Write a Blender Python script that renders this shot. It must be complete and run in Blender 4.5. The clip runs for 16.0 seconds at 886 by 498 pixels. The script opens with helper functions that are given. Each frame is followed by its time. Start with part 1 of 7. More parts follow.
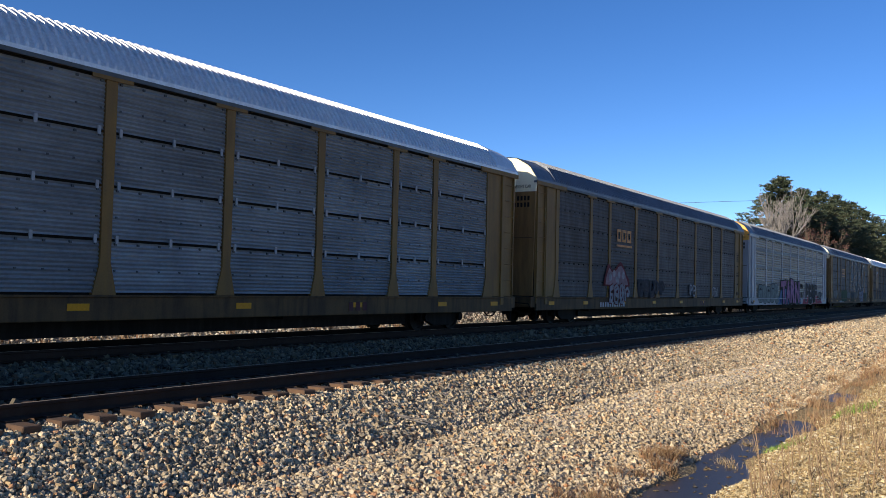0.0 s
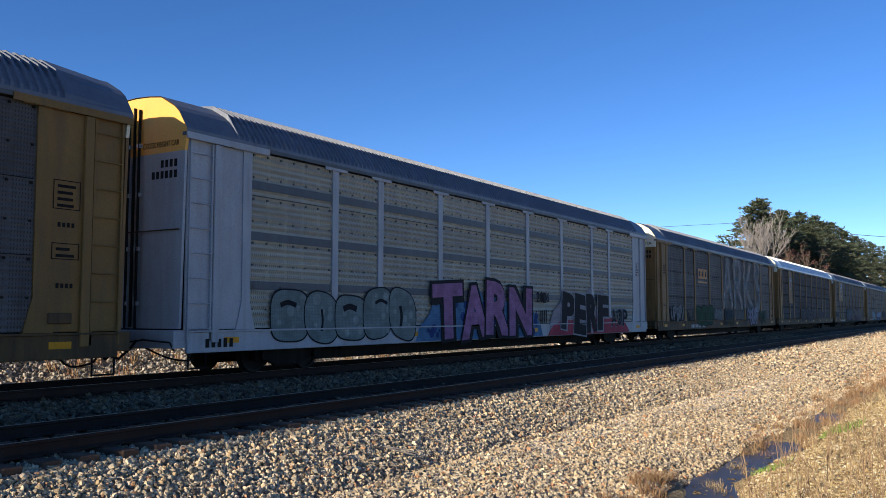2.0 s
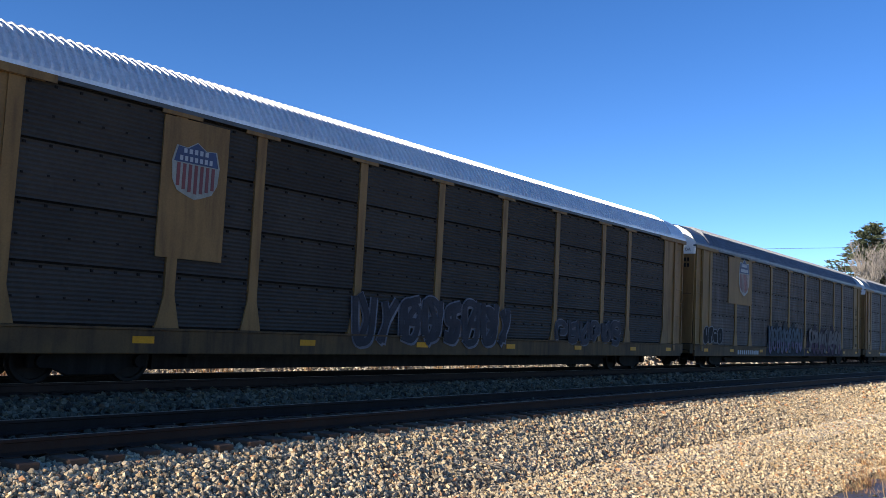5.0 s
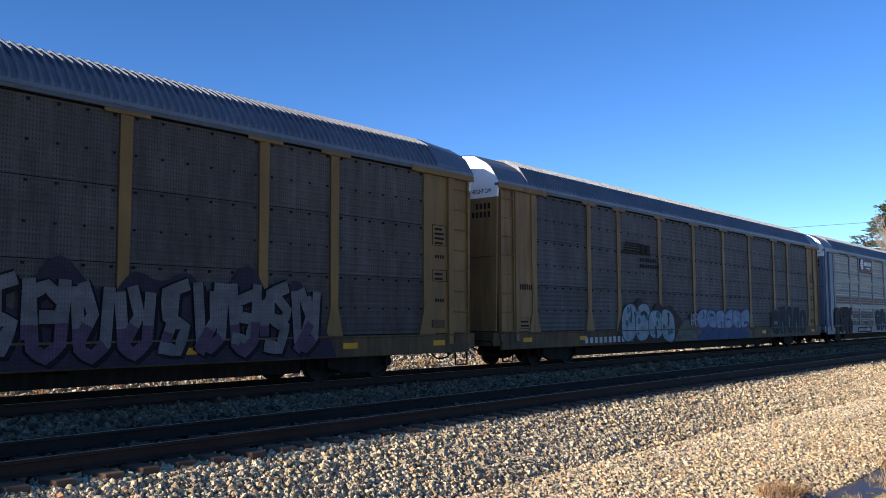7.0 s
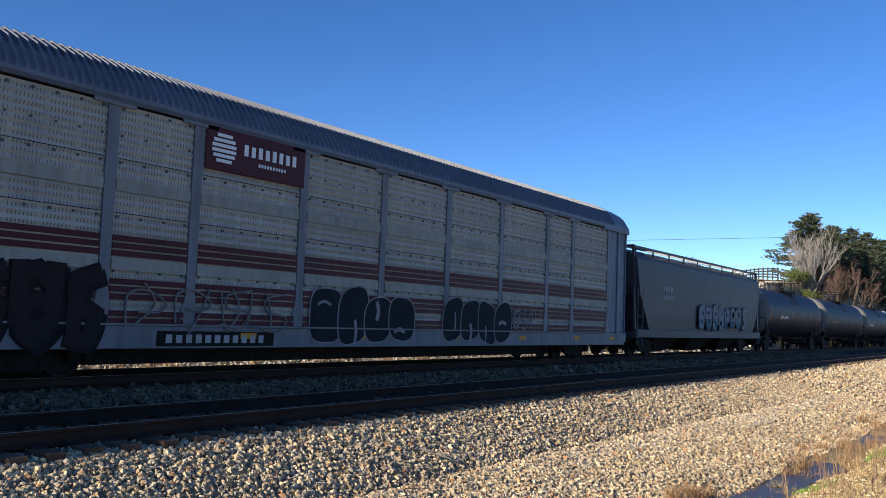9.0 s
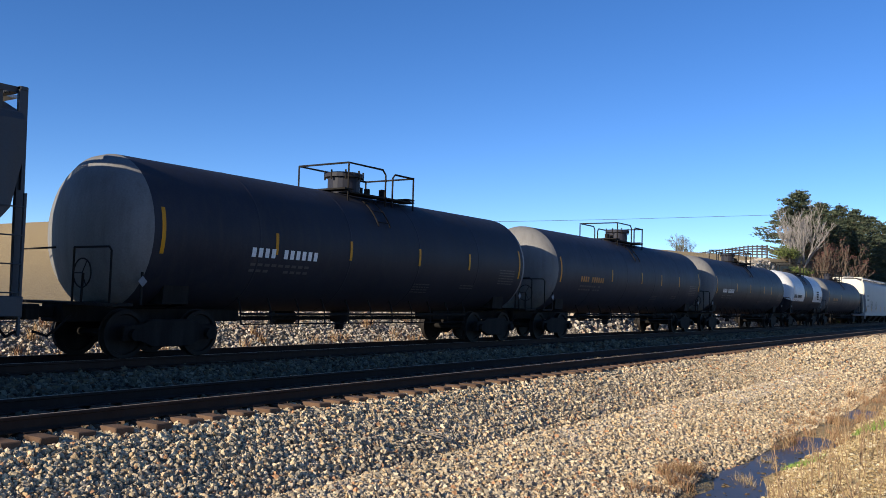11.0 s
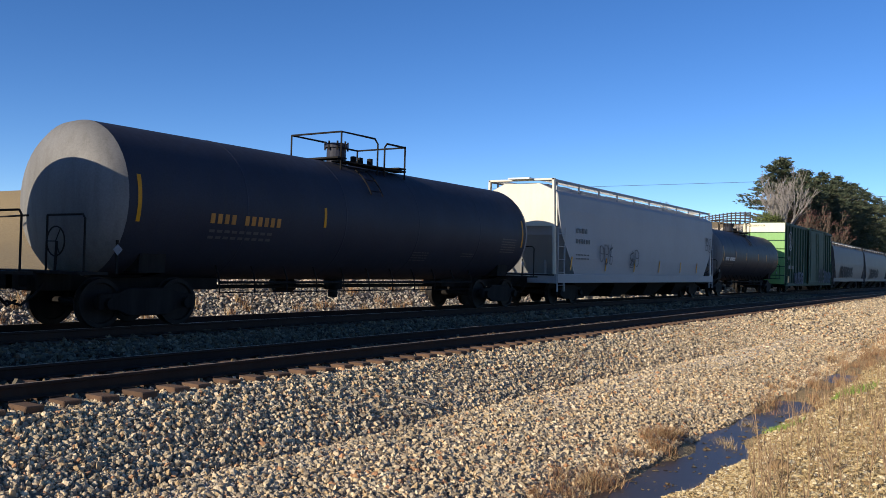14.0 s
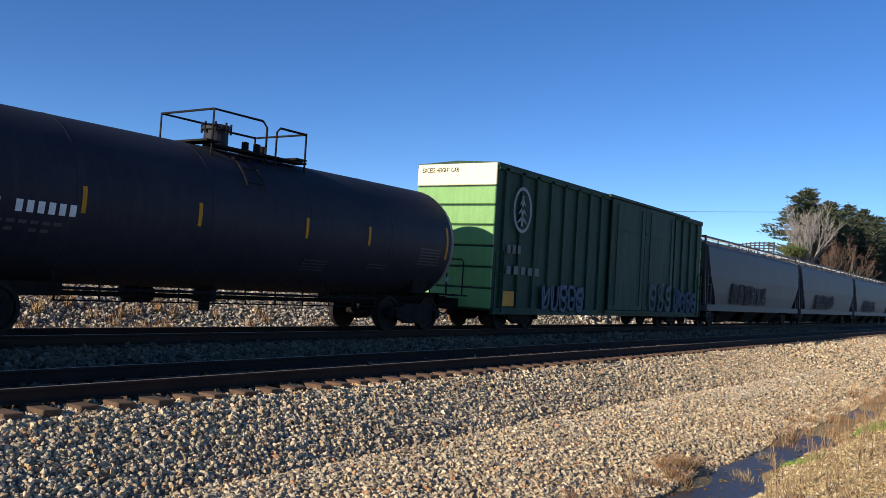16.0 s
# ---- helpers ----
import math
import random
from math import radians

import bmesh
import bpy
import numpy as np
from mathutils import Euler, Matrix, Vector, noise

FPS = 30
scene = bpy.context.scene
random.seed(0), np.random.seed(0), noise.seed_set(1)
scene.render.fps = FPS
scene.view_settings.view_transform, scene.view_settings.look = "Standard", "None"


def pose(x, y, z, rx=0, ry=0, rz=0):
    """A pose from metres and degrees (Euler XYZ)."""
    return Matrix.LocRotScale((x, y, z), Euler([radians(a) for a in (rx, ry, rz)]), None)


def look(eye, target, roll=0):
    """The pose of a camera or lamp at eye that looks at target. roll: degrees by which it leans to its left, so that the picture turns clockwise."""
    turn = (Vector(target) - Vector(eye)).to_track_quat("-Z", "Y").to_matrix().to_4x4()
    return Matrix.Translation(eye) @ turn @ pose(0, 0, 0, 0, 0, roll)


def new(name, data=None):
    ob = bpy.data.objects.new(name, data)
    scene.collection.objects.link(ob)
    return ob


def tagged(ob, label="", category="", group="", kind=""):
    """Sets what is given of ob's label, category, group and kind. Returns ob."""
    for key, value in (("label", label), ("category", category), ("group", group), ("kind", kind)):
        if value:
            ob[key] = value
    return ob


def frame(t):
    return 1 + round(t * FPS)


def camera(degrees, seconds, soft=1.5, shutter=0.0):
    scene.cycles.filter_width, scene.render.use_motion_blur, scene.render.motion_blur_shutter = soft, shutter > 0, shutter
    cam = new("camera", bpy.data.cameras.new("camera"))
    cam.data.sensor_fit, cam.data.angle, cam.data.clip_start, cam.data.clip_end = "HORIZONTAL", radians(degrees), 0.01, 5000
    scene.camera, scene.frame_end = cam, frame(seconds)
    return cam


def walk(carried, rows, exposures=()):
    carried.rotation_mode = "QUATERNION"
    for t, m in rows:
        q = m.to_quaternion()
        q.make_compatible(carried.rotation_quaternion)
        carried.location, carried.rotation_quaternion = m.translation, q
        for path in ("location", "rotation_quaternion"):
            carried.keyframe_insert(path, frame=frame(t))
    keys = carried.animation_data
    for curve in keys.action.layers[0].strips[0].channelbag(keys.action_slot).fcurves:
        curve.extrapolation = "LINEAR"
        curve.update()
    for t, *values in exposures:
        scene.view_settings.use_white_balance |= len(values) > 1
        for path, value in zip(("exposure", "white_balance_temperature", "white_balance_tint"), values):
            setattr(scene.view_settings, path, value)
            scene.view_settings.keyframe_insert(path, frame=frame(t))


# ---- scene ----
import itertools

EYE = (0.0, 0.0, 1.43)
cam = camera(54.0, 16.0, soft=0.8)
PATH = [  # seconds, tilt, lean, heading (degrees)
    (0.0, 92.43, -1.35, -57.05),
    (0.5, 92.30, -1.30, -56.19),
    (1.0, 93.98, -1.18, -55.27),
    (1.5, 94.89, -0.14, -56.63),
    (2.0, 94.35, 0.01, -58.08),
    (2.5, 94.10, -0.57, -59.21),
    (3.0, 92.50, -1.51, -57.95),
    (3.5, 91.33, -1.37, -55.28),
    (4.0, 95.01, -2.21, -52.03),
    (4.2, 95.06, -2.97, -52.01),
    (6.3, 94.66, -1.04, -50.67),
    (6.5, 94.94, -0.43, -50.00),
    (7.0, 94.75, 0.22, -50.41),
    (7.5, 93.20, -0.17, -52.98),
    (8.0, 93.23, 0.04, -54.12),
    (8.5, 93.95, -1.10, -55.40),
    (9.0, 94.55, -2.19, -55.43),
    (9.2, 94.94, -2.01, -54.89),
    (11.3, 93.09, -1.46, -56.23),
    (11.5, 93.32, -1.54, -56.78),
    (12.0, 92.34, -1.44, -57.34),
    (12.5, 91.25, -0.80, -56.46),
    (13.0, 91.00, -0.70, -56.46),
    (13.5, 90.74, -1.00, -57.09),
    (14.0, 91.18, -1.40, -57.00),
    (14.5, 92.29, -1.70, -56.42),
    (15.0, 92.73, -2.21, -55.94),
    (15.5, 92.39, -3.17, -55.95),
    (16.0, 92.38, -3.48, -55.71),
]
walk(cam, [(t, pose(*EYE, a, b, c)) for t, a, b, c in PATH], exposures=[(0.0, 0.6), (1.0, 0.75), (1.5, 0.83), (2.5, 0.66), (3.3, 0.7), (4.0, 0.9), (6.5, 0.95), (7.0, 1.0), (7.5, 1.0), (8.5, 0.92), (9.0, 0.76), (11.5, 0.68), (12.5, 0.5), (16.0, 0.52)])

# ---- light ----
SUN = Vector((-2.78, 0.805, 1.0)).normalized()
world = bpy.data.worlds.new("world")
scene.world = world
world.use_nodes = True
wn = world.node_tree.nodes
sky = wn.new("ShaderNodeTexSky")
sky.sky_type = 'NISHITA'
sky.sun_disc = False
sky.sun_elevation = math.asin(SUN.z)
sky.sun_rotation = math.atan2(SUN.x, SUN.y)
sky.air_density, sky.dust_density, sky.ozone_density, sky.altitude = 0.8, 0.0, 2.0, 3000
wn["Background"].inputs[1].default_value = 0.113
clear = wn.new("ShaderNodeHueSaturation")
clear.inputs["Saturation"].default_value = 1.24
clear.inputs["Hue"].default_value = 0.508
world.node_tree.links.new(sky.outputs[0], clear.inputs["Color"])
world.node_tree.links.new(clear.outputs[0], wn["Background"].inputs[0])
sun = new("sun", bpy.data.lights.new("sun", 'SUN'))
sun.data.energy, sun.data.angle, sun.data.color = 4.6, radians(0.53), (1.0, 0.88, 0.70)
sun.matrix_basis = look(SUN * 200, (0, 0, 0))

# ---- the plan ----
SPEED = 21.39          # metres per second
TRAIN_Y, TRAIN_Z = 14.67, 0.166
NEAR_Y = 10.07         # centre of the empty track
GAUGE = 0.76           # half distance of the rail centres


# ---- materials ----
def nodes_of(name):
    m = bpy.data.materials.new(name)
    m.use_nodes = True
    return m, m.node_tree.nodes, m.node_tree.links


def paint(name, a, b, rough=0.6, metal=0.0, fine=30.0, coarse=1.2, streak=0.35, dirt=(0.05, 0.045, 0.04), dirt_amount=0.35, bump=0.15, random_tone=0.0, island=0.0, spec=0.5, run_scale=(3.0, 3.0, 0.35)):
    """A weathered surface: two tones at a coarse scale, fine grain, runs of dirt down the sides, fine relief."""
    m, n, l = nodes_of(name)
    bsdf = n["Principled BSDF"]
    tc = n.new("ShaderNodeTexCoord")
    big = n.new("ShaderNodeTexNoise")
    big.inputs["Scale"].default_value, big.inputs["Detail"].default_value = coarse, 6
    small = n.new("ShaderNodeTexNoise")
    small.inputs["Scale"].default_value, small.inputs["Detail"].default_value = fine, 4
    mp = n.new("ShaderNodeMapping")
    mp.inputs["Scale"].default_value = run_scale
    run = n.new("ShaderNodeTexNoise")
    run.inputs["Scale"].default_value, run.inputs["Detail"].default_value = 2.2, 7
    l.new(tc.outputs["Object"], big.inputs["Vector"])
    l.new(tc.outputs["Object"], small.inputs["Vector"])
    l.new(tc.outputs["Object"], mp.inputs["Vector"])
    l.new(mp.outputs[0], run.inputs["Vector"])
    mix = n.new("ShaderNodeMix")
    mix.data_type = 'RGBA'
    mix.inputs[6].default_value, mix.inputs[7].default_value = (*a, 1), (*b, 1)
    ramp = n.new("ShaderNodeValToRGB")
    ramp.color_ramp.elements[0].position, ramp.color_ramp.elements[1].position = 0.35, 0.65
    l.new(big.outputs["Fac"], ramp.inputs[0])
    l.new(ramp.outputs[0], mix.inputs[0])
    dmask = n.new("ShaderNodeValToRGB")
    dmask.color_ramp.elements[0].position, dmask.color_ramp.elements[1].position = 0.5 - 0.15 * streak, 0.75
    l.new(run.outputs["Fac"], dmask.inputs[0])
    dm = n.new("ShaderNodeMath")
    dm.operation = 'MULTIPLY'
    dm.inputs[1].default_value = dirt_amount
    l.new(dmask.outputs[0], dm.inputs[0])
    mix2 = n.new("ShaderNodeMix")
    mix2.data_type = 'RGBA'
    mix2.inputs[7].default_value = (*dirt, 1)
    l.new(dm.outputs[0], mix2.inputs[0])
    l.new(mix.outputs[2], mix2.inputs[6])
    out = mix2.outputs[2]
    hsv = n.new("ShaderNodeHueSaturation")
    val = n.new("ShaderNodeMath")
    val.operation = 'MULTIPLY_ADD'
    val.inputs[1].default_value, val.inputs[2].default_value = 0.5, 0.75
    l.new(small.outputs["Fac"], val.inputs[0])
    last = val.outputs[0]
    if random_tone or island:
        if island:
            src = n.new("ShaderNodeNewGeometry").outputs["Random Per Island"]
        else:
            src = n.new("ShaderNodeObjectInfo").outputs["Random"]
        k = n.new("ShaderNodeMath")
        k.operation = 'MULTIPLY_ADD'
        amount = random_tone or island
        k.inputs[1].default_value, k.inputs[2].default_value = amount, 1 - amount / 2
        l.new(src, k.inputs[0])
        both = n.new("ShaderNodeMath")
        both.operation = 'MULTIPLY'
        l.new(last, both.inputs[0])
        l.new(k.outputs[0], both.inputs[1])
        last = both.outputs[0]
    l.new(last, hsv.inputs["Value"])
    l.new(out, hsv.inputs["Color"])
    l.new(hsv.outputs[0], bsdf.inputs["Base Color"])
    r = n.new("ShaderNodeMath")
    r.operation = 'MULTIPLY_ADD'
    r.inputs[1].default_value, r.inputs[2].default_value = 0.3, rough - 0.15
    l.new(run.outputs["Fac"], r.inputs[0])
    l.new(r.outputs[0], bsdf.inputs["Roughness"])
    bsdf.inputs["Metallic"].default_value = metal
    bsdf.inputs["Specular IOR Level"].default_value = spec
    if bump:
        bp = n.new("ShaderNodeBump")
        bp.inputs["Strength"].default_value, bp.inputs["Distance"].default_value = bump, 0.01
        l.new(small.outputs["Fac"], bp.inputs["Height"])
        l.new(bp.outputs[0], bsdf.inputs["Normal"])
    return m


def screen(name, a, b, hole, pitch_x=0.055, pitch_z=0.07, **kw):
    """Punched steel screen: the paint of a rack's side with rows of small round holes."""
    m = paint(name, a, b, **kw)
    n, l = m.node_tree.nodes, m.node_tree.links
    bsdf = n["Principled BSDF"]
    before = bsdf.inputs["Base Color"].links[0].from_socket
    tc = n.new("ShaderNodeTexCoord")
    sep = n.new("ShaderNodeSeparateXYZ")
    l.new(tc.outputs["Object"], sep.inputs[0])
    marks = []
    for axis, pitch, part_open in ((0, pitch_x, 0.34), (2, pitch_z, 0.55), (0, pitch_x * 9.0, 0.8)):
        d = n.new("ShaderNodeMath")
        d.operation = 'DIVIDE'
        d.inputs[1].default_value = pitch
        l.new(sep.outputs[axis], d.inputs[0])
        f = n.new("ShaderNodeMath")
        f.operation = 'FRACT'
        l.new(d.outputs[0], f.inputs[0])
        c = n.new("ShaderNodeMath")
        c.operation = 'LESS_THAN'
        c.inputs[1].default_value = part_open
        l.new(f.outputs[0], c.inputs[0])
        marks.append(c.outputs[0])
    both = marks[0]
    for other in marks[1:]:
        k = n.new("ShaderNodeMath")
        k.operation = 'MULTIPLY'
        l.new(both, k.inputs[0])
        l.new(other, k.inputs[1])
        both = k.outputs[0]
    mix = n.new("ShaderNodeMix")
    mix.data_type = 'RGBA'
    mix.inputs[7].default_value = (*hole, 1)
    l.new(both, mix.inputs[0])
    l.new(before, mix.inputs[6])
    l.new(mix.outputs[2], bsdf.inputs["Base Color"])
    return m


def pebbles(name, stops, rough=0.9, bump=0.4, tone=None, scale=18.0, island=True):
    """Loose stones or straw: every piece has a tone of its own out of the stops."""
    m, n, l = nodes_of(name)
    bsdf = n["Principled BSDF"]
    ramp = n.new("ShaderNodeValToRGB")
    ramp.color_ramp.interpolation = 'CONSTANT' if island else 'LINEAR'
    while len(ramp.color_ramp.elements) < len(stops):
        ramp.color_ramp.elements.new(0.5)
    for e, (p, c) in zip(ramp.color_ramp.elements, stops):
        e.position, e.color = p, (*c, 1)
    tc = n.new("ShaderNodeTexCoord")
    if island:
        l.new(n.new("ShaderNodeNewGeometry").outputs["Random Per Island"], ramp.inputs[0])
    else:
        v = n.new("ShaderNodeTexVoronoi")
        v.inputs["Scale"].default_value = scale
        l.new(tc.outputs["Object"], v.inputs["Vector"])
        sp = n.new("ShaderNodeSeparateColor")
        l.new(v.outputs["Color"], sp.inputs[0])
        l.new(sp.outputs[0], ramp.inputs[0])
    ns = n.new("ShaderNodeTexNoise")
    ns.inputs["Scale"].default_value, ns.inputs["Detail"].default_value = 45, 4
    l.new(tc.outputs["Object"], ns.inputs["Vector"])
    wide = n.new("ShaderNodeTexNoise")
    wide.inputs["Scale"].default_value, wide.inputs["Detail"].default_value = 0.9, 5
    l.new(tc.outputs["Object"], wide.inputs["Vector"])
    add = n.new("ShaderNodeMath")
    add.operation = 'ADD'
    l.new(ns.outputs["Fac"], add.inputs[0])
    l.new(wide.outputs["Fac"], add.inputs[1])
    val = n.new("ShaderNodeMath")
    val.operation = 'MULTIPLY_ADD'
    val.inputs[1].default_value, val.inputs[2].default_value = 0.7, 0.3
    l.new(add.outputs[0], val.inputs[0])
    hsv = n.new("ShaderNodeHueSaturation")
    l.new(val.outputs[0], hsv.inputs["Value"])
    l.new(ramp.outputs[0], hsv.inputs["Color"])
    l.new(hsv.outputs[0], bsdf.inputs["Base Color"])
    bsdf.inputs["Roughness"].default_value = rough
    bsdf.inputs["Specular IOR Level"].default_value = 0.25
    bp = n.new("ShaderNodeBump")
    bp.inputs["Strength"].default_value, bp.inputs["Distance"].default_value = bump, 0.02
    if island:
        l.new(ns.outputs["Fac"], bp.inputs["Height"])
    else:
        l.new(v.outputs["Distance"], bp.inputs["Height"])
    l.new(bp.outputs[0], bsdf.inputs["Normal"])
    return m


WARM = (1.16, 1.10, 1.02)
STONES = [(0.0, (0.33, 0.28, 0.20)), (0.16, (0.48, 0.405, 0.285)), (0.3, (0.24, 0.205, 0.16)), (0.42, (0.58, 0.49, 0.355)), (0.52, (0.38, 0.285, 0.17)),
          (0.66, (0.34, 0.305, 0.24)), (0.78, (0.51, 0.41, 0.27)), (0.88, (0.13, 0.11, 0.088)), (0.95, (0.38, 0.215, 0.12))]
STONES = [(p, tuple(v * w for v, w in zip(c, WARM))) for p, c in STONES]
M = {
    "ballast": pebbles("ballast_stone", STONES),
    # track bed copies of the stones: grime and the train's shade darken them
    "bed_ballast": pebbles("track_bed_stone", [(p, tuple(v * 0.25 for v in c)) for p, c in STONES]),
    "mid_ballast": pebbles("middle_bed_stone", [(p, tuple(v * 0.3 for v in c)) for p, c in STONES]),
    "bank_ballast": pebbles("bank_stone", [(p, tuple(0.55 * v + 0.45 * sum(c) / 3 for v in c)) for p, c in STONES]),
    "fine_gravel": pebbles("fine_gravel", [(p, tuple(v * 0.6 + 0.17 for v in c)) for p, c in STONES]),
    "straw": pebbles("dry_straw", [(0.0, (0.36, 0.26, 0.13)), (0.25, (0.44, 0.34, 0.18)), (0.5, (0.26, 0.18, 0.09)), (0.7, (0.5, 0.4, 0.24)), (0.9, (0.2, 0.135, 0.07))]),
    "red_straw": pebbles("rusty_straw", [(0.0, (0.27, 0.15, 0.08)), (0.3, (0.33, 0.21, 0.11)), (0.6, (0.2, 0.1, 0.06)), (0.8, (0.4, 0.29, 0.16))]),
    "chip": pebbles("leaf_litter", [(0.0, (0.46, 0.35, 0.18)), (0.3, (0.56, 0.45, 0.26)), (0.55, (0.36, 0.26, 0.13)), (0.75, (0.64, 0.55, 0.38)), (0.92, (0.26, 0.17, 0.085))]),
    "green_grass": pebbles("fresh_grass", [(0.0, (0.16, 0.26, 0.05)), (0.4, (0.24, 0.34, 0.07)), (0.75, (0.11, 0.19, 0.04))]),
    "stem": pebbles("weed_stem", [(0.0, (0.25, 0.17, 0.1)), (0.4, (0.36, 0.26, 0.15)), (0.75, (0.17, 0.11, 0.07))]),
    # needle tones lightened and greyed to stand for distance haze
    "needles": pebbles("pine_needles", [(0.0, (0.07, 0.092, 0.06)), (0.3, (0.098, 0.12, 0.07)), (0.6, (0.055, 0.075, 0.054)), (0.85, (0.125, 0.135, 0.08))]),
    "bush": pebbles("bush_leaf", [(0.0, (0.08, 0.11, 0.03)), (0.4, (0.12, 0.14, 0.04)), (0.75, (0.06, 0.08, 0.03))]),
    "red_leaf": pebbles("russet_leaf", [(0.0, (0.11, 0.05, 0.042)), (0.4, (0.145, 0.072, 0.06)), (0.75, (0.085, 0.042, 0.034))]),
    "bark": paint("grey_bark", (0.15, 0.13, 0.115), (0.21, 0.185, 0.165), 0.9, fine=20, bump=0.5),
    "dark_bark": paint("dark_bark", (0.10, 0.075, 0.055), (0.15, 0.11, 0.08), 0.9, fine=20, bump=0.5),
    "tie": paint("old_timber", (0.075, 0.04, 0.022), (0.12, 0.066, 0.036), 0.9, fine=60, coarse=3, bump=0.6, random_tone=0.5, dirt=(0.08, 0.06, 0.05)),
    "rail": paint("rusty_rail", (0.026, 0.014, 0.01), (0.04, 0.021, 0.014), 0.85, 0.0, spec=0.2, fine=40, bump=0.2),
    "rail_head": paint("worn_rail_head", (0.36, 0.28, 0.2), (0.28, 0.2, 0.14), 0.5, 0.0, fine=60, bump=0.05, dirt_amount=0.1),
    "fence": paint("dark_fence_board", (0.045, 0.04, 0.04), (0.07, 0.06, 0.055), 0.85, random_tone=0.3),
    "running_gear": paint("grimy_steel", (0.009, 0.008, 0.0075), (0.016, 0.0135, 0.012), 0.8, 0.0, fine=25, bump=0.3, spec=0.12),
    "wheel": paint("wheel_steel", (0.011, 0.009, 0.008), (0.018, 0.014, 0.012), 0.7, 0.0, spec=0.15, fine=25),
    "galvanised": paint("galvanised_roof", (0.105, 0.12, 0.15), (0.135, 0.15, 0.185), 0.5, 0.1, spec=0.4, fine=20, coarse=0.6, dirt_amount=0.25),
    "bright_roof": paint("bright_roof", (0.62, 0.63, 0.65), (0.7, 0.71, 0.72), 0.45, 0.3, fine=20, coarse=0.6, dirt_amount=0.12),
    "yellow": paint("rack_yellow", (0.225, 0.128, 0.036), (0.18, 0.102, 0.03), 0.65, spec=0.25, coarse=0.8, dirt=(0.12, 0.08, 0.05), dirt_amount=0.5),
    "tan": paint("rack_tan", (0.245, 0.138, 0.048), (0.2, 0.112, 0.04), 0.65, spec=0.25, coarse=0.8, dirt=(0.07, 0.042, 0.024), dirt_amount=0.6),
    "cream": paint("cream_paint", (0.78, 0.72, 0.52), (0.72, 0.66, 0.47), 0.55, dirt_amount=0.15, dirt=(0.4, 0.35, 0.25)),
    "amber": paint("amber_paint", (0.78, 0.39, 0.06), (0.7, 0.35, 0.06), 0.55, dirt_amount=0.15, dirt=(0.35, 0.25, 0.1)),
    "white": paint("white_paint", (0.78, 0.79, 0.79), (0.72, 0.73, 0.73), 0.5, dirt_amount=0.15, dirt=(0.4, 0.38, 0.34)),
    "tank_white": paint("tank_white", (0.56, 0.57, 0.58), (0.5, 0.51, 0.52), 0.5, coarse=0.7, streak=0.5, dirt_amount=0.3, dirt=(0.3, 0.27, 0.24), bump=0.05),
    "dull_panel": paint("dull_panel", (0.058, 0.052, 0.045), (0.043, 0.039, 0.035), 0.65, 0.0, spec=0.15, run_scale=(0.25, 3.0, 9.0), fine=14, coarse=0.9, streak=0.6, dirt_amount=0.5, dirt=(0.05, 0.045, 0.04), random_tone=0.35),
    "pale_bark": paint("pale_bark", (0.235, 0.215, 0.2), (0.29, 0.265, 0.25), 0.9, fine=20, bump=0.4),
    "rack_white": paint("rack_white", (0.36, 0.375, 0.40), (0.31, 0.325, 0.35), 0.6, dirt_amount=0.35, dirt=(0.22, 0.19, 0.16)),
    "pale_band": paint("pale_stiffener", (0.31, 0.315, 0.275), (0.26, 0.265, 0.235), 0.6, spec=0.25, dirt_amount=0.35),
    "rack_grey": paint("rack_grey", (0.15, 0.165, 0.19), (0.125, 0.14, 0.16), 0.6, dirt_amount=0.35),
    "rack_blue": paint("rack_blue_grey", (0.12, 0.16, 0.22), (0.10, 0.135, 0.19), 0.6, dirt_amount=0.3),
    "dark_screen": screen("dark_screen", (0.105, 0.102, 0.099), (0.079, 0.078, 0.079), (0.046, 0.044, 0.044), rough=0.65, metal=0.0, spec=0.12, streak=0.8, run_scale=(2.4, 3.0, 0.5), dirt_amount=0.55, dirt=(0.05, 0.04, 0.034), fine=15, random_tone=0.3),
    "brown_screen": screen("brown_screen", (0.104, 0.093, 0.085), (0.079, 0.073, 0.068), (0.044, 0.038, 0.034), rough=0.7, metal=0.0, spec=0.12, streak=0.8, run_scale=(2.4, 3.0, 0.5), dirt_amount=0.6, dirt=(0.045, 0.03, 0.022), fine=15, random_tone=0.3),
    "silver_panel": paint("silver_panel", (0.33, 0.36, 0.38), (0.24, 0.265, 0.285), 0.5, 0.35, run_scale=(0.25, 3.0, 9.0), fine=14, coarse=0.9, streak=0.6, dirt_amount=0.45, dirt=(0.05, 0.055, 0.065), random_tone=0.35),
    "pale_screen": screen("pale_screen", (0.40, 0.375, 0.285), (0.33, 0.32, 0.275), (0.15, 0.145, 0.135), rough=0.55, metal=0.0, spec=0.2, run_scale=(0.3, 3.0, 6.0), dirt_amount=0.5, dirt=(0.24, 0.21, 0.15), fine=12, pitch_x=0.062, pitch_z=0.115, random_tone=0.15),
    "mex_screen": screen("cream_screen", (0.40, 0.40, 0.34), (0.34, 0.345, 0.32), (0.17, 0.17, 0.165), rough=0.55, metal=0.0, spec=0.2, run_scale=(0.3, 3.0, 6.0), dirt_amount=0.45, dirt=(0.30, 0.27, 0.18), fine=12, pitch_x=0.066, pitch_z=0.125, random_tone=0.15),
    "band": paint("stiffener_grey", (0.075, 0.085, 0.095), (0.06, 0.07, 0.08), 0.6),
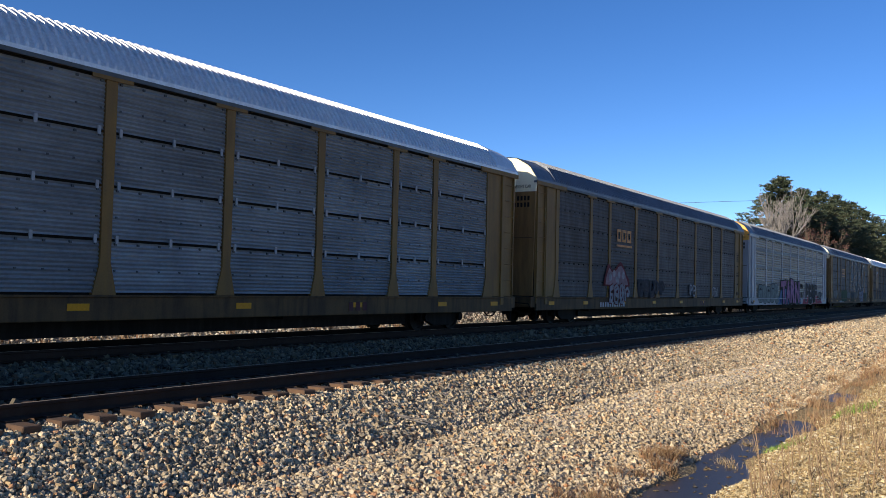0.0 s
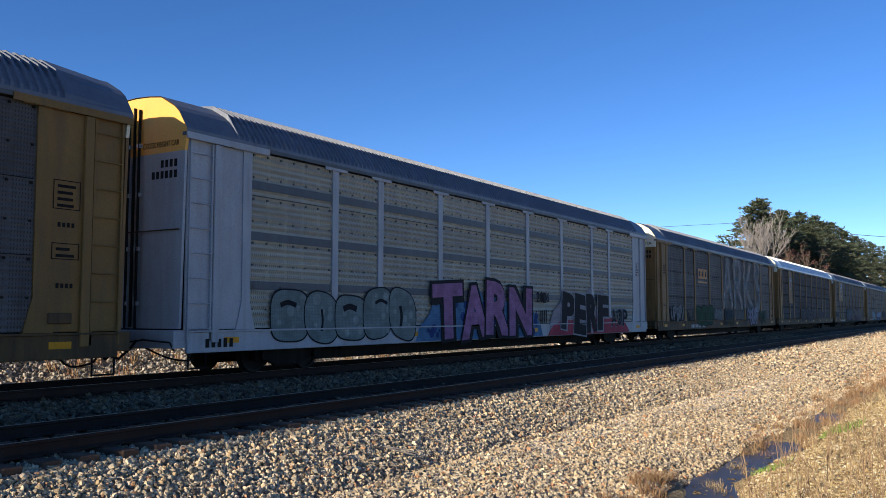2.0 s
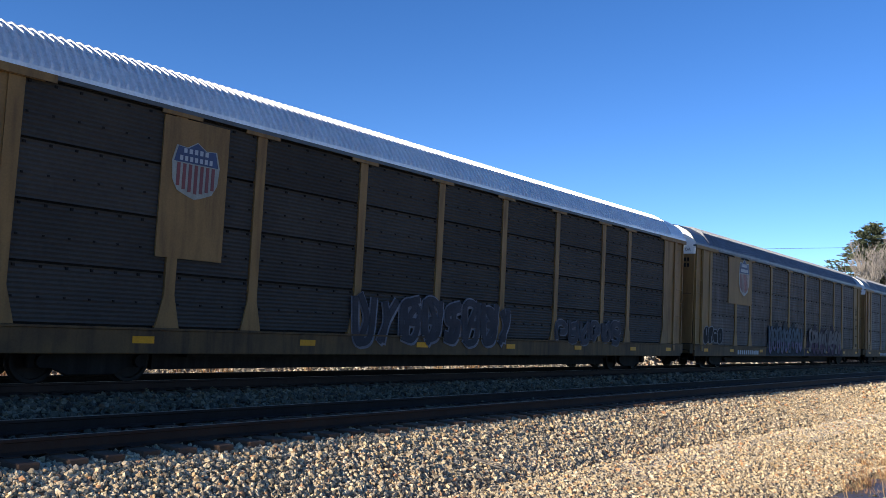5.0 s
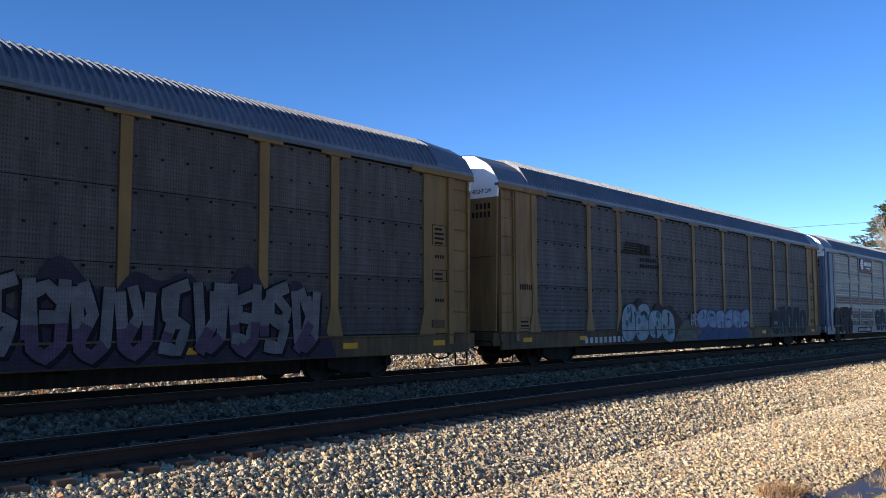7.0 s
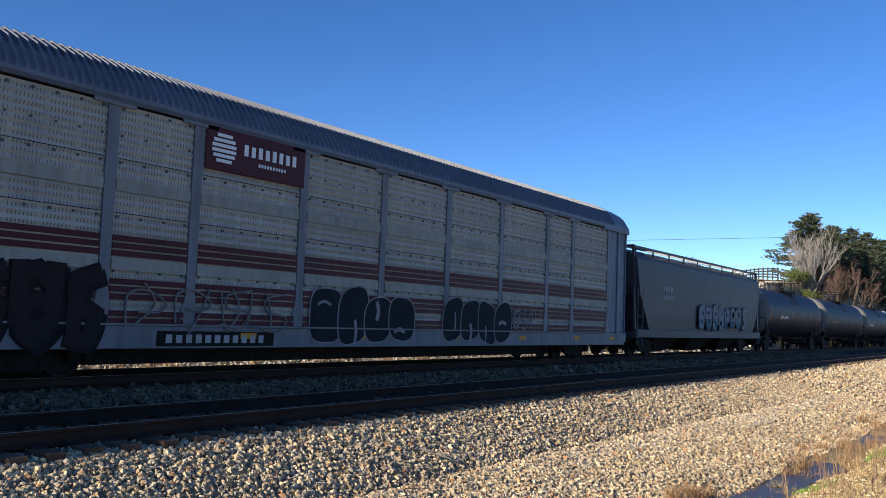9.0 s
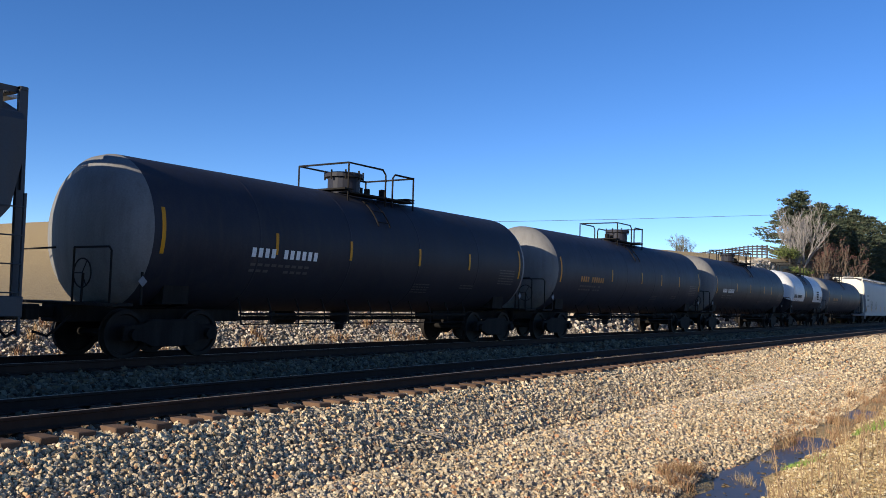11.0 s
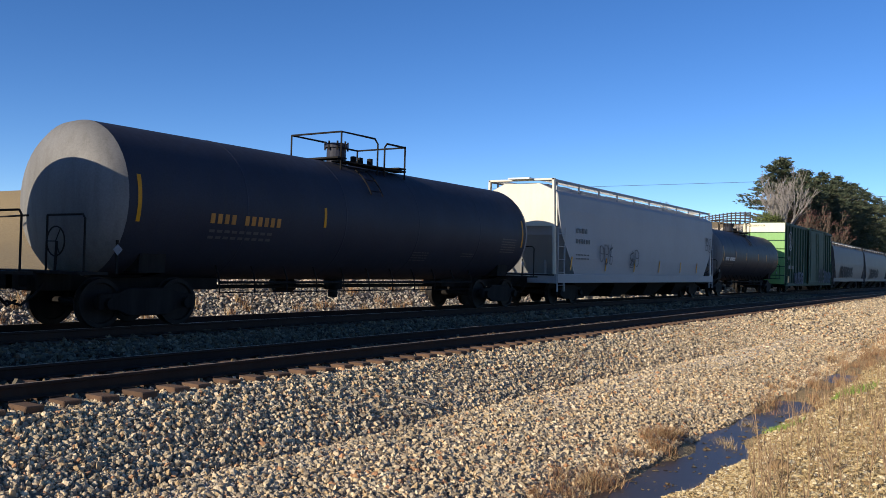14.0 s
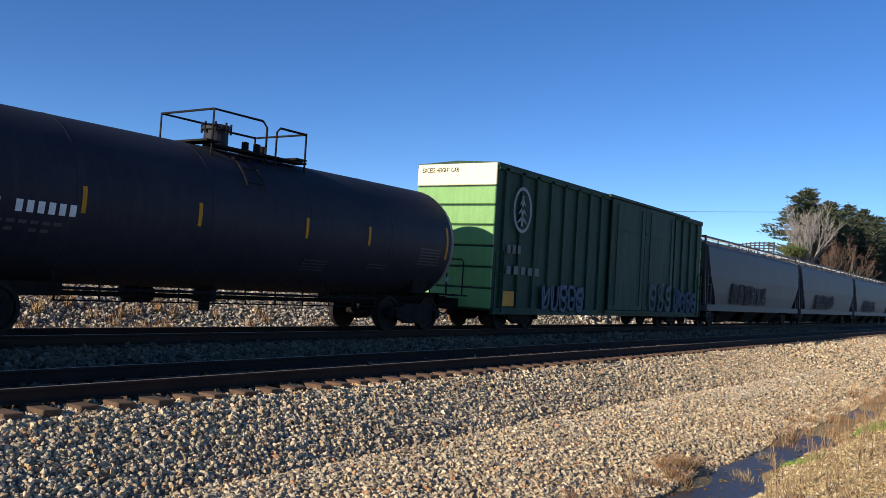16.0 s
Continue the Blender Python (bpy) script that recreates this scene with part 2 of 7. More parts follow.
    "sill_rust": paint("sill_rust", (0.12, 0.072, 0.028), (0.075, 0.046, 0.022), 0.75, coarse=1.5, dirt=(0.03, 0.022, 0.018), dirt_amount=0.7, spec=0.25),
    "maroon": paint("maroon_paint", (0.068, 0.009, 0.016), (0.054, 0.008, 0.014), 0.6, spec=0.25, dirt_amount=0.2),
    "black_tank": paint("tank_black", (0.02, 0.021, 0.031), (0.027, 0.028, 0.039), 0.55, spec=0.14, coarse=0.7, streak=0.5, dirt=(0.05, 0.048, 0.046), dirt_amount=0.4, bump=0.05),
    "grey_tank": paint("tank_charcoal", (0.026, 0.028, 0.042), (0.034, 0.036, 0.051), 0.58, spec=0.15, coarse=0.7, streak=0.5, dirt=(0.045, 0.044, 0.046), dirt_amount=0.35, bump=0.05),
    "hopper_white": paint("hopper_white", (0.29, 0.29, 0.295), (0.26, 0.26, 0.265), 0.6, coarse=0.5, streak=0.4, dirt=(0.33, 0.31, 0.29), dirt_amount=0.3, bump=0.05),
    # dark tank paint lightened to grey, holding the sun that falls on the heads
    "sunlit_tank_head": paint("tank_head_sunlit", (0.2, 0.195, 0.19), (0.16, 0.157, 0.153), 0.6, spec=0.2, coarse=0.7, streak=0.5, dirt=(0.10, 0.09, 0.08), dirt_amount=0.4, bump=0.05),
    "box_number": paint("faded_number", (0.14, 0.16, 0.15), (0.11, 0.13, 0.12), 0.7),
    # cream tone with sunlight put in, for the ends of the white hopper
    "hopper_end_sunlit": paint("hopper_end_sunlit", (0.62, 0.58, 0.47), (0.56, 0.52, 0.42), 0.55, coarse=0.5, streak=0.4, dirt=(0.4, 0.36, 0.28), dirt_amount=0.25, bump=0.05),
    "hopper_grey": paint("hopper_grey", (0.062, 0.058, 0.06), (0.05, 0.047, 0.049), 0.6, coarse=0.6, streak=0.5, dirt=(0.12, 0.105, 0.095), dirt_amount=0.4, bump=0.05),
    "hopper_blue": paint("hopper_blue_grey", (0.038, 0.044, 0.054), (0.032, 0.037, 0.046), 0.6, coarse=0.6, streak=0.6, dirt=(0.065, 0.055, 0.046), dirt_amount=0.5, bump=0.05),
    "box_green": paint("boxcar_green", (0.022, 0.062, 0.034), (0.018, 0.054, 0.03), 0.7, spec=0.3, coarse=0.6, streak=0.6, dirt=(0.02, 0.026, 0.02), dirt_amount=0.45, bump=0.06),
    # brighter, yellower copy of the boxcar green, with the sun on the ends coloured in
    "sunlit_end_green": paint("boxcar_sunlit_green", (0.20, 0.40, 0.12), (0.17, 0.36, 0.11), 0.6, coarse=0.6, dirt=(0.12, 0.2, 0.08), dirt_amount=0.3, bump=0.06),
    "reflector": paint("reflector_yellow", (0.62, 0.27, 0.006), (0.52, 0.23, 0.006), 0.5, spec=0.2, dirt_amount=0.15, bump=0.0),
    "grating": paint("galvanised_grating", (0.35, 0.36, 0.38), (0.42, 0.43, 0.45), 0.5, 0.5),
    "logo_gold": paint("emblem_gold", (0.5, 0.2, 0.02), (0.42, 0.17, 0.02), 0.6, dirt_amount=0.4),
    "logo_blue": paint("emblem_blue", (0.03, 0.05, 0.13), (0.025, 0.04, 0.1), 0.6),
    "logo_red": paint("emblem_red", (0.2, 0.035, 0.035), (0.15, 0.03, 0.03), 0.6),
    "wire": paint("black_cable", (0.02, 0.02, 0.02), (0.03, 0.03, 0.03), 0.7),
}


def spray(name, c):
    key = "spray_" + name
    if key not in M:
        M[key] = screen(key, c, tuple(v * 0.7 for v in c), tuple(v * 0.62 for v in c), rough=0.75, fine=25, coarse=2.5, dirt_amount=0.4, bump=0.0, spec=0.12, dirt=(0.035, 0.032, 0.03), run_scale=(1.2, 3.0, 3.0))
    return M[key]


WHITE, BLACK = (0.36, 0.38, 0.40), (0.014, 0.014, 0.018)


def water_material():
    m, n, l = nodes_of("ditch_water")
    b = n["Principled BSDF"]
    b.inputs["Base Color"].default_value = (0.045, 0.037, 0.032, 1)
    b.inputs["Specular IOR Level"].default_value = 0.2
    b.inputs["Roughness"].default_value = 0.3
    ns = n.new("ShaderNodeTexNoise")
    ns.inputs["Scale"].default_value, ns.inputs["Detail"].default_value = 5, 5
    tc = n.new("ShaderNodeTexCoord")
    l.new(tc.outputs["Object"], ns.inputs["Vector"])
    bp = n.new("ShaderNodeBump")
    bp.inputs["Strength"].default_value, bp.inputs["Distance"].default_value = 0.12, 0.02
    l.new(ns.outputs["Fac"], bp.inputs["Height"])
    l.new(bp.outputs[0], b.inputs["Normal"])
    return m


def ground_material():
    """Soil: gravel by the tracks, litter and dead grass beyond, by the place on the plan."""
    m, n, l = nodes_of("soil")
    b = n["Principled BSDF"]
    tc = n.new("ShaderNodeTexCoord")
    sep = n.new("ShaderNodeSeparateXYZ")
    l.new(tc.outputs["Object"], sep.inputs[0])
    vor = n.new("ShaderNodeTexVoronoi")
    vor.inputs["Scale"].default_value = 20
    l.new(tc.outputs["Object"], vor.inputs["Vector"])
    sc = n.new("ShaderNodeSeparateColor")
    l.new(vor.outputs["Color"], sc.inputs[0])
    # gravel tones kept darker than the stones, deepening the shade in their gaps
    gravel = n.new("ShaderNodeValToRGB")
    while len(gravel.color_ramp.elements) < 5:
        gravel.color_ramp.elements.new(0.5)
    for e, (p, c) in zip(gravel.color_ramp.elements, [(0.0, (0.10, 0.078, 0.055)), (0.3, (0.24, 0.195, 0.14)), (0.5, (0.15, 0.12, 0.08)), (0.75, (0.30, 0.25, 0.18)), (1.0, (0.18, 0.15, 0.11))]):
        e.position, e.color = p, (*c, 1)
    l.new(sc.outputs[0], gravel.inputs[0])
    ns = n.new("ShaderNodeTexNoise")
    ns.inputs["Scale"].default_value, ns.inputs["Detail"].default_value = 7, 8
    l.new(tc.outputs["Object"], ns.inputs["Vector"])
    straw = n.new("ShaderNodeValToRGB")
    for e, (p, c) in zip(straw.color_ramp.elements, [(0.3, (0.24, 0.165, 0.085)), (0.7, (0.45, 0.35, 0.19))]):
        e.position, e.color = p, (*c, 1)
    l.new(ns.outputs["Fac"], straw.inputs[0])
    wob = n.new("ShaderNodeMath")
    wob.operation = 'MULTIPLY_ADD'
    wob.inputs[1].default_value = 0.9
    l.new(ns.outputs["Fac"], wob.inputs[0])
    l.new(sep.outputs[1], wob.inputs[2])

    def step(lo, hi):
        k = n.new("ShaderNodeMapRange")
        k.inputs[1].default_value, k.inputs[2].default_value = lo, hi
        l.new(wob.outputs[0], k.inputs[0])
        return k.outputs[0]
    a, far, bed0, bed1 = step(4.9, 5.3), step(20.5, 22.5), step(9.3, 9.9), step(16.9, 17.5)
    inv = n.new("ShaderNodeMath")
    inv.operation = 'SUBTRACT'
    l.new(a, inv.inputs[0])
    l.new(far, inv.inputs[1])
    mix = n.new("ShaderNodeMix")
    mix.data_type = 'RGBA'
    l.new(inv.outputs[0], mix.inputs[0])
    l.new(straw.outputs[0], mix.inputs[6])
    l.new(gravel.outputs[0], mix.inputs[7])
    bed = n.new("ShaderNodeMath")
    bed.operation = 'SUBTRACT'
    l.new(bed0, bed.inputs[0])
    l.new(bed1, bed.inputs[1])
    # grime and the shade by the train, both multiplied into the bed colour
    grime_and_shade = n.new("ShaderNodeMix")
    grime_and_shade.data_type, grime_and_shade.blend_type = 'RGBA', 'MULTIPLY'
    grime_and_shade.inputs[7].default_value = (0.2, 0.19, 0.19, 1)
    l.new(bed.outputs[0], grime_and_shade.inputs[0])
    l.new(mix.outputs[2], grime_and_shade.inputs[6])
    l.new(grime_and_shade.outputs[2], b.inputs["Base Color"])
    b.inputs["Roughness"].default_value = 0.95
    b.inputs["Specular IOR Level"].default_value = 0.15
    bp = n.new("ShaderNodeBump")
    bp.inputs["Strength"].default_value, bp.inputs["Distance"].default_value = 0.9, 0.03
    l.new(vor.outputs["Distance"], bp.inputs["Height"])
    l.new(bp.outputs[0], b.inputs["Normal"])
    return m


# ---- mesh helpers ----
def mesh_of(bm, name):
    me = bpy.data.meshes.new(name)
    bm.to_mesh(me)
    bm.free()
    return me


def part(name, bm, material, parent, label="", smooth=False):
    """One mesh object under a thing or a part."""
    me = bm if isinstance(bm, bpy.types.Mesh) else mesh_of(bm, name)
    if not me.materials:
        me.materials.append(M[material] if isinstance(material, str) else material)
    if smooth:
        me.polygons.foreach_set("use_smooth", [True] * len(me.polygons))
    ob = new(name, me)
    ob.parent = parent
    return tagged(ob, label=label)


def box(bm, x0, x1, y0, y1, z0, z1):
    v = [bm.verts.new((x, y, z)) for x in (x0, x1) for y in (y0, y1) for z in (z0, z1)]
    for f in ((0, 1, 3, 2), (4, 6, 7, 5), (0, 4, 5, 1), (2, 3, 7, 6), (0, 2, 6, 4), (1, 5, 7, 3)):
        bm.faces.new([v[i] for i in f])
    return bm


def boxes(*bs):
    bm = bmesh.new()
    for b in bs:
        box(bm, *b)
    return bm


def rounded(bm, w=0.012):
    bmesh.ops.bevel(bm, geom=list(bm.edges), offset=w, segments=1, affect='EDGES')
    return bm


def tube(bm, pts, r, seg=6):
    """A round bar through the points."""
    pts = [Vector(p) for p in pts]
    rings = []
    for i, p in enumerate(pts):
        d = (pts[min(i + 1, len(pts) - 1)] - pts[max(i - 1, 0)]).normalized()
        u = d.orthogonal().normalized() if i == 0 else (rings_u - d * rings_u.dot(d)).normalized()
        rings_u = u
        w = d.cross(u)
        rr = r[i] if isinstance(r, (list, tuple)) else r
        rings.append([bm.verts.new(p + rr * (math.cos(a) * u + math.sin(a) * w)) for a in [2 * math.pi * k / seg for k in range(seg)]])
    for a, b in zip(rings, rings[1:]):
        for k in range(seg):
            bm.faces.new((a[k], a[(k + 1) % seg], b[(k + 1) % seg], b[k]))
    bm.faces.new(rings[0][::-1])
    bm.faces.new(rings[-1])
    return bm


def lathe_x(bm, profile, seg=40, a0=0.0, a1=2 * math.pi, cy=0.0, cz=0.0):
    """Turns (x, radius) pairs about the x axis; the angle 0 points to -y, pi/2 up."""
    full = abs(a1 - a0 - 2 * math.pi) < 1e-6
    count = seg if full else seg + 1
    rings = []
    for x, r in profile:
        rings.append([bm.verts.new((x, cy - r * math.cos(a), cz + r * math.sin(a))) for a in [a0 + (a1 - a0) * k / seg for k in range(count)]])
    for a, b in zip(rings, rings[1:]):
        for k in range(seg):
            q = [a[k], b[k], b[(k + 1) % count], a[(k + 1) % count]]
            if len({tuple(round(c, 6) for c in v.co) for v in q}) > 2:
                bm.faces.new(q)
    bmesh.ops.remove_doubles(bm, verts=list(bm.verts), dist=1e-5)
    return bm


def prism(bm, poly, y0, y1):
    """A flat (x, z) outline with a thickness along y."""
    a = [bm.verts.new((x, y0, z)) for x, z in poly]
    b = [bm.verts.new((x, y1, z)) for x, z in poly]
    bm.faces.new(a)
    bm.faces.new(b[::-1])
    for i in range(len(poly)):
        j = (i + 1) % len(poly)
        bm.faces.new((a[j], a[i], b[i], b[j]))
    return bm


def extrude_x(bm, section, x0, x1):
    """A closed (y, z) section drawn out along x."""
    a = [bm.verts.new((x0, y, z)) for y, z in section]
    b = [bm.verts.new((x1, y, z)) for y, z in section]
    bm.faces.new(a[::-1])
    bm.faces.new(b)
    for i in range(len(section)):
        j = (i + 1) % len(section)
        bm.faces.new((a[i], a[j], b[j], b[i]))
    return bm


def joined(name, verts, faces, material, parent=None, label="", kind="stuff", category=""):
    me = bpy.data.meshes.new(name)
    me.from_pydata(verts, [], faces)
    me.materials.append(M[material] if isinstance(material, str) else material)
    ob = new(name, me)
    ob.parent = parent
    return tagged(ob, label=label, kind=kind, category=category)


def thing(name, label, category, group=""):
    return tagged(new(name), label, category, group)


def lettering(word, width, height, weight=0.0, slant=0.0):
    """The word in the built-in font as a flat mesh in the x-z plane, its lower left corner at the origin, fitted to width and height."""
    cu = bpy.data.curves.new("word", 'FONT')
    cu.body, cu.offset, cu.shear, cu.extrude, cu.resolution_u = word, weight, slant, 0.004, 3
    ob = new("word", cu)
    bpy.context.view_layer.update()
    me = bpy.data.meshes.new_from_object(ob.evaluated_get(bpy.context.evaluated_depsgraph_get()))
    bpy.data.objects.remove(ob)
    co = np.empty(len(me.vertices) * 3)
    me.vertices.foreach_get("co", co)
    co = co.reshape(-1, 3)
    lo, hi = co.min(0), co.max(0)
    out = np.empty_like(co)
    out[:, 0] = (co[:, 0] - lo[0]) / (hi[0] - lo[0]) * width
    out[:, 1] = -co[:, 2]
    out[:, 2] = (co[:, 1] - lo[1]) / (hi[1] - lo[1]) * height
    me.vertices.foreach_set("co", out.ravel())
    me.materials.clear()
    return me


def bars(bm, x0, x1, z0, z1, y, count, rnd, depth=0.004, fill=0.6):
    """Writing that is not spelt out: a row of blocks."""
    w = (x1 - x0) / count
    for i in range(count):
        a = x0 + i * w
        box(bm, a, a + w * fill, y - depth, y, z0, z1 - (z1 - z0) * 0.08 * rnd.random())
    return bm


# ---- ground ----
def smooth(a, b, v):
    t = min(1.0, max(0.0, (v - a) / (b - a)))
    return t * t * (3 - 2 * t)


def bank(x):
    return 0.9 + 6.1 * smooth(15, 112, x)


PROFILE = [(-40, -0.1), (-3, -0.3), (0.0, -0.45), (1.82, -0.90), (2.87, -1.20), (3.45, -1.41), (3.72, -1.55), (4.25, -1.57), (4.58, -1.46), (5.0, -1.34),
           (5.9, -1.12), (6.7, -0.95), (7.02, -0.885), (7.14, -0.88), (7.22, -1.0), (7.38, -1.0), (7.65, -0.84), (8.45, -0.41), (8.72, -0.285), (9.05, -0.255), (9.3, -0.235), (11.4, -0.235), (12.2, -0.12), (13.2, -0.06), (16.2, -0.06),
           (16.9, -0.2), (17.6, -0.38), (18.3, -0.3)]


def height(x, y):
    """The lie of the land."""
    bend = 0.0 if x < 15 else 0.035 * (min(x, 40) - 15)
    yy = y
    if 4.7 < y < 8.5:
        yy = y + bend * (1 - abs(y - 6.6) / 1.9)
    if 2.7 < y < 5.3:
        yy += (0.16 * math.sin(x * 1.0 + 0.6) + 0.10 * math.sin(x * 2.3)) * smooth(2.7, 3.3, y) * (1 - smooth(4.7, 5.3, y))
    z = PROFILE[-1][1]
    for (a, za), (b, zb) in zip(PROFILE, PROFILE[1:]):
        if yy < b:
            t = max(0.0, (yy - a) / (b - a))
            z = za + (zb - za) * t
            break
    if 3.2 < y < 5.1:
        fill = smooth(20.5, 22.5, x) * (1 - 0.9 * math.exp(-((x - 27.0) / 1.4) ** 2))
        z = z + (max(z, -1.40) - z) * fill
    if y > 17.6:
        z = -0.38 + (bank(x) + 0.38) * smooth(17.6, 22.0, y)
        if y > 21.5:
            z += 0.085 * min(y - 21.5, 90) * (0.12 + 0.88 * smooth(35, 100, x))
    if abs(y) < 60 and abs(x) < 120:
        z += 0.03 * noise.noise((x * 0.7, y * 0.7, 0)) * (1 if y < 8 or y > 18 else 0.25)
        if y < 3.4:
            z += 0.03 * noise.noise((x * 2.3, y * 2.3, 3))
    return z


def spread(stops):
    out = []
    for (a, step), (b, _) in zip(stops, stops[1:]):
        out += list(np.arange(a, b, step))
    return out + [stops[-1][0]]


def make_ground():
    xs = spread([(-2500, 400), (-100, 20), (-20, 1.0), (2, 0.16), (24, 0.4), (40, 1.5), (160, 10), (400, 150), (3000, 1)])
    ys = spread([(-2500, 400), (-100, 15), (-10, 0.6), (0, 0.16), (9.2, 0.4), (17.2, 0.35), (23, 3), (140, 60), (500, 300), (2600, 1)])
    verts = [(x, y, height(x, y)) for x in xs for y in ys]
    k = len(ys)
    faces = [(i * k + j, (i + 1) * k + j, (i + 1) * k + j + 1, i * k + j + 1) for i in range(len(xs) - 1) for j in range(k - 1)]
    g = joined("ground", verts, faces, ground_material(), label="gravel trackside ground with a grassy hill beyond", kind="structure", category="ground")
    g.data.polygons.foreach_set("use_smooth", [True] * len(faces))
    bm = bmesh.new()
    wx = [6.0 + 0.6 * i for i in range(28)]
    rows = [[bm.verts.new((x, y, -1.492)) for y in (2.9, 3.4, 4.0, 4.6, 5.1)] for x in wx]
    for a, b in zip(rows, rows[1:]):
        for j in range(4):
            bm.faces.new((a[j], b[j], b[j + 1], a[j + 1]))
    w = part("water", bm, water_material(), None)
    tagged(w, "shallow dark water standing in the trackside ditch", "water", kind="structure")
    bm = bmesh.new()
    bmesh.ops.create_circle(bm, cap_ends=True, segments=14, radius=1.3, matrix=Matrix.Translation((27.0, 4.1, -1.47)))
    w = part("water", bm, bpy.data.materials["ditch_water"], None)
    tagged(w, "small dark puddle among dead grass", "water", kind="structure")


CUBE = np.array([(x, y, z) for x in (-1, 1) for y in (-1, 1) for z in (-1, 1)], float)
CUBE_FACES = np.array([(0, 1, 3, 2), (4, 6, 7, 5), (0, 4, 5, 1), (2, 3, 7, 6), (0, 2, 6, 4), (1, 5, 7, 3)])


def turns(n, rng):
    q = rng.normal(size=(n, 4))
    q /= np.linalg.norm(q, axis=1)[:, None]
    w, x, y, z = q.T
    return np.stack([1 - 2 * (y * y + z * z), 2 * (x * y - z * w), 2 * (x * z + y * w), 2 * (x * y + z * w), 1 - 2 * (x * x + z * z), 2 * (y * z - x * w),
                     2 * (x * z - y * w), 2 * (y * z + x * w), 1 - 2 * (x * x + y * y)], 1).reshape(n, 3, 3)


GOLD = (1 + 5 ** 0.5) / 2
ICO = np.array([p for a in (-1, 1) for b in (-GOLD, GOLD) for p in ((0, a, b), (a, b, 0), (b, 0, a))]) / math.hypot(1, GOLD)
ICO_FACES = np.array([t for t in itertools.combinations(range(12), 3) if all(np.linalg.norm(ICO[i] - ICO[j]) < 1.2 for i, j in itertools.combinations(t, 2))])
ICO_FACES = np.array([t if np.dot(np.cross(ICO[t[1]] - ICO[t[0]], ICO[t[2]] - ICO[t[0]]), ICO[t[0]]) > 0 else t[::-1] for t in ICO_FACES])


def scatter_stones(zones, rng, flat=1.0, many_sided=False):
    """Angular stones lying on the ground: zones of (x0, x1, y0, y1, count, smallest, largest half size)."""
    places, sizes = [], []
    for x0, x1, y0, y1, count, s0, s1 in zones:
        px, py = rng.uniform(x0, x1, count), rng.uniform(y0, y1, count)
        s = s0 + (s1 - s0) * rng.random(count) ** 1.6
        for x, y, r in zip(px, py, s):
            if abs(y - 7.29 + 0.030 * max(0.0, min(x, 40) - 15)) < 0.085:
                continue
            places.append((x, y, height(x, y) + r * rng.uniform(-0.1, 0.9)))
            sizes.append(r)
    places, sizes = np.array(places), np.array(sizes)
    n = len(places)
    form, sides = (ICO * 1.45, ICO_FACES) if many_sided else (CUBE, CUBE_FACES)
    k = len(form)
    v = form[None] * rng.uniform(0.5, 1.12, (n, k, 3)) * rng.uniform(0.45, 1.3, (n, 1, 3))
    v = np.einsum("nij,nkj->nki", turns(n, rng), v)
    v[:, :, 2] *= flat
    v = v * sizes[:, None, None] + places[:, None]
    f = (np.arange(n)[:, None, None] * k + sides[None]).reshape(-1, sides.shape[1])
    return v.reshape(-1, 3), f


def fast_mesh(name, verts, faces, material, label, category, parent=None):
    me = bpy.data.meshes.new(name)
    k = faces.shape[1]
    me.vertices.add(len(verts))
    me.vertices.foreach_set("co", np.asarray(verts, np.float32).ravel())
    me.loops.add(faces.size)
    me.loops.foreach_set("vertex_index", faces.astype(np.int32).ravel())
    me.polygons.add(len(faces))
    me.polygons.foreach_set("loop_start", np.arange(0, faces.size, k, dtype=np.int32))
    me.polygons.foreach_set("use_smooth", np.zeros(len(faces), dtype=bool))
    me.update(calc_edges=True)
    me.materials.append(M[material])
    ob = new(name, me)
    ob.parent = parent
    return tagged(ob, label, category, kind="stuff")


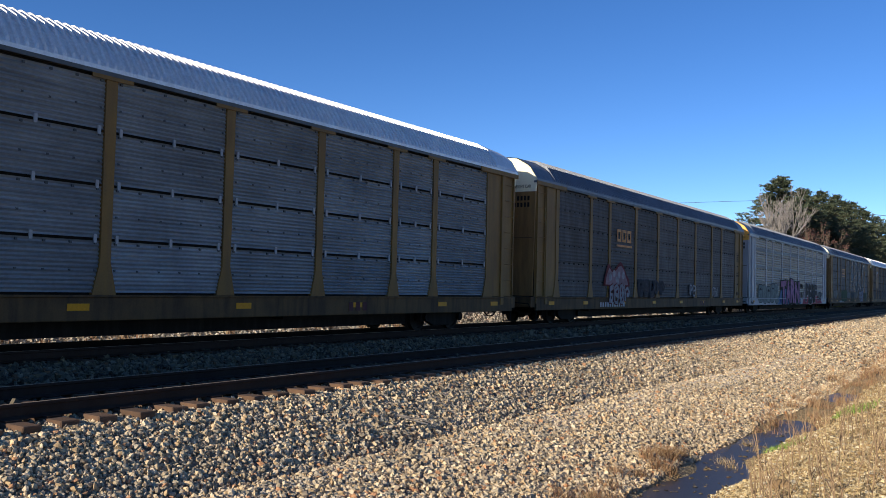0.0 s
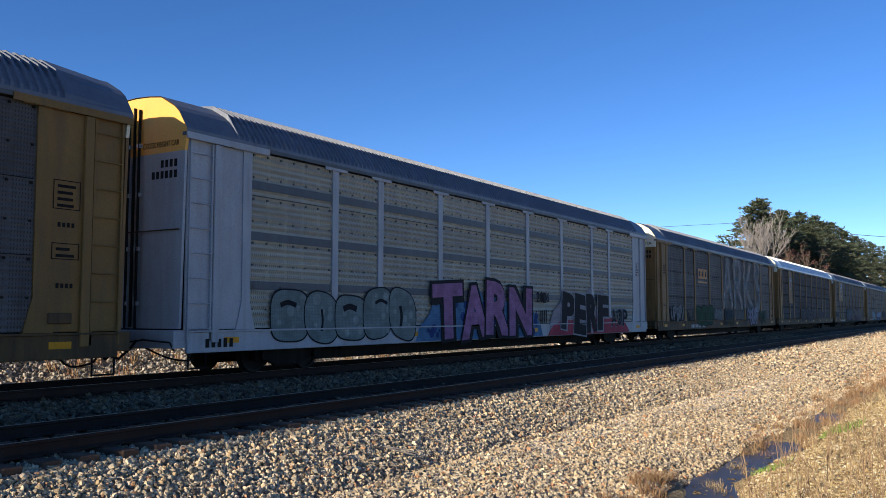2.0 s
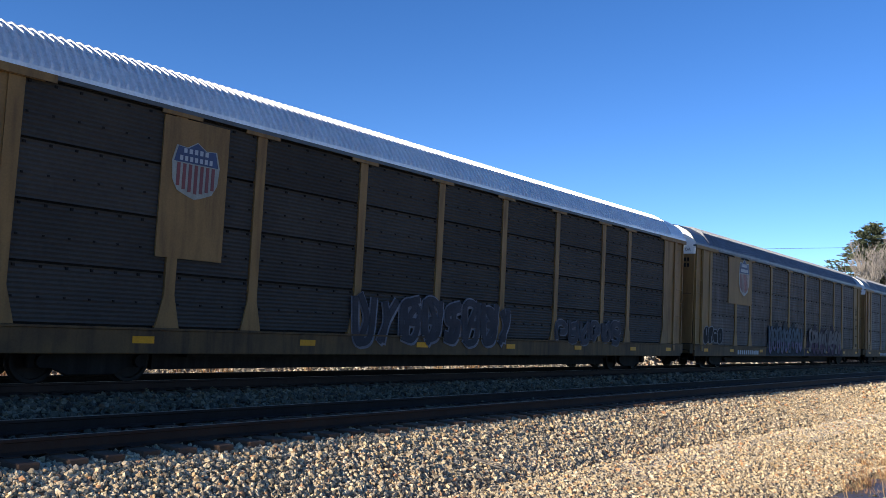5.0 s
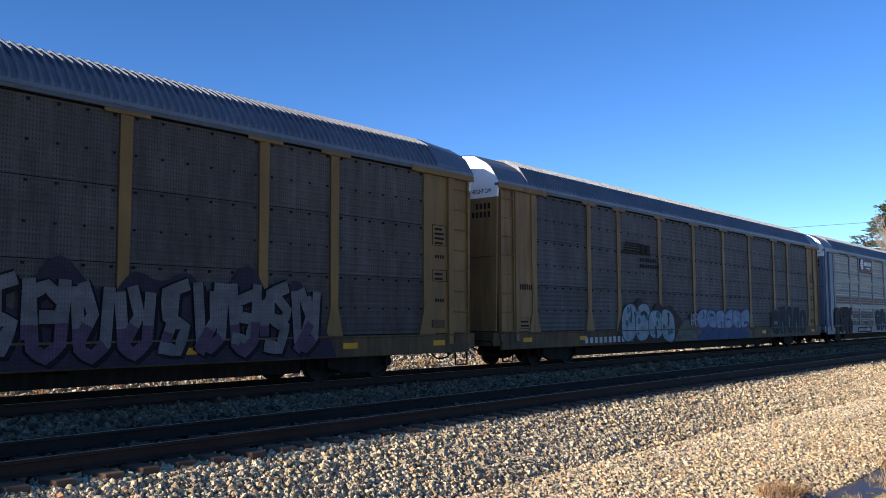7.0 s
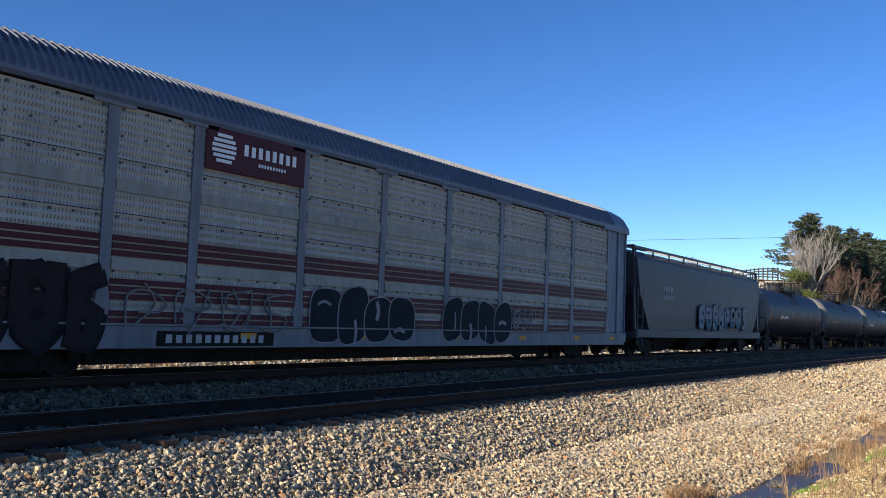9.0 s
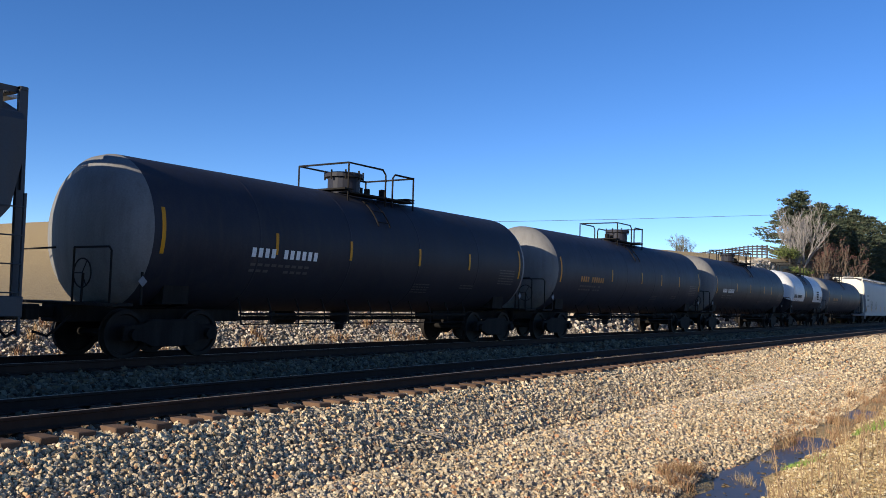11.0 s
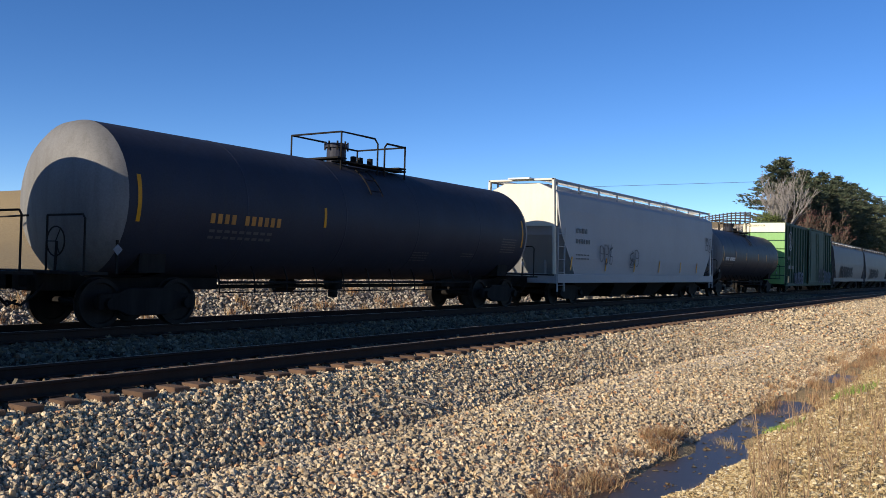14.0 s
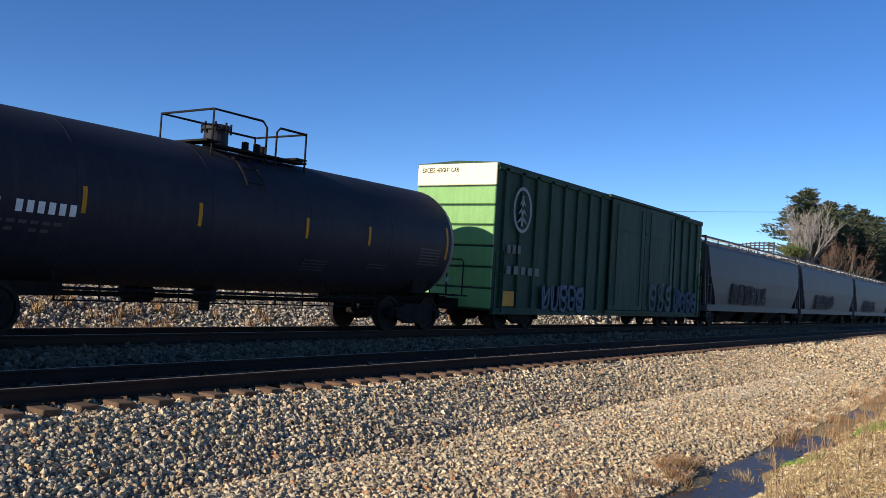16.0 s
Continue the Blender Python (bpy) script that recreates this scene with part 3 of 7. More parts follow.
def make_ballast():
    rng = np.random.default_rng(4)
    v, f = scatter_stones([(2.5, 9, 4.5, 8.95, 36000, 0.013, 0.036)], rng, many_sided=True)
    fast_mesh("ballast", v, f, "ballast", "loose angular grey and tan ballast stones close by", "gravel")
    v, f = scatter_stones([(9, 14, 4.5, 8.95, 30000, 0.015, 0.038), (14, 22, 4.5, 8.95, 30000, 0.016, 0.037), (22, 36, 4.3, 8.95, 30000, 0.02, 0.04),
                           (36, 80, 4.0, 9.0, 18000, 0.03, 0.062), (80, 220, 3.5, 9.2, 10000, 0.05, 0.11)], rng)
    fast_mesh("ballast", v, f, "ballast", "loose angular grey and tan ballast stones", "gravel")
    v, f = scatter_stones([(3, 14, 6.72, 7.18, 8000, 0.009, 0.022), (14, 22, 6.5, 7.05, 5500, 0.012, 0.026), (22, 36, 6.1, 6.75, 6000, 0.016, 0.032)], rng)
    fast_mesh("fine_gravel", v, f, "fine_gravel", "ridge of finer pale gravel beside the ballast", "gravel")
    v, f = scatter_stones([(3, 14, 8.6, 9.3, 3200, 0.014, 0.034), (14, 40, 8.6, 9.3, 3200, 0.02, 0.038)], rng)
    fast_mesh("ballast", v, f, "ballast", "ballast stones along the tie ends", "gravel")
    v, f = scatter_stones([(3, 24, 11.45, 13.35, 9000, 0.024, 0.05), (24, 70, 11.45, 13.35, 4500, 0.04, 0.075)], rng)
    fast_mesh("ballast", v, f, "mid_ballast", "grey ballast stones between the two tracks, darkened for shade", "gravel")
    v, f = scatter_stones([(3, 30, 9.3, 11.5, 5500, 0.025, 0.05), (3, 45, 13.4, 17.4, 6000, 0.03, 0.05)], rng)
    fast_mesh("ballast", v, f, "bed_ballast", "grimy ballast stones bedding the ties, darkened for shade", "gravel")
    v, f = scatter_stones([(2, 40, 17.0, 22.0, 30000, 0.02, 0.052), (40, 90, 17.2, 22.0, 6000, 0.06, 0.13)], rng)
    fast_mesh("ballast", v, f, "bank_ballast", "rough pale gravel bank behind the tracks", "gravel")


def rail_section(y):
    return [(y - 0.070, -0.172), (y + 0.070, -0.172), (y + 0.070, -0.160), (y + 0.012, -0.135), (y + 0.009, -0.045), (y + 0.034, -0.034), (y + 0.036, -0.008),
            (y + 0.028, 0.0), (y - 0.028, 0.0), (y - 0.036, -0.008), (y - 0.034, -0.034), (y - 0.009, -0.045), (y - 0.012, -0.135), (y - 0.070, -0.160)]


def make_track(cy, cz, label, x_first, pieces):
    """A track: four-sided ties, plates, and two rails with a worn head."""
    t = tagged(new("railway_track"), label, "railway track", kind="structure")
    t.matrix_basis = pose(0, cy, cz)
    for side in (-1, 1):
        y = side * GAUGE
        r = part("rail", extrude_x(bmesh.new(), rail_section(y), -300, 1500), "rail", t, "rust-brown steel rail with a worn shiny top")
        part("rail_head", boxes((-300, 1500, y - 0.016, y + 0.016, 0.0005, 0.003)), "rail_head", r)
    rnd = random.Random(int(cy * 10))
    shapes = []
    for k in range(6):
        bm = boxes((-0.115, 0.115, -1.28, 1.28, -0.178, 0))
        for v in bm.verts:
            v.co += Vector((rnd.uniform(-0.012, 0.012), rnd.uniform(-0.035, 0.035), rnd.uniform(-0.008, 0.004)))
        rounded(bm, 0.012)
        me = mesh_of(bm, "tie")
        me.materials.append(M["tie"])
        shapes.append(me)
    verts, faces = [], []
    for i in range(560):
        x = x_first + 0.487 * i
        m = pose(x + rnd.uniform(-0.02, 0.02), rnd.uniform(-0.06, 0.06), -0.172, 0, 0, rnd.uniform(-1.5, 1.5))
        if i < pieces:
            ob = new("tie", shapes[rnd.randrange(6)])
            ob.parent = t
            ob.matrix_basis = m
        else:
            b = len(verts)
            verts += [m @ Vector((sx * 0.115, sy * 1.3, sz)) for sx in (-1, 1) for sy in (-1, 1) for sz in (-0.178, 0)]
            faces += [tuple(b + j for j in q) for q in ((0, 1, 3, 2), (4, 6, 7, 5), (0, 4, 5, 1), (2, 3, 7, 6), (0, 2, 6, 4), (1, 5, 7, 3))]
    joined("far_ties", verts, faces, "tie", t)
    bm = bmesh.new()
    for i in range(130):
        for side in (-1, 1):
            x, y = x_first + 0.487 * i, side * GAUGE
            box(bm, x - 0.09, x + 0.09, y - 0.17, y + 0.17, -0.174, -0.158)
    tagged(part("tie_plates", bm, "rail", t), kind="stuff")


# ---- plants and the distance ----
def blades(count, area, rng, h0, h1, width, lean=0.5, keep=None, tufts=0):
    """Dead grass: thin bent blades, three points and a tip each."""
    x0, x1, y0, y1 = area
    if tufts:
        cx, cy = rng.uniform(x0, x1, tufts), rng.uniform(y0, y1, tufts)
        pick = rng.integers(0, tufts, count)
        px, py = cx[pick] + rng.normal(0, 0.09, count), cy[pick] + rng.normal(0, 0.07, count)
    else:
        px, py = rng.uniform(x0, x1, count), rng.uniform(y0, y1, count)
    vs, n = [], 0
    for x, y in zip(px, py):
        if keep and not keep(x, y):
            continue
        z = height(x, y) - 0.01
        h, a, b = rng.uniform(h0, h1), rng.uniform(0, 6.28), rng.uniform(0, 6.28)
        dx, dy = math.cos(a) * width / 2, math.sin(a) * width / 2
        lx, ly = math.cos(b) * lean * h * rng.random(), math.sin(b) * lean * h * rng.random()
        vs += [(x - dx, y - dy, z), (x + dx, y + dy, z), (x + dx * 0.7 + lx * 0.4, y + dy * 0.7 + ly * 0.4, z + h * 0.6), (x - dx * 0.7 + lx * 0.4, y - dy * 0.7 + ly * 0.4, z + h * 0.6),
               (x + dx * 0.15 + lx, y + dy * 0.15 + ly, z + h), (x - dx * 0.15 + lx, y - dy * 0.15 + ly, z + h)]
        n += 1
    i = np.arange(n)[:, None] * 6
    return np.array(vs), np.concatenate([i + np.array([0, 1, 2, 3]), i + np.array([3, 2, 4, 5])])


def merge(*pieces):
    vs, fs, off = [], [], 0
    for v, f in pieces:
        vs.append(v)
        fs.append(f + off)
        off += len(v)
    return np.concatenate(vs), np.concatenate(fs)


def make_grass():
    rng = np.random.default_rng(8)
    v, f = merge(blades(8000, (5.5, 18, -1.5, 3.3), rng, 0.03, 0.17, 0.007, 1.4), blades(9000, (18, 50, -3, 3.4), rng, 0.05, 0.26, 0.012, 1.0), blades(5000, (50, 120, -10, 3.8), rng, 0.2, 0.6, 0.04),
                 blades(420, (12.0, 17.5, 3.75, 4.4), rng, 0.06, 0.22, 0.007, 0.9, tufts=6))
    fast_mesh("dead_grass", v, f, "straw", "dry straw-coloured dead grass on the ditch bank", "grass")
    v, f = merge(blades(3200, (9.0, 15.0, 4.45, 5.0), rng, 0.05, 0.24, 0.008, 1.2, tufts=24), blades(5200, (19.0, 40, 3.4, 4.9), rng, 0.06, 0.26, 0.010, 1.0, tufts=120), blades(3000, (38, 95, 2.4, 5.0), rng, 0.12, 0.35, 0.025, 0.8),
                 blades(2500, (8, 30, 17.2, 20.5), rng, 0.1, 0.4, 0.02, 0.8, tufts=80))
    fast_mesh("dead_weeds", v, f, "red_straw", "rust-brown dead weeds along the gravel edge", "weeds")
    v, f = merge(blades(700, (15.8, 17.4, 3.15, 3.6), rng, 0.04, 0.11, 0.01, 1.0), blades(900, (21.0, 23.0, 2.5, 3.3), rng, 0.05, 0.14, 0.012, 1.0))
    fast_mesh("green_grass", v, f, "green_grass", "small fresh green grass patches on the bank", "grass")
    # litter and pebbles on the bank
    v, f = scatter_stones([(5.5, 16, -1.0, 3.5, 17000, 0.010, 0.034), (16, 30, -1.5, 3.6, 9000, 0.018, 0.045), (8, 20, 2.8, 3.6, 1500, 0.01, 0.03)], rng, flat=0.5)
    fast_mesh("leaf_litter", v, f, "chip", "pale leaf litter and pebbles on the ditch bank", "litter")
    # debris in the ditch: sunk leaves, chips at the water's edge
    n = 420
    px, py = rng.uniform(7.5, 19.0, n), rng.uniform(3.3, 4.7, n)
    pz = np.array([max(height(x, y), -1.492) for x, y in zip(px, py)]) + 0.004
    v = CUBE[None] * rng.uniform(0.35, 1.1, (n, 8, 3)) * rng.uniform(0.5, 1.3, (n, 1, 3))
    v = np.einsum("nij,nkj->nki", turns(n, rng), v) * (0.012 + 0.03 * rng.random(n) ** 2)[:, None, None]
    v[:, :, 2] *= 0.4
    v += np.stack([px, py, pz], 1)[:, None]
    f = (np.arange(n)[:, None, None] * 8 + CUBE_FACES[None]).reshape(-1, 4)
    fast_mesh("ditch_debris", v.reshape(-1, 3), f, "bed_ballast", "dark leaves and chips floating in the ditch", "litter")
    # tall branching weed stalks
    stalk = 0
    for i in range(190):
        x, y = rng.uniform(6.0, 17.5), rng.uniform(-0.2, 2.9)
        if i > 160:
            x, y = rng.uniform(19, 30), rng.uniform(1.8, 3.8)
        if math.atan2(y, x) > 0.245:
            continue
        bm = bmesh.new()
        h = rng.uniform(0.45, 0.95)
        base = Vector((0, 0, -0.02))
        lx, ly = rng.uniform(-0.2, 0.2), rng.uniform(-0.15, 0.15)
        main = [base + Vector((lx * t * t, ly * t * t, h * t)) for t in (0, 0.3, 0.6, 0.85, 1.0)]
        tube(bm, main, [0.008, 0.007, 0.006, 0.0045, 0.002], 4)
        for j in range(rng.integers(4, 9)):
            t = rng.uniform(0.25, 0.92)
            p = base + Vector((lx * t * t, ly * t * t, h * t))
            a = rng.uniform(0, 6.28)
            ln = rng.uniform(0.1, 0.3) * (1.1 - t * 0.6)
            d = Vector((math.cos(a) * 0.6, math.sin(a) * 0.6, 0.8))
            tube(bm, [p, p + d * ln * 0.5, p + d * ln + Vector((0, 0, ln * 0.25))], [0.005, 0.0035, 0.0018], 4)
        w = part("weed", bm, "stem", None)
        w.matrix_basis = pose(x, y, height(x, y))
        tagged(w, "tall dry leafless weed stalk on the bank", "weed", "weed stalks on the bank")
    bm = bmesh.new()
    tube(bm, [(0, 0, 0.02), (0.12, -0.10, 0.05), (0.3, -0.16, 0.04), (0.5, -0.28, 0.03)], [0.012, 0.014, 0.012, 0.006], 6)
    tube(bm, [(0.02, -0.06, 0.03), (0.25, -0.2, 0.03), (0.42, -0.3, 0.03)], [0.008, 0.012, 0.012], 6)
    s = part("stick", bm, "bark", None)
    s.matrix_basis = pose(11.1, 8.0, height(11.1, 8.0) + 0.04, 25, 0, -35)
    tagged(s, "short weathered grey stick lying on the ballast", "stick")
    bm = bmesh.new()
    bmesh.ops.create_icosphere(bm, subdivisions=2, radius=0.16)
    for v in bm.verts:
        v.co *= 1 + 0.35 * noise.noise(v.co * 6)
        v.co.z *= 0.6
    r = part("rock", bm, "chip", None)
    r.matrix_basis = pose(12.0, 2.44, height(12.0, 2.44) + 0.02)
    tagged(r, "rounded tan rock half sunk in the bank", "rock")


def conifer(name, h, spread_r, seed, x, y, label, material="needles", density=1.0, lean_side=0.0):
    """A pine: a tapered trunk, drooping whorls of boughs, each bough clothed in clumps of small needle sprays."""
    rng = random.Random(seed)
    t = thing(name, label, "tree", "pines behind the tracks")
    z0 = height(x, y)
    t.matrix_basis = pose(x, y, z0)
    bm = tube(bmesh.new(), [(0, 0, -0.3), (0.05, 0, h * 0.4), (0, 0.05, h * 0.75), (0, 0, h * 0.98)], [h * 0.022, h * 0.017, h * 0.009, 0.01], 7)
    verts, faces = [], []
    z = h * 0.03
    while z < h * 0.985:
        f = z / h
        r = spread_r * (0.9 + 0.1 * f if f < 0.35 else 1.02 * (1 - ((f - 0.35) / 0.68) ** 1.5)) + 0.15
        for k in range(rng.randint(6, 9)):
            a = rng.uniform(0, 6.283)
            ln = r * rng.uniform(0.55, 1.12)
            if lean_side:
                ln *= 1 + lean_side * math.cos(a - 2.2)
            rise = rng.uniform(-0.12, 0.22)
            tip = Vector((math.cos(a) * ln, math.sin(a) * ln, z + rise * ln))
            root = Vector((0, 0, z))
            tube(bm, [root, root.lerp(tip, 0.55) + Vector((0, 0, 0.04 * ln)), tip], [0.012 * h * 0.5, 0.03, 0.008], 4)
            for c in range(int((10 + ln * 17) * density)):
                s = rng.uniform(0.22, 1.04)
                p = root.lerp(tip, s) + Vector((rng.gauss(0, 0.16), rng.gauss(0, 0.16), rng.gauss(0.02, 0.11)))
                out = Vector((math.cos(a) + rng.gauss(0, 0.6), math.sin(a) + rng.gauss(0, 0.6), rng.uniform(-0.1, 0.6))).normalized()
                side = out.cross(Vector((rng.gauss(0, 0.5), rng.gauss(0, 0.5), 1))).normalized()
                for q in range(2):
                    o2 = (out + side * rng.uniform(-0.9, 0.9)).normalized()
                    s2 = o2.cross(Vector((rng.gauss(0, 1), rng.gauss(0, 1), 1))).normalized()
                    L, W = rng.uniform(0.16, 0.42), rng.uniform(0.04, 0.1)
                    b = len(verts)
                    verts += [p - s2 * W, p + s2 * W, p + o2 * L + s2 * W * 0.25, p + o2 * L - s2 * W * 0.25]
                    faces.append((b, b + 1, b + 2, b + 3))
        z += h * 0.036 * rng.uniform(0.7, 1.3)
    part("trunk", bm, "dark_bark", t)
    joined("crown", verts, faces, material, t, kind="", category="")
    return t


def bare_tree(h, seed, x, y, label, material="bark", leaves=None, stems=3, fan=0.24):
    """A leafless tree: forking limbs down to fine twigs."""
    rng = random.Random(seed)
    t = thing("bare_tree", label, "tree")
    t.matrix_basis = pose(x, y, height(x, y))
    bm = bmesh.new()
    twigs = bmesh.new()
    tips = []

    def grow(p, d, ln, r, level):
        q = p + d * ln * 0.5 + Vector((rng.gauss(0, 0.05), rng.gauss(0, 0.05), 0)) * ln
        e = p + d * ln
        tube(bm if level < 3 else twigs, [p, q, e], [max(r, 0.015), max(r * 0.8, 0.013), max(r * 0.6, 0.010)], 6 if level < 2 else 4)
        if level == 5:
            tips.append(e)
            return
        for k in range(rng.choice((2, 2, 3)) if level else 4):
            nd = (d + Vector((rng.gauss(0, fan), rng.gauss(0, fan), rng.uniform(0.05, 0.4)))).normalized()
            grow(p + d * ln * rng.uniform(0.2 if level < 2 else 0.5, 1.0), nd, ln * rng.uniform(0.6, 0.85), r * 0.6, level + 1)
    for s in range(stems):
        d = Vector((rng.gauss(0, fan), rng.gauss(0, fan), 1)).normalized()
        grow(Vector((rng.gauss(0, 0.3), rng.gauss(0, 0.3), -0.1)), d, h * 0.3, h * 0.011, 0)
    full = h / max(v.co.z for v in twigs.verts)
    for mesh in (bm, twigs):
        for v in mesh.verts:
            v.co *= full
    tips = [e * full for e in tips]
    part("trunk", bm, material, t)
    part("twig", twigs, material, t)
    if leaves:
        verts, faces = [], []
        for e in tips:
            for k in range(3):
                p = e + Vector((rng.gauss(0, 0.12), rng.gauss(0, 0.12), rng.gauss(0, 0.12)))
                u = Vector((rng.gauss(0, 1), rng.gauss(0, 1), rng.gauss(0, 1))).normalized()
                w = u.orthogonal().normalized()
                b = len(verts)
                verts += [p - u * 0.08, p + w * 0.05, p + u * 0.08, p - w * 0.05]
                faces.append((b, b + 1, b + 2, b + 3))
        joined("crown", verts, faces, leaves, t, kind="", category="")
    return t


def bush(x, y, r, h, seed, label, material):
    rng = random.Random(seed)
    t = thing("bush", label, "bush")
    t.matrix_basis = pose(x, y, height(x, y))
    bm = bmesh.new()
    verts, faces = [], []
    for k in range(26):
        a, s = rng.uniform(0, 6.28), rng.random() ** 0.5
        tip = Vector((math.cos(a) * r * s, math.sin(a) * r * s, h * (1 - 0.5 * s * s) * rng.uniform(0.7, 1.05)))
        tube(bm, [(0, 0, -0.1), tip * 0.5 + Vector((0, 0, 0.1)), tip], [0.03, 0.02, 0.006], 4)
        for c in range(60):
            p = tip * rng.uniform(0.45, 1.05) + Vector((rng.gauss(0, 0.18), rng.gauss(0, 0.18), rng.gauss(0, 0.15)))
            u = Vector((rng.gauss(0, 1), rng.gauss(0, 1), rng.gauss(0.4, 1))).normalized()
            w = u.orthogonal().normalized()
            b = len(verts)
            verts += [p - u * 0.10, p + w * 0.05, p + u * 0.10, p - w * 0.05]
            faces.append((b, b + 1, b + 2, b + 3))
    part("twig", bm, "dark_bark", t)
    joined("foliage", verts, faces, material, t, kind="", category="")


def polar(az, r):
    return r * math.cos(radians(az)), r * math.sin(radians(az))


def rise(x, y, elevation):
    """The height of a tree whose tip stands at this elevation as seen from the path."""
    return EYE[2] + math.hypot(x, y) * math.tan(radians(elevation)) - height(x, y)


def make_distance():
    # pines along the far side of the tracks
    # bearing, distance, elevation of the tip, spread, density
    rows = [(11.8, 109, 7.2, 3.5, 1.1), (10.5, 119, 6.4, 3.0, 1.0), (9.5, 128, 6.25, 3.7, 1.0), (8.65, 140, 6.0, 4.0, 1.0), (7.9, 152, 5.65, 4.0, 1.0), (7.2, 168, 5.2, 4.2, 0.9), (6.5, 186, 4.75, 4.4, 0.9),
            (5.8, 205, 4.4, 4.6, 0.8), (5.1, 230, 4.1, 5.0, 0.7), (4.4, 258, 3.8, 5.4, 0.6), (3.8, 300, 3.4, 6.0, 0.55), (3.2, 340, 3.1, 6.5, 0.5), (10.0, 150, 5.5, 4.5, 0.8), (8.9, 175, 5.3, 4.8, 0.7), (7.5, 222, 4.6, 5.4, 0.6),
            (11.2, 125, 5.4, 3.2, 0.9)]
    for i, (az, r, el, w, dens) in enumerate(rows):
        x, y = polar(az, r)
        y = max(y, 20.5)
        conifer("pine_tree", rise(x, y, el), w, 30 + i, x, y, "dark green pine tree on the bank behind the tracks", density=dens, lean_side=0.2 if i == 0 else 0.0)
    x, y = polar(11.75, 102)
    bare_tree(rise(x, y, 6.9), 3, x, y, "leafless grey-branched tree in front of the pines", "pale_bark", stems=8, fan=0.29)
    x, y = polar(10.2, 104)
    bare_tree(rise(x, y, 4.5), 12, x, y, "low tree with russet twigs beside the pines", "dark_bark", "red_leaf", stems=6)
    x, y = polar(18.55, 170)
    bare_tree(rise(x, y, 4.5), 9, x, y, "small distant tree with thin foliage", "bark", "bush", stems=5, fan=0.45)
    for az, r, w, h in ((12.6, 100, 1.6, 1.5), (11.9, 99, 1.8, 1.2), (10.9, 101, 1.8, 1.5), (10.0, 104, 2.0, 1.6), (9.2, 110, 2.0, 1.8)):
        x, y = polar(az, r)
        bush(x, y, w, h, int(az * 10), "olive-green bush at the foot of the trees", "bush")
    for i in range(26):
        x = 112 + i * 8.5
        bush(x, 20.6 + (i * 7 % 5) * 0.5, 2.6 + (i % 3) * 0.6, 3.0 + (i * 5 % 4) * 0.5, 100 + i, "dark undergrowth below the pines", "needles")
    # board fence on the hill
    line = [polar(12.3, 100), polar(13.6, 103), polar(15.2, 118), polar(17.4, 150), polar(20.2, 205), polar(24, 260)]
    fence = thing("fence", "dark four-board wooden fence along the hilltop", "fence")
    for (xa, ya), (xb, yb) in zip(line, line[1:]):
        n = max(1, round(math.hypot(xb - xa, yb - ya) / 2.6))
        for i in range(n):
            p, q = [(xa + (xb - xa) * k / n, ya + (yb - ya) * k / n) for k in (i, i + 1)]
            za, zb = height(*p), height(*q)
            a = math.degrees(math.atan2(q[1] - p[1], q[0] - p[0]))
            post = part("post", rounded(boxes((-0.07, 0.07, -0.07, 0.07, -0.2, 1.45))), "fence", fence)
            post.matrix_basis = pose(*p, za, 0, 0, a)
            ln = math.hypot(q[0] - p[0], q[1] - p[1])
            for hz in (0.35, 0.68, 1.0, 1.3):
                b = part("board", boxes((0, ln, -0.10, -0.073, hz - 0.075, hz + 0.075)), "fence", fence)
                b.matrix_basis = pose(*p, za, 0, -math.degrees(math.atan2(zb - za, ln)), a)
    # overhead line
    pts = []
    for az, el in ((40, 4.9), (34, 5.05), (29.3, 5.23), (23, 5.45), (18, 5.62), (13.4, 5.74)):
        x, y = polar(az, 170)
        pts.append((x, y, 1.43 + 170 * math.tan(radians(el))))
    w = part("overhead_cable", tube(bmesh.new(), pts, 0.035, 5), "wire", None)
    tagged(w, "thin black overhead cable across the sky", "cable", kind="structure")
    pts = []
    for az, el in ((13.4, 5.74), (9.5, 5.2), (6.42, 4.78), (3.76, 4.44), (1.5, 4.2)):
        x, y = polar(az, 170)
        pts.append((x, y, 1.43 + 170 * math.tan(radians(el))))
    w = part("overhead_cable", tube(bmesh.new(), pts, 0.05, 5), "wire", None)
    tagged(w, "thin black overhead cable beyond the pines", "cable", kind="structure")


# ---- the train ----
HITCH = 0.65   # metres that the train falls back in its one brief check
CARS = []      # (thing, its centre along the track at the start)


def place(t, centre):
    t.matrix_basis = pose(centre, TRAIN_Y, TRAIN_Z)
    CARS.append((t, centre))


SHARED = {}


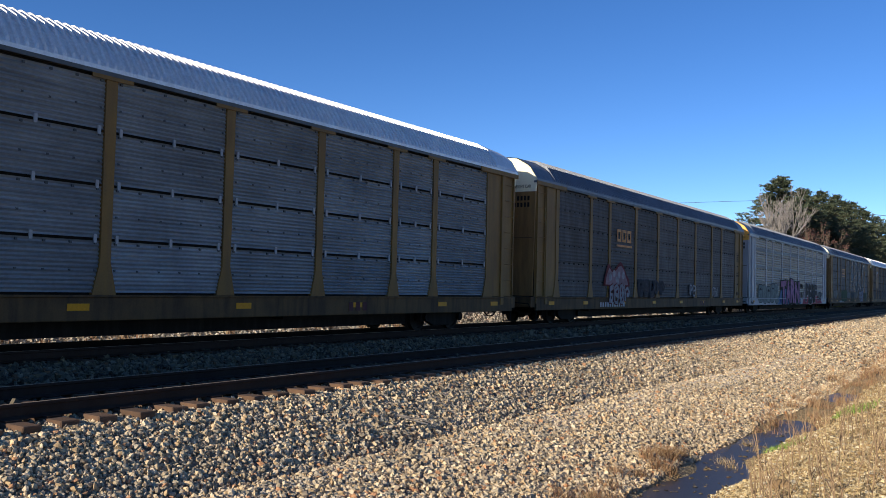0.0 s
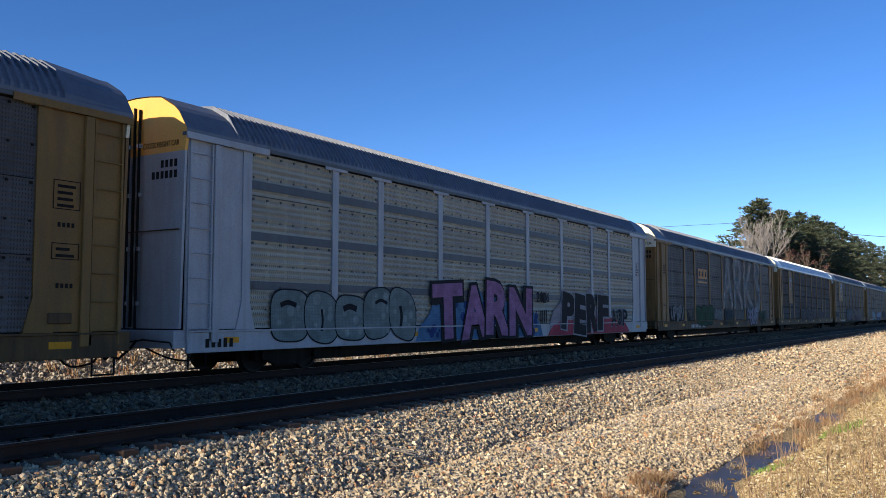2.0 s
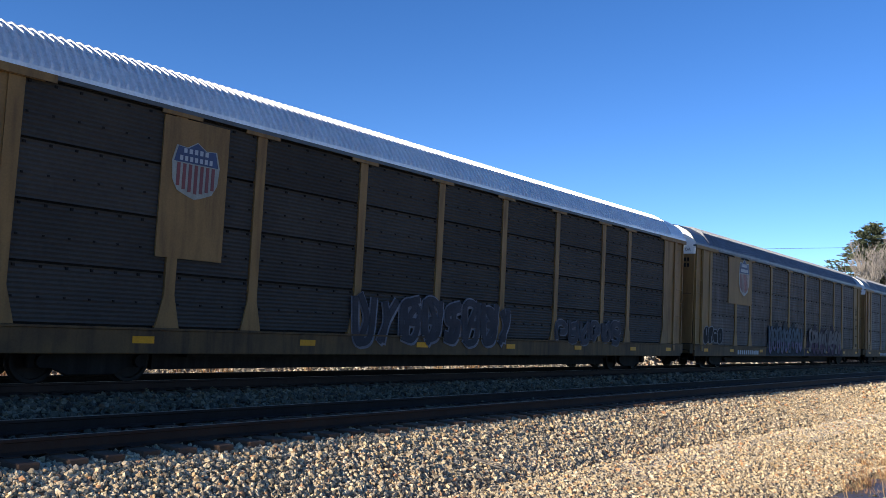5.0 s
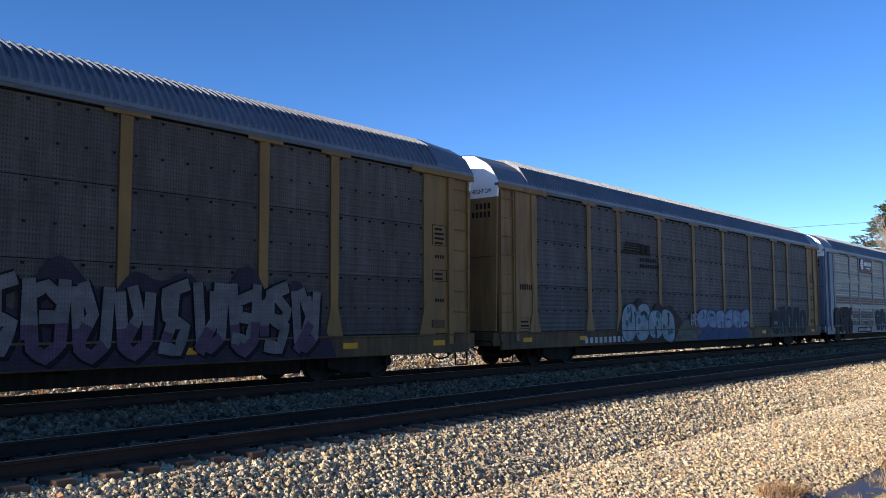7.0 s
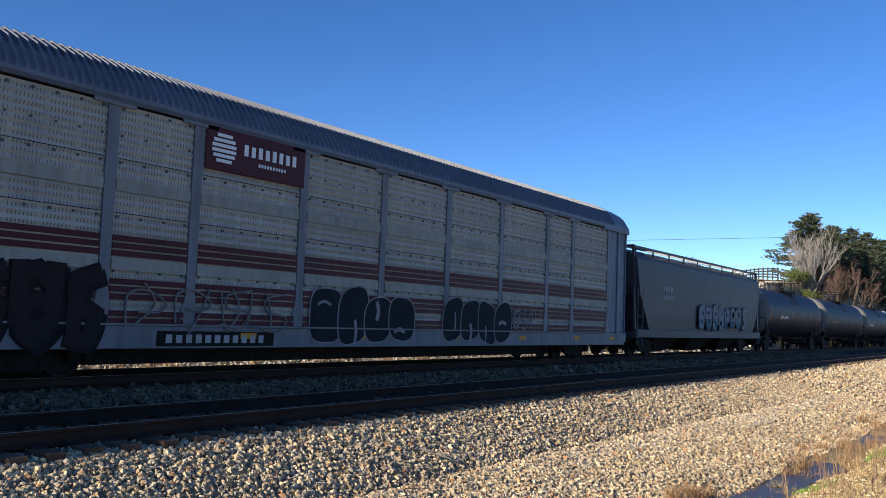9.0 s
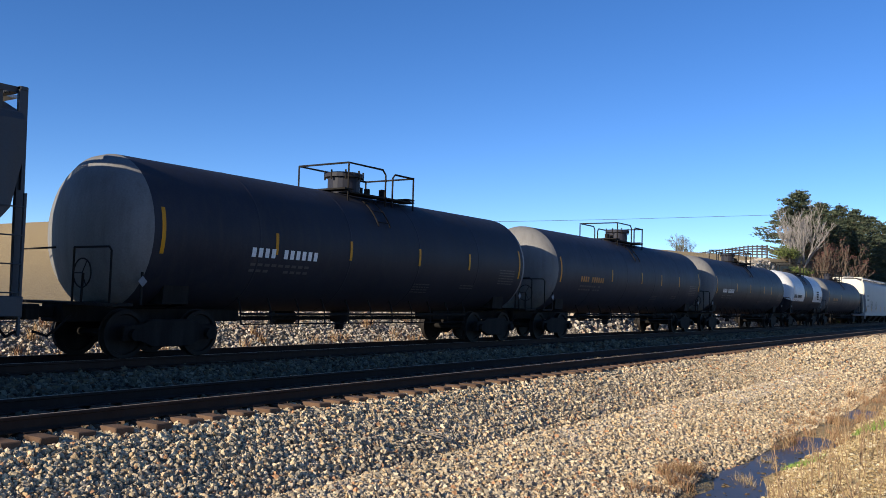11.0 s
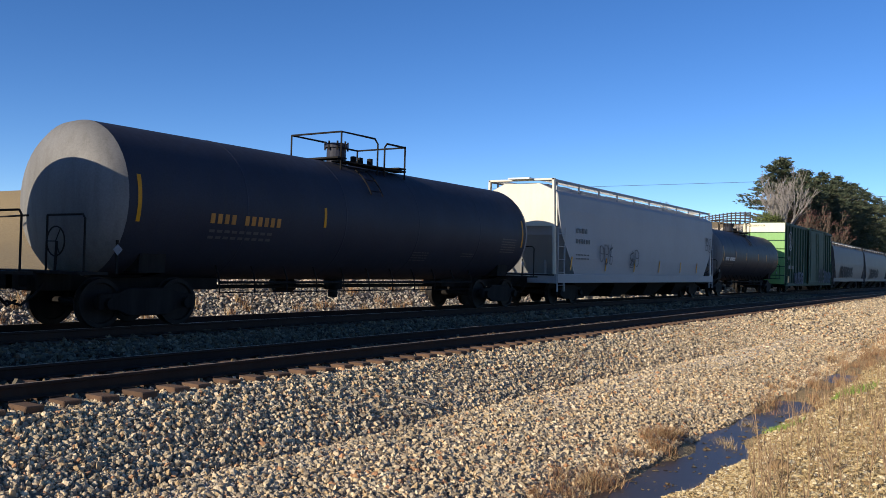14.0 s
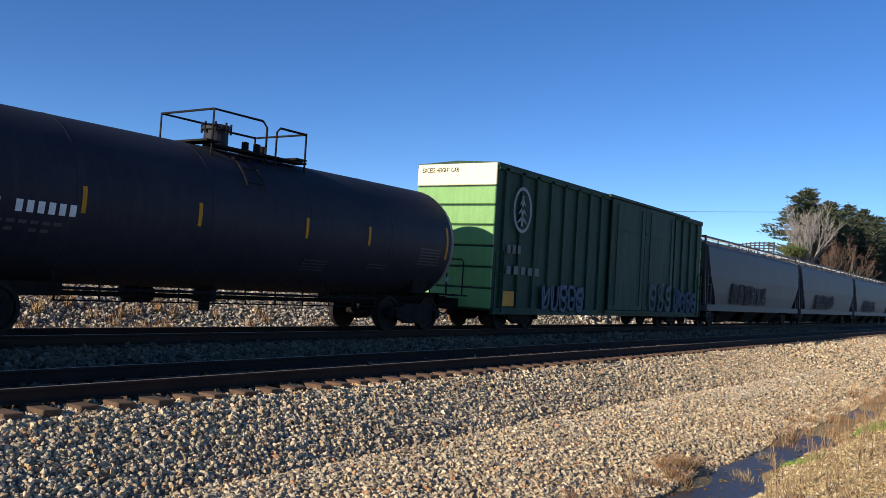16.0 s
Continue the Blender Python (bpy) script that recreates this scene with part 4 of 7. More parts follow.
def wheel_meshes(r):
    if r not in SHARED:
        bm = bmesh.new()
        # turned about y: a plate with a hub, tread and flange
        prof = [(-0.07, 0.0), (-0.07, 0.11), (-0.02, 0.13), (-0.02, r * 0.8), (-0.065, r * 0.84), (-0.065, r), (0.05, r + 0.004), (0.055, r + 0.03), (0.075, r + 0.026), (0.08, r * 0.84), (0.03, r * 0.8), (0.03, 0.0)]
        seg, rings = 28, []
        for y, q in prof:
            rings.append([bm.verts.new((q * math.cos(2 * math.pi * k / seg), y, q * math.sin(2 * math.pi * k / seg))) for k in range(seg)])
        for a, b in zip(rings, rings[1:]):
            for k in range(seg):
                bm.faces.new((a[k], a[(k + 1) % seg], b[(k + 1) % seg], b[k]))
        bmesh.ops.remove_doubles(bm, verts=list(bm.verts), dist=1e-5)
        bmesh.ops.recalc_face_normals(bm, faces=list(bm.faces))
        wheel = mesh_of(bm, "wheel")
        wheel.materials.append(M["wheel"])
        bm = tube(bmesh.new(), [(0, -0.95, 0), (0, 0.95, 0)], 0.075, 10)
        axle = mesh_of(bm, "axle")
        axle.materials.append(M["running_gear"])
        bm = bmesh.new()
        f = 0.87
        outline = [(-f - 0.2, r - 0.12), (-f - 0.2, r + 0.17), (-f + 0.2, r + 0.17), (-0.5, r + 0.28), (0.5, r + 0.28), (f - 0.2, r + 0.17), (f + 0.2, r + 0.17), (f + 0.2, r - 0.12), (f - 0.2, r - 0.1),
                   (0.42, r - 0.24), (-0.42, r - 0.24), (-f + 0.2, r - 0.1)]
        prism(bm, outline, -0.07, 0.07)
        rounded(bm, 0.02)
        frame_me = mesh_of(bm, "side_frame")
        frame_me.materials.append(M["running_gear"])
        bm = bmesh.new()
        for k in (-0.13, 0.0, 0.13):
            for q in (-0.03, 0.03):
                pts = [(k + 0.045 * math.cos(a), q, r - 0.17 + a * 0.011) for a in np.linspace(0, 31, 40)]
                tube(bm, pts, 0.012, 4)
        spring = mesh_of(bm, "spring_nest")
        spring.materials.append(M["running_gear"])
        bm = tube(bmesh.new(), [(0, -0.05, 0), (0, 0.1, 0)], 0.11, 12)
        cap = mesh_of(bm, "bearing_cap")
        cap.materials.append(M["running_gear"])
        bm = rounded(boxes((-0.2, 0.2, -1.05, 1.05, r - 0.08, r + 0.2)), 0.03)
        bolster = mesh_of(bm, "bolster")
        bolster.materials.append(M["running_gear"])
        SHARED[r] = (wheel, axle, frame_me, spring, cap, bolster)
    return SHARED[r]


def truck(car, x, r=0.42):
    """A three-piece freight truck: two wheelsets, side frames, springs and a bolster."""
    wheel, axle, side, spring, cap, bolster = wheel_meshes(r)
    t = part("truck", bolster, "running_gear", car, "grimy dark steel freight truck")
    t.matrix_basis = pose(x, 0, 0)

    def put(name, me, m):
        ob = new(name, me)
        ob.parent = t
        ob.matrix_basis = m
    for sx in (-0.87, 0.87):
        put("axle", axle, pose(sx, 0, r))
        for sy in (-1, 1):
            put("wheel", wheel, pose(sx, sy * 0.755, r, 0, 0, 0 if sy < 0 else 180))
            put("bearing_cap", cap, pose(sx, sy * 1.06, r, 0, 0, 0 if sy > 0 else 180))
    for sy in (-1, 1):
        put("side_frame", side, pose(0, sy * 0.99, 0))
        put("spring_nest", spring, pose(0, sy * 0.99, 0))
    return t


def coupler(car, x, side):
    bm = boxes((x, x + side * 0.55, -0.07, 0.07, 0.74, 0.94), (x + side * 0.45, x + side * 0.72, -0.13, 0.11, 0.70, 0.98))
    rounded(bm, 0.02)
    part("coupler", bm, "running_gear", car, "rusty knuckle coupler")
    part("air_hose", tube(bmesh.new(), [(x, -0.35, 0.8), (x + side * 0.2, -0.37, 0.6), (x + side * 0.4, -0.3, 0.42), (x + side * 0.62, -0.2, 0.5)], 0.025, 6), "running_gear", car)


def reflectors(car, spots, y, w=0.45, h=0.10, tall=False):
    for x, z in spots:
        b = boxes((x - w / 2, x + w / 2, y - 0.006, y, z - h / 2, z + h / 2))
        part("reflector", b, "reflector", car, "yellow reflective strip")


def ladder(car, x0, x1, y, z0, z1, material, rungs=None, name="ladder"):
    bm = bmesh.new()
    for x in (x0, x1):
        box(bm, x - 0.02, x + 0.02, y - 0.05, y, z0, z1)
    n = rungs or int((z1 - z0) / 0.42)
    for i in range(n):
        z = z0 + (i + 0.5) * (z1 - z0) / n
        tube(bm, [(x0, y - 0.05, z), (x1, y - 0.05, z)], 0.012, 6)
    part(name, bm, material, car)


def ribbon(bm, pts, w, y0, y1):
    """A flat stroke of paint through (x, z) points."""
    n = len(pts)
    left, right = [], []
    for i, (x, z) in enumerate(pts):
        ax, az = pts[max(i - 1, 0)]
        bx, bz = pts[min(i + 1, n - 1)]
        dx, dz = bx - ax, bz - az
        ln = math.hypot(dx, dz) or 1.0
        ux, uz = -dz / ln * w / 2, dx / ln * w / 2
        left.append((x + ux, z + uz))
        right.append((x - ux, z - uz))
    # a strip of quads that climbs a hair along the stroke, so that loops cross cleanly
    a = [bm.verts.new((x, y0 - 0.00015 * i, z)) for i, (x, z) in enumerate(left)]
    b = [bm.verts.new((x, y0 - 0.00015 * i, z)) for i, (x, z) in enumerate(right)]
    for i in range(n - 1):
        bm.faces.new((a[i], b[i], b[i + 1], a[i + 1]))


def curve_points(p, n=9):
    """A smooth run through control points."""
    out = []
    for i in range(len(p) - 1):
        p0, p1, p2, p3 = p[max(i - 1, 0)], p[i], p[i + 1], p[min(i + 2, len(p) - 1)]
        for k in range(n):
            t = k / n
            out.append(tuple(0.5 * (2 * b + (c - a) * t + (2 * a - 5 * b + 4 * c - d) * t * t + (3 * b - a - 3 * c + d) * t ** 3) for a, b, c, d in zip(p0, p1, p2, p3)))
    return out + [p[-1]]


def graffiti(car, x0, x1, z0, z1, y, fill, line, seed, letters=5, weight=0.24, label="", second=None, sharp=False):
    """An unreadable sprayed tag: fat bent strokes over a darker outline."""
    rnd = random.Random(seed)
    back, front, extra = bmesh.new(), bmesh.new(), bmesh.new()
    cell = (x1 - x0) / letters
    h = z1 - z0
    w = min(cell, h) * weight
    layer = 0
    for i in range(letters):
        cx = x0 + (i + 0.5) * cell
        for s in range(rnd.randint(2, 3)):
            kind = rnd.randrange(4)
            a, b = z0 + h * rnd.uniform(0.02, 0.2), z1 - h * rnd.uniform(0.02, 0.2)
            dx = cell * 0.38
            if kind == 0:
                pts = [(cx - dx * rnd.uniform(0.2, 1), a), (cx + dx * rnd.uniform(-0.6, 0.6), (a + b) / 2), (cx + dx * rnd.uniform(-0.8, 1), b)]
            elif kind == 1:
                pts = [(cx - dx, a + h * 0.1), (cx - dx, b - h * 0.1), (cx, b), (cx + dx, b - h * 0.2), (cx + dx * 0.7, (a + b) / 2), (cx - dx * 0.4, (a + b) / 2)]
            elif kind == 2:
                pts = [(cx + dx, b), (cx - dx * 0.6, b - h * 0.12), (cx - dx * 0.5, (a + b) / 2), (cx + dx * 0.8, a + h * 0.3), (cx + dx * 0.3, a), (cx - dx, a + h * 0.05)]
            else:
                pts = [(cx - dx, b), (cx - dx * 0.7, a + h * 0.1), (cx, a), (cx + dx * 0.8, a + h * 0.15), (cx + dx, b)]
            run = [tuple(p + (q - p) * k / 3 for p, q in zip(a_, b_)) for a_, b_ in zip(pts, pts[1:]) for k in range(3)] + [pts[-1]] if sharp else curve_points(pts, 5)
            d = 0.0004 * layer
            layer += 1
            ribbon(back, run, w * 1.1 + min(0.05, w * 0.8), y - 0.004 - d * 1.0, y)
            if w > 0.1:
                ribbon(back, [(px + w * 0.35, pz - w * 0.3) for px, pz in run], w * 1.05, y - 0.003 - d * 1.0, y)
            ribbon(front, run, w, y - 0.026 - d * 1.0, y - 0.012)
            if second:
                dip = z0 + h * rnd.uniform(0.36, 0.5)
                spell = []
                for p in run + [(0.0, z1 + 1.0)]:
                    if p[1] < dip:
                        spell.append(p)
                    else:
                        if len(spell) > 1:
                            ribbon(extra, spell, w, y - 0.027 - d, y)
                        spell = []
    g = part("graffiti", back, spray("%02d%02d%02d" % tuple(int(c * 99) for c in line), line), car, label)
    part("fill", front, spray("%02d%02d%02d" % tuple(int(c * 99) for c in fill), fill), g)
    if second:
        part("shading", extra, spray("%02d%02d%02d" % tuple(int(c * 99) for c in second), second), g)
    else:
        extra.free()
    return g


def sprayed(c):
    return spray("%02d%02d%02d" % tuple(int(v * 99) for v in c), c)


def column_strip(bm, xs, lo, hi, y):
    """Flat paint between a lower and an upper edge."""
    a = [bm.verts.new((x, y, lo(x))) for x in xs]
    b = [bm.verts.new((x, y, max(hi(x), lo(x) + 0.004))) for x in xs]
    for i in range(len(xs) - 1):
        bm.faces.new((a[i], a[i + 1], b[i + 1], b[i]))


def cloud(car, x0, x1, z0, z1, y, c, seed, label, name="graffiti"):
    """A sprayed cloud of colour with a lumpy upper edge."""
    ph = random.Random(seed).uniform(0, 6)

    def top(x):
        u = (x - x0) / (x1 - x0)
        body = min(1.0, 6 * u, 6 * (1 - u)) ** 0.6
        return z0 + (z1 - z0) * body * (0.72 + 0.28 * abs(math.sin(ph + x * 1.9)) - 0.12 * math.sin(x * 5.1 + ph))
    bm = bmesh.new()
    column_strip(bm, list(np.linspace(x0, x1, 48)), lambda x: z0, top, y)
    return part(name, bm, sprayed(c), car, label)


def paint_spots(car, x0, x1, z0, z1, y, c, seed, count, r0, r1, label):
    """Round sprayed spots."""
    rnd = random.Random(seed)
    bm = bmesh.new()
    for k in range(count):
        px, pz, r = rnd.uniform(x0, x1), rnd.uniform(z0, z1), rnd.uniform(r0, r1)
        ring = [bm.verts.new((px + r * math.cos(t), y - 0.0002 * k, pz + r * math.sin(t))) for t in np.linspace(0, 2 * math.pi, 13)[:-1]]
        bm.faces.new(ring)
    tagged(part("paint_spot", bm, sprayed(c), car, label), kind="stuff")


def bubble_letters(car, x0, x1, z0, z1, y, fill, line, seed, letters, label, edge=0.035, spots=None):
    """Unreadable bubble letters: rounded fat shapes with an outline, slits and notches."""
    rnd = random.Random(seed)
    back, front, slits, dots = bmesh.new(), bmesh.new(), bmesh.new(), bmesh.new()
    cell = (x1 - x0) / letters
    for i in range(letters):
        a = x0 + i * cell - 0.05 * cell
        b = a + cell * 1.12
        top = z1 - (z1 - z0) * rnd.uniform(0.0, 0.22)
        low = z0 + (z1 - z0) * rnd.uniform(0.0, 0.1)
        p = rnd.uniform(2.2, 3.6)
        skew = rnd.uniform(-0.25, 0.25)
        m, hw, d = (a + b) / 2, (b - a) / 2, 0.004 + 0.0025 * i

        def edge_of(grow, side):
            def f(x):
                u = min(1.0, abs(x - m) / (hw + grow))
                k = (1 - u ** p) ** (1 / p)
                mid = (top + low) / 2 + skew * (x - m)
                return mid + side * k * ((top - low) / 2 + grow)
            return f
        column_strip(back, [m + (hw + edge) * math.cos(t) for t in np.linspace(math.pi, 0, 19)], edge_of(edge, -1), edge_of(edge, 1), y - d)
        column_strip(front, [m + hw * math.cos(t) for t in np.linspace(math.pi, 0, 19)], edge_of(0, -1), edge_of(0, 1), y - d - 0.0012)
        w = hw * rnd.uniform(0.10, 0.2)
        h = (top - low)
        zc = (top + low) / 2 + h * rnd.choice((-0.3, -0.05, 0.2))
        kind = rnd.randrange(3)
        sx = m + hw * rnd.uniform(-0.2, 0.2)
        run = [(sx, zc - h * 0.22), (sx + w * 0.5, zc), (sx - w * 0.2, zc + h * 0.22)] if kind else [(sx - hw * 0.4, zc), (sx, zc + h * 0.06), (sx + hw * 0.45, zc)]
        ribbon(slits, curve_points(run, 4), w * 1.2, y - d - 0.0018, y)
        if spots:
            for k in range(5):
                px, pz, pr = m + hw * rnd.uniform(-0.7, 0.7), (top + low) / 2 + h * rnd.uniform(-0.36, 0.36), hw * rnd.uniform(0.10, 0.22)
                column_strip(dots, [px + pr * math.cos(t) for t in np.linspace(math.pi, 0, 9)], lambda x: pz - (max(0, pr * pr - (x - px) ** 2)) ** 0.5, lambda x: pz + (max(0, pr * pr - (x - px) ** 2)) ** 0.5, y - d - 0.0016 - 0.00002 * k)
    g = part("graffiti", back, sprayed(line), car, label)
    part("fill", front, sprayed(fill), g)
    tagged(part("slits", slits, sprayed(line), g), kind="stuff")
    if spots:
        part("spots", dots, sprayed(spots), g)
    else:
        dots.free()
    return g


def word_tag(car, word, x0, x1, z0, z1, y, fill, line, label, weight=0.03, fat=0.02, seed=1, sway=7.0, overlap=1.12):
    """A sprayed word that can be read: fat leaning letters that overlap, each with its outline."""
    rnd = random.Random(seed)
    cell, h = (x1 - x0) / len(word), z1 - z0
    outline, fills = bmesh.new(), []
    for i, ch in enumerate(word):
        w = cell * overlap
        turn = pose(x0 + (i + 0.5) * cell, 0, (z0 + z1) / 2 + h * rnd.uniform(-0.04, 0.04), 0, rnd.uniform(-sway, sway), 0)
        tall = h * rnd.uniform(0.9, 1.04)
        e = 0.035 * h + fat
        for grow, out in ((e, True), (0.0, False)):
            me = lettering(ch, w + 2 * grow, tall + 2 * grow, weight + (grow * 0.9 if out else 0.0))
            lift = y - 0.004 - 0.006 * i - (0.003 if not out else 0.0)
            me.transform(Matrix.Translation((0, lift, 0)) @ turn @ Matrix.Translation((-w / 2 - grow, 0, -tall / 2 - grow)))
            if out:
                outline.from_mesh(me)
                bpy.data.meshes.remove(me)
            else:
                fills.append(me)
    g = part("graffiti", outline, sprayed(line), car, label)
    for me in fills:
        part("letter", me, sprayed(fill), g)
    return g


STROKES = {
    "A": [[(0.0, 0.0), (0.25, 0.55), (0.45, 1.0), (0.65, 0.5), (0.95, 0.0)], [(0.15, 0.38), (0.8, 0.42)]],
    "R": [[(0.08, 0.0), (0.05, 0.5), (0.0, 1.0)], [(0.0, 0.97), (0.55, 0.95), (0.72, 0.75), (0.45, 0.52), (0.05, 0.48)], [(0.25, 0.5), (0.6, 0.25), (0.95, 0.0)]],
    "K": [[(0.05, 0.0), (0.02, 0.5), (0.0, 1.0)], [(0.85, 1.0), (0.4, 0.65), (0.05, 0.48)], [(0.12, 0.5), (0.5, 0.25), (0.95, 0.02)]],
    "S": [[(0.9, 0.82), (0.55, 1.0), (0.12, 0.8), (0.45, 0.55), (0.85, 0.3), (0.5, 0.02), (0.0, 0.14)]],
}


def thin_paint(name, c, cover):
    """A thin patchy coat that lets the steel below show."""
    m = sprayed(c).copy()
    m.name = name
    n, l = m.node_tree.nodes, m.node_tree.links
    tc, mp, ns, ramp = n.new("ShaderNodeTexCoord"), n.new("ShaderNodeMapping"), n.new("ShaderNodeTexNoise"), n.new("ShaderNodeMapRange")
    mp.inputs["Scale"].default_value = (3.5, 1.0, 0.9)
    ns.inputs["Scale"].default_value, ns.inputs["Detail"].default_value = 2.0, 6
    ramp.inputs[1].default_value, ramp.inputs[2].default_value = 0.3, 0.75
    ramp.inputs[3].default_value, ramp.inputs[4].default_value = 0.0, cover
    l.new(tc.outputs["Object"], mp.inputs["Vector"])
    l.new(mp.outputs[0], ns.inputs["Vector"])
    l.new(ns.outputs["Fac"], ramp.inputs[0])
    l.new(ramp.outputs[0], n["Principled BSDF"].inputs["Alpha"])
    return m


def faded_word(car, word, x0, x1, z0, z1, y, c, label):
    """Huge thinly sprayed letters: three passes of the can, each narrower."""
    cell = (x1 - x0) / len(word)
    g = None
    for k, (w, cover) in enumerate(((1.0, 0.4), (0.66, 0.58), (0.36, 0.7))):
        bm = bmesh.new()
        for i, ch in enumerate(word):
            for j, run in enumerate(STROKES[ch]):
                pts = [(x0 + (i + 0.06 + 0.86 * u) * cell, z0 + (z1 - z0) * v) for u, v in run]
                ribbon(bm, curve_points(pts, 8), 0.8 * w, y - 0.004 - 0.006 * k - 0.0007 * j, y)
        ob = part("graffiti" if g is None else "spray_pass", bm, thin_paint("thin_spray_%d" % k, c, cover), car if g is None else g, label if g is None else "")
        g = g or ob
    return g


POSTS = (-8.95, -7.1, -4.2, -1.4, 1.4, 4.2, 7.1, 8.95)
JAMBS = (-11.9, 11.9)
HALF = 13.62


def roof_section(grow=0.0):
    pts = [(-1.545, 4.86), (-1.545, 4.93), (-1.50, 5.0), (-1.30, 5.31), (-1.16, 5.43), (-0.76, 5.655), (-0.4, 5.70), (0, 5.72)]
    pts = [(y, z + grow) for y, z in pts]
    return pts + [(-y, z) for y, z in pts[-2::-1]]


def autorack(centre, label, screen_mat, post_mat, end_mat, sunlit_cap_mat, roof_mat, rows=4, ribs=11, rib_depth=0.005, gaps=0.014, sill_mat=None, door_mat=None, band_mat=None, clips=False, jamb=True):
    """An enclosed car carrier: flat deck and sills, posts with flared feet, punched side screens in rows, ribbed arched roof, end doors, ladders and trucks."""
    car = thing("autorack_car", label, "railway car", "freight train cars")
    sill_mat = sill_mat or "sill_rust"
    door_mat = door_mat or post_mat
    # deck, sills and frame below
    part("center_sill", boxes((-13.3, 13.3, -0.4, 0.4, 0.62, 0.93)), "running_gear", car)
    part("deck", boxes((-13.5, 13.5, -1.40, 1.40, 0.93, 1.0)), "running_gear", car)
    part("well_girder", boxes((-8.7, 8.7, -0.75, 0.75, 0.20, 0.615)), "running_gear", car)
    for a, b in ((-8.2, -4.0), (3.5, 8.2)):
        part("cross_bearer", boxes((a, b, -1.1, 1.1, 0.44, 0.925)), "running_gear", car)
    for s in (-1, 1):
        part("side_sill", rounded(boxes((-13.45, 13.45, min(s * 1.42, s * 1.505), max(s * 1.42, s * 1.505), 0.52, 0.93)), 0.012), sill_mat, car)
        part("sill_flange", boxes((-13.45, 13.45, min(s * 1.42, s * 1.54), max(s * 1.42, s * 1.54), 0.93, 0.965)), sill_mat, car)
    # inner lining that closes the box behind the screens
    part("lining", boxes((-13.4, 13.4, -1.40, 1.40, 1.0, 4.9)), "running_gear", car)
    # ribbed roof
    sec = roof_section()
    xs, lift = [], []
    n = 150
    pitch = (2 * HALF - 2.6) / n
    for i in range(n):
        a = -HALF + 1.3 + i * pitch
        xs += [a, a + pitch * 0.4, a + pitch * 0.52, a + pitch * 0.72]
        lift += [0.0, 0.0, 0.035, 0.035]
    bm = bmesh.new()
    rings = []
    for x, d in zip([-HALF] + xs + [HALF - 0.2, HALF], [0] + lift + [0, 0]):
        ring = []
        for k, (y, z) in enumerate(sec):
            e = 0.0 if k < 2 or k > len(sec) - 3 else d if k < 4 or k > len(sec) - 5 else d * 2.2
            ring.append(bm.verts.new((x, y * (1 + e * 0.5), z + e)))
        rings.append(ring)
    for a, b in zip(rings, rings[1:]):
        for k in range(len(sec) - 1):
            bm.faces.new((a[k], b[k], b[k + 1], a[k + 1]))
    part("roof", bm, roof_mat, car, "ribbed steel roof")
    for s in (-1, 1):
        part("eave_rail", boxes((-HALF, HALF, min(s * 1.42, s * 1.535), max(s * 1.42, s * 1.535), 4.79, 4.86)), "band", car)
    # end walls up into the roof arch, sunlit top band put in by paler colour
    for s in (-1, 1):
        x = s * (HALF - 0.06)
        bm = bmesh.new()
        extrude_x(bm, [(-1.40, 1.0), (1.40, 1.0), (1.47, 4.5), (-1.47, 4.5)], x - 0.03, x + 0.03)
        wall = part("end_door", bm, end_mat, car, "folding end door")
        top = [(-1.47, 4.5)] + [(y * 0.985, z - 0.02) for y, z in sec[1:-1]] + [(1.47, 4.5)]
        part("end_cap", extrude_x(bmesh.new(), top[::-1], x - 0.034, x + 0.034), sunlit_cap_mat, car)
        x0, x1 = sorted((x + s * 0.03, x + s * 0.09))
        for yy in (-0.16, 0.16, 1.05):
            part("lock_rod", tube(bmesh.new(), [(x + s * 0.07, yy, 1.0), (x + s * 0.07, yy, 5.45)], 0.03, 6), "running_gear", wall)
            for zz in (1.5, 2.6, 3.7, 4.7):
                part("rod_bracket", boxes((x0, x1, yy - 0.06, yy + 0.06, zz - 0.04, zz + 0.04)), end_mat, wall)
        part("door_seam", boxes((x0, x1 - 0.04 if s > 0 else x1, -0.012, 0.012, 1.02, 5.5)), "running_gear", wall)
        part("door_bar", boxes((x0 + 0.02, x1 - 0.02, -1.38, 1.38, 2.93, 2.955)), "sill_rust", wall)
        w = lettering("EXCESS HEIGHT CAR", 1.05, 0.11)
        w.materials.append(M["running_gear"])
        t = new("lettering", w)
        t.parent = wall
        t.matrix_basis = pose(x + s * 0.036, (1.3 if s < 0 else -1.3), 4.62, 0, 0, -90 if s < 0 else 90)
        if s < 0:
            t.matrix_basis = pose(x - 0.036, -0.25, 4.62, 0, 0, -90)
        marks = [(min(x, x + s * 0.036), max(x, x + s * 0.036), -1.25 + 0.13 * i, -1.17 + 0.13 * i, z, z + 0.15) for z, k in ((4.2, 4), (3.98, 6)) for i in range(k)]
        tagged(part("end_number", boxes(*marks), "running_gear", wall), kind="stuff")
        part("end_sill", rounded(boxes((min(s * 13.35, s * 13.75), max(s * 13.35, s * 13.75), -1.45, 1.45, 0.62, 0.97))), sill_mat, car)
        coupler(car, s * 13.7, s)
        truck(car, s * 10.06, 0.38)
        # corner panel and ladder
        a, b = sorted((s * 12.75, s * 11.98))
        part("corner_panel", rounded(boxes((a, b, -1.475, -1.42, 0.98, 4.74))), door_mat, car)
        a, b = sorted((s * 13.5, s * 12.8))
        part("corner_post", boxes((a, b, -1.455, -1.42, 0.98, 4.76)), door_mat, car)
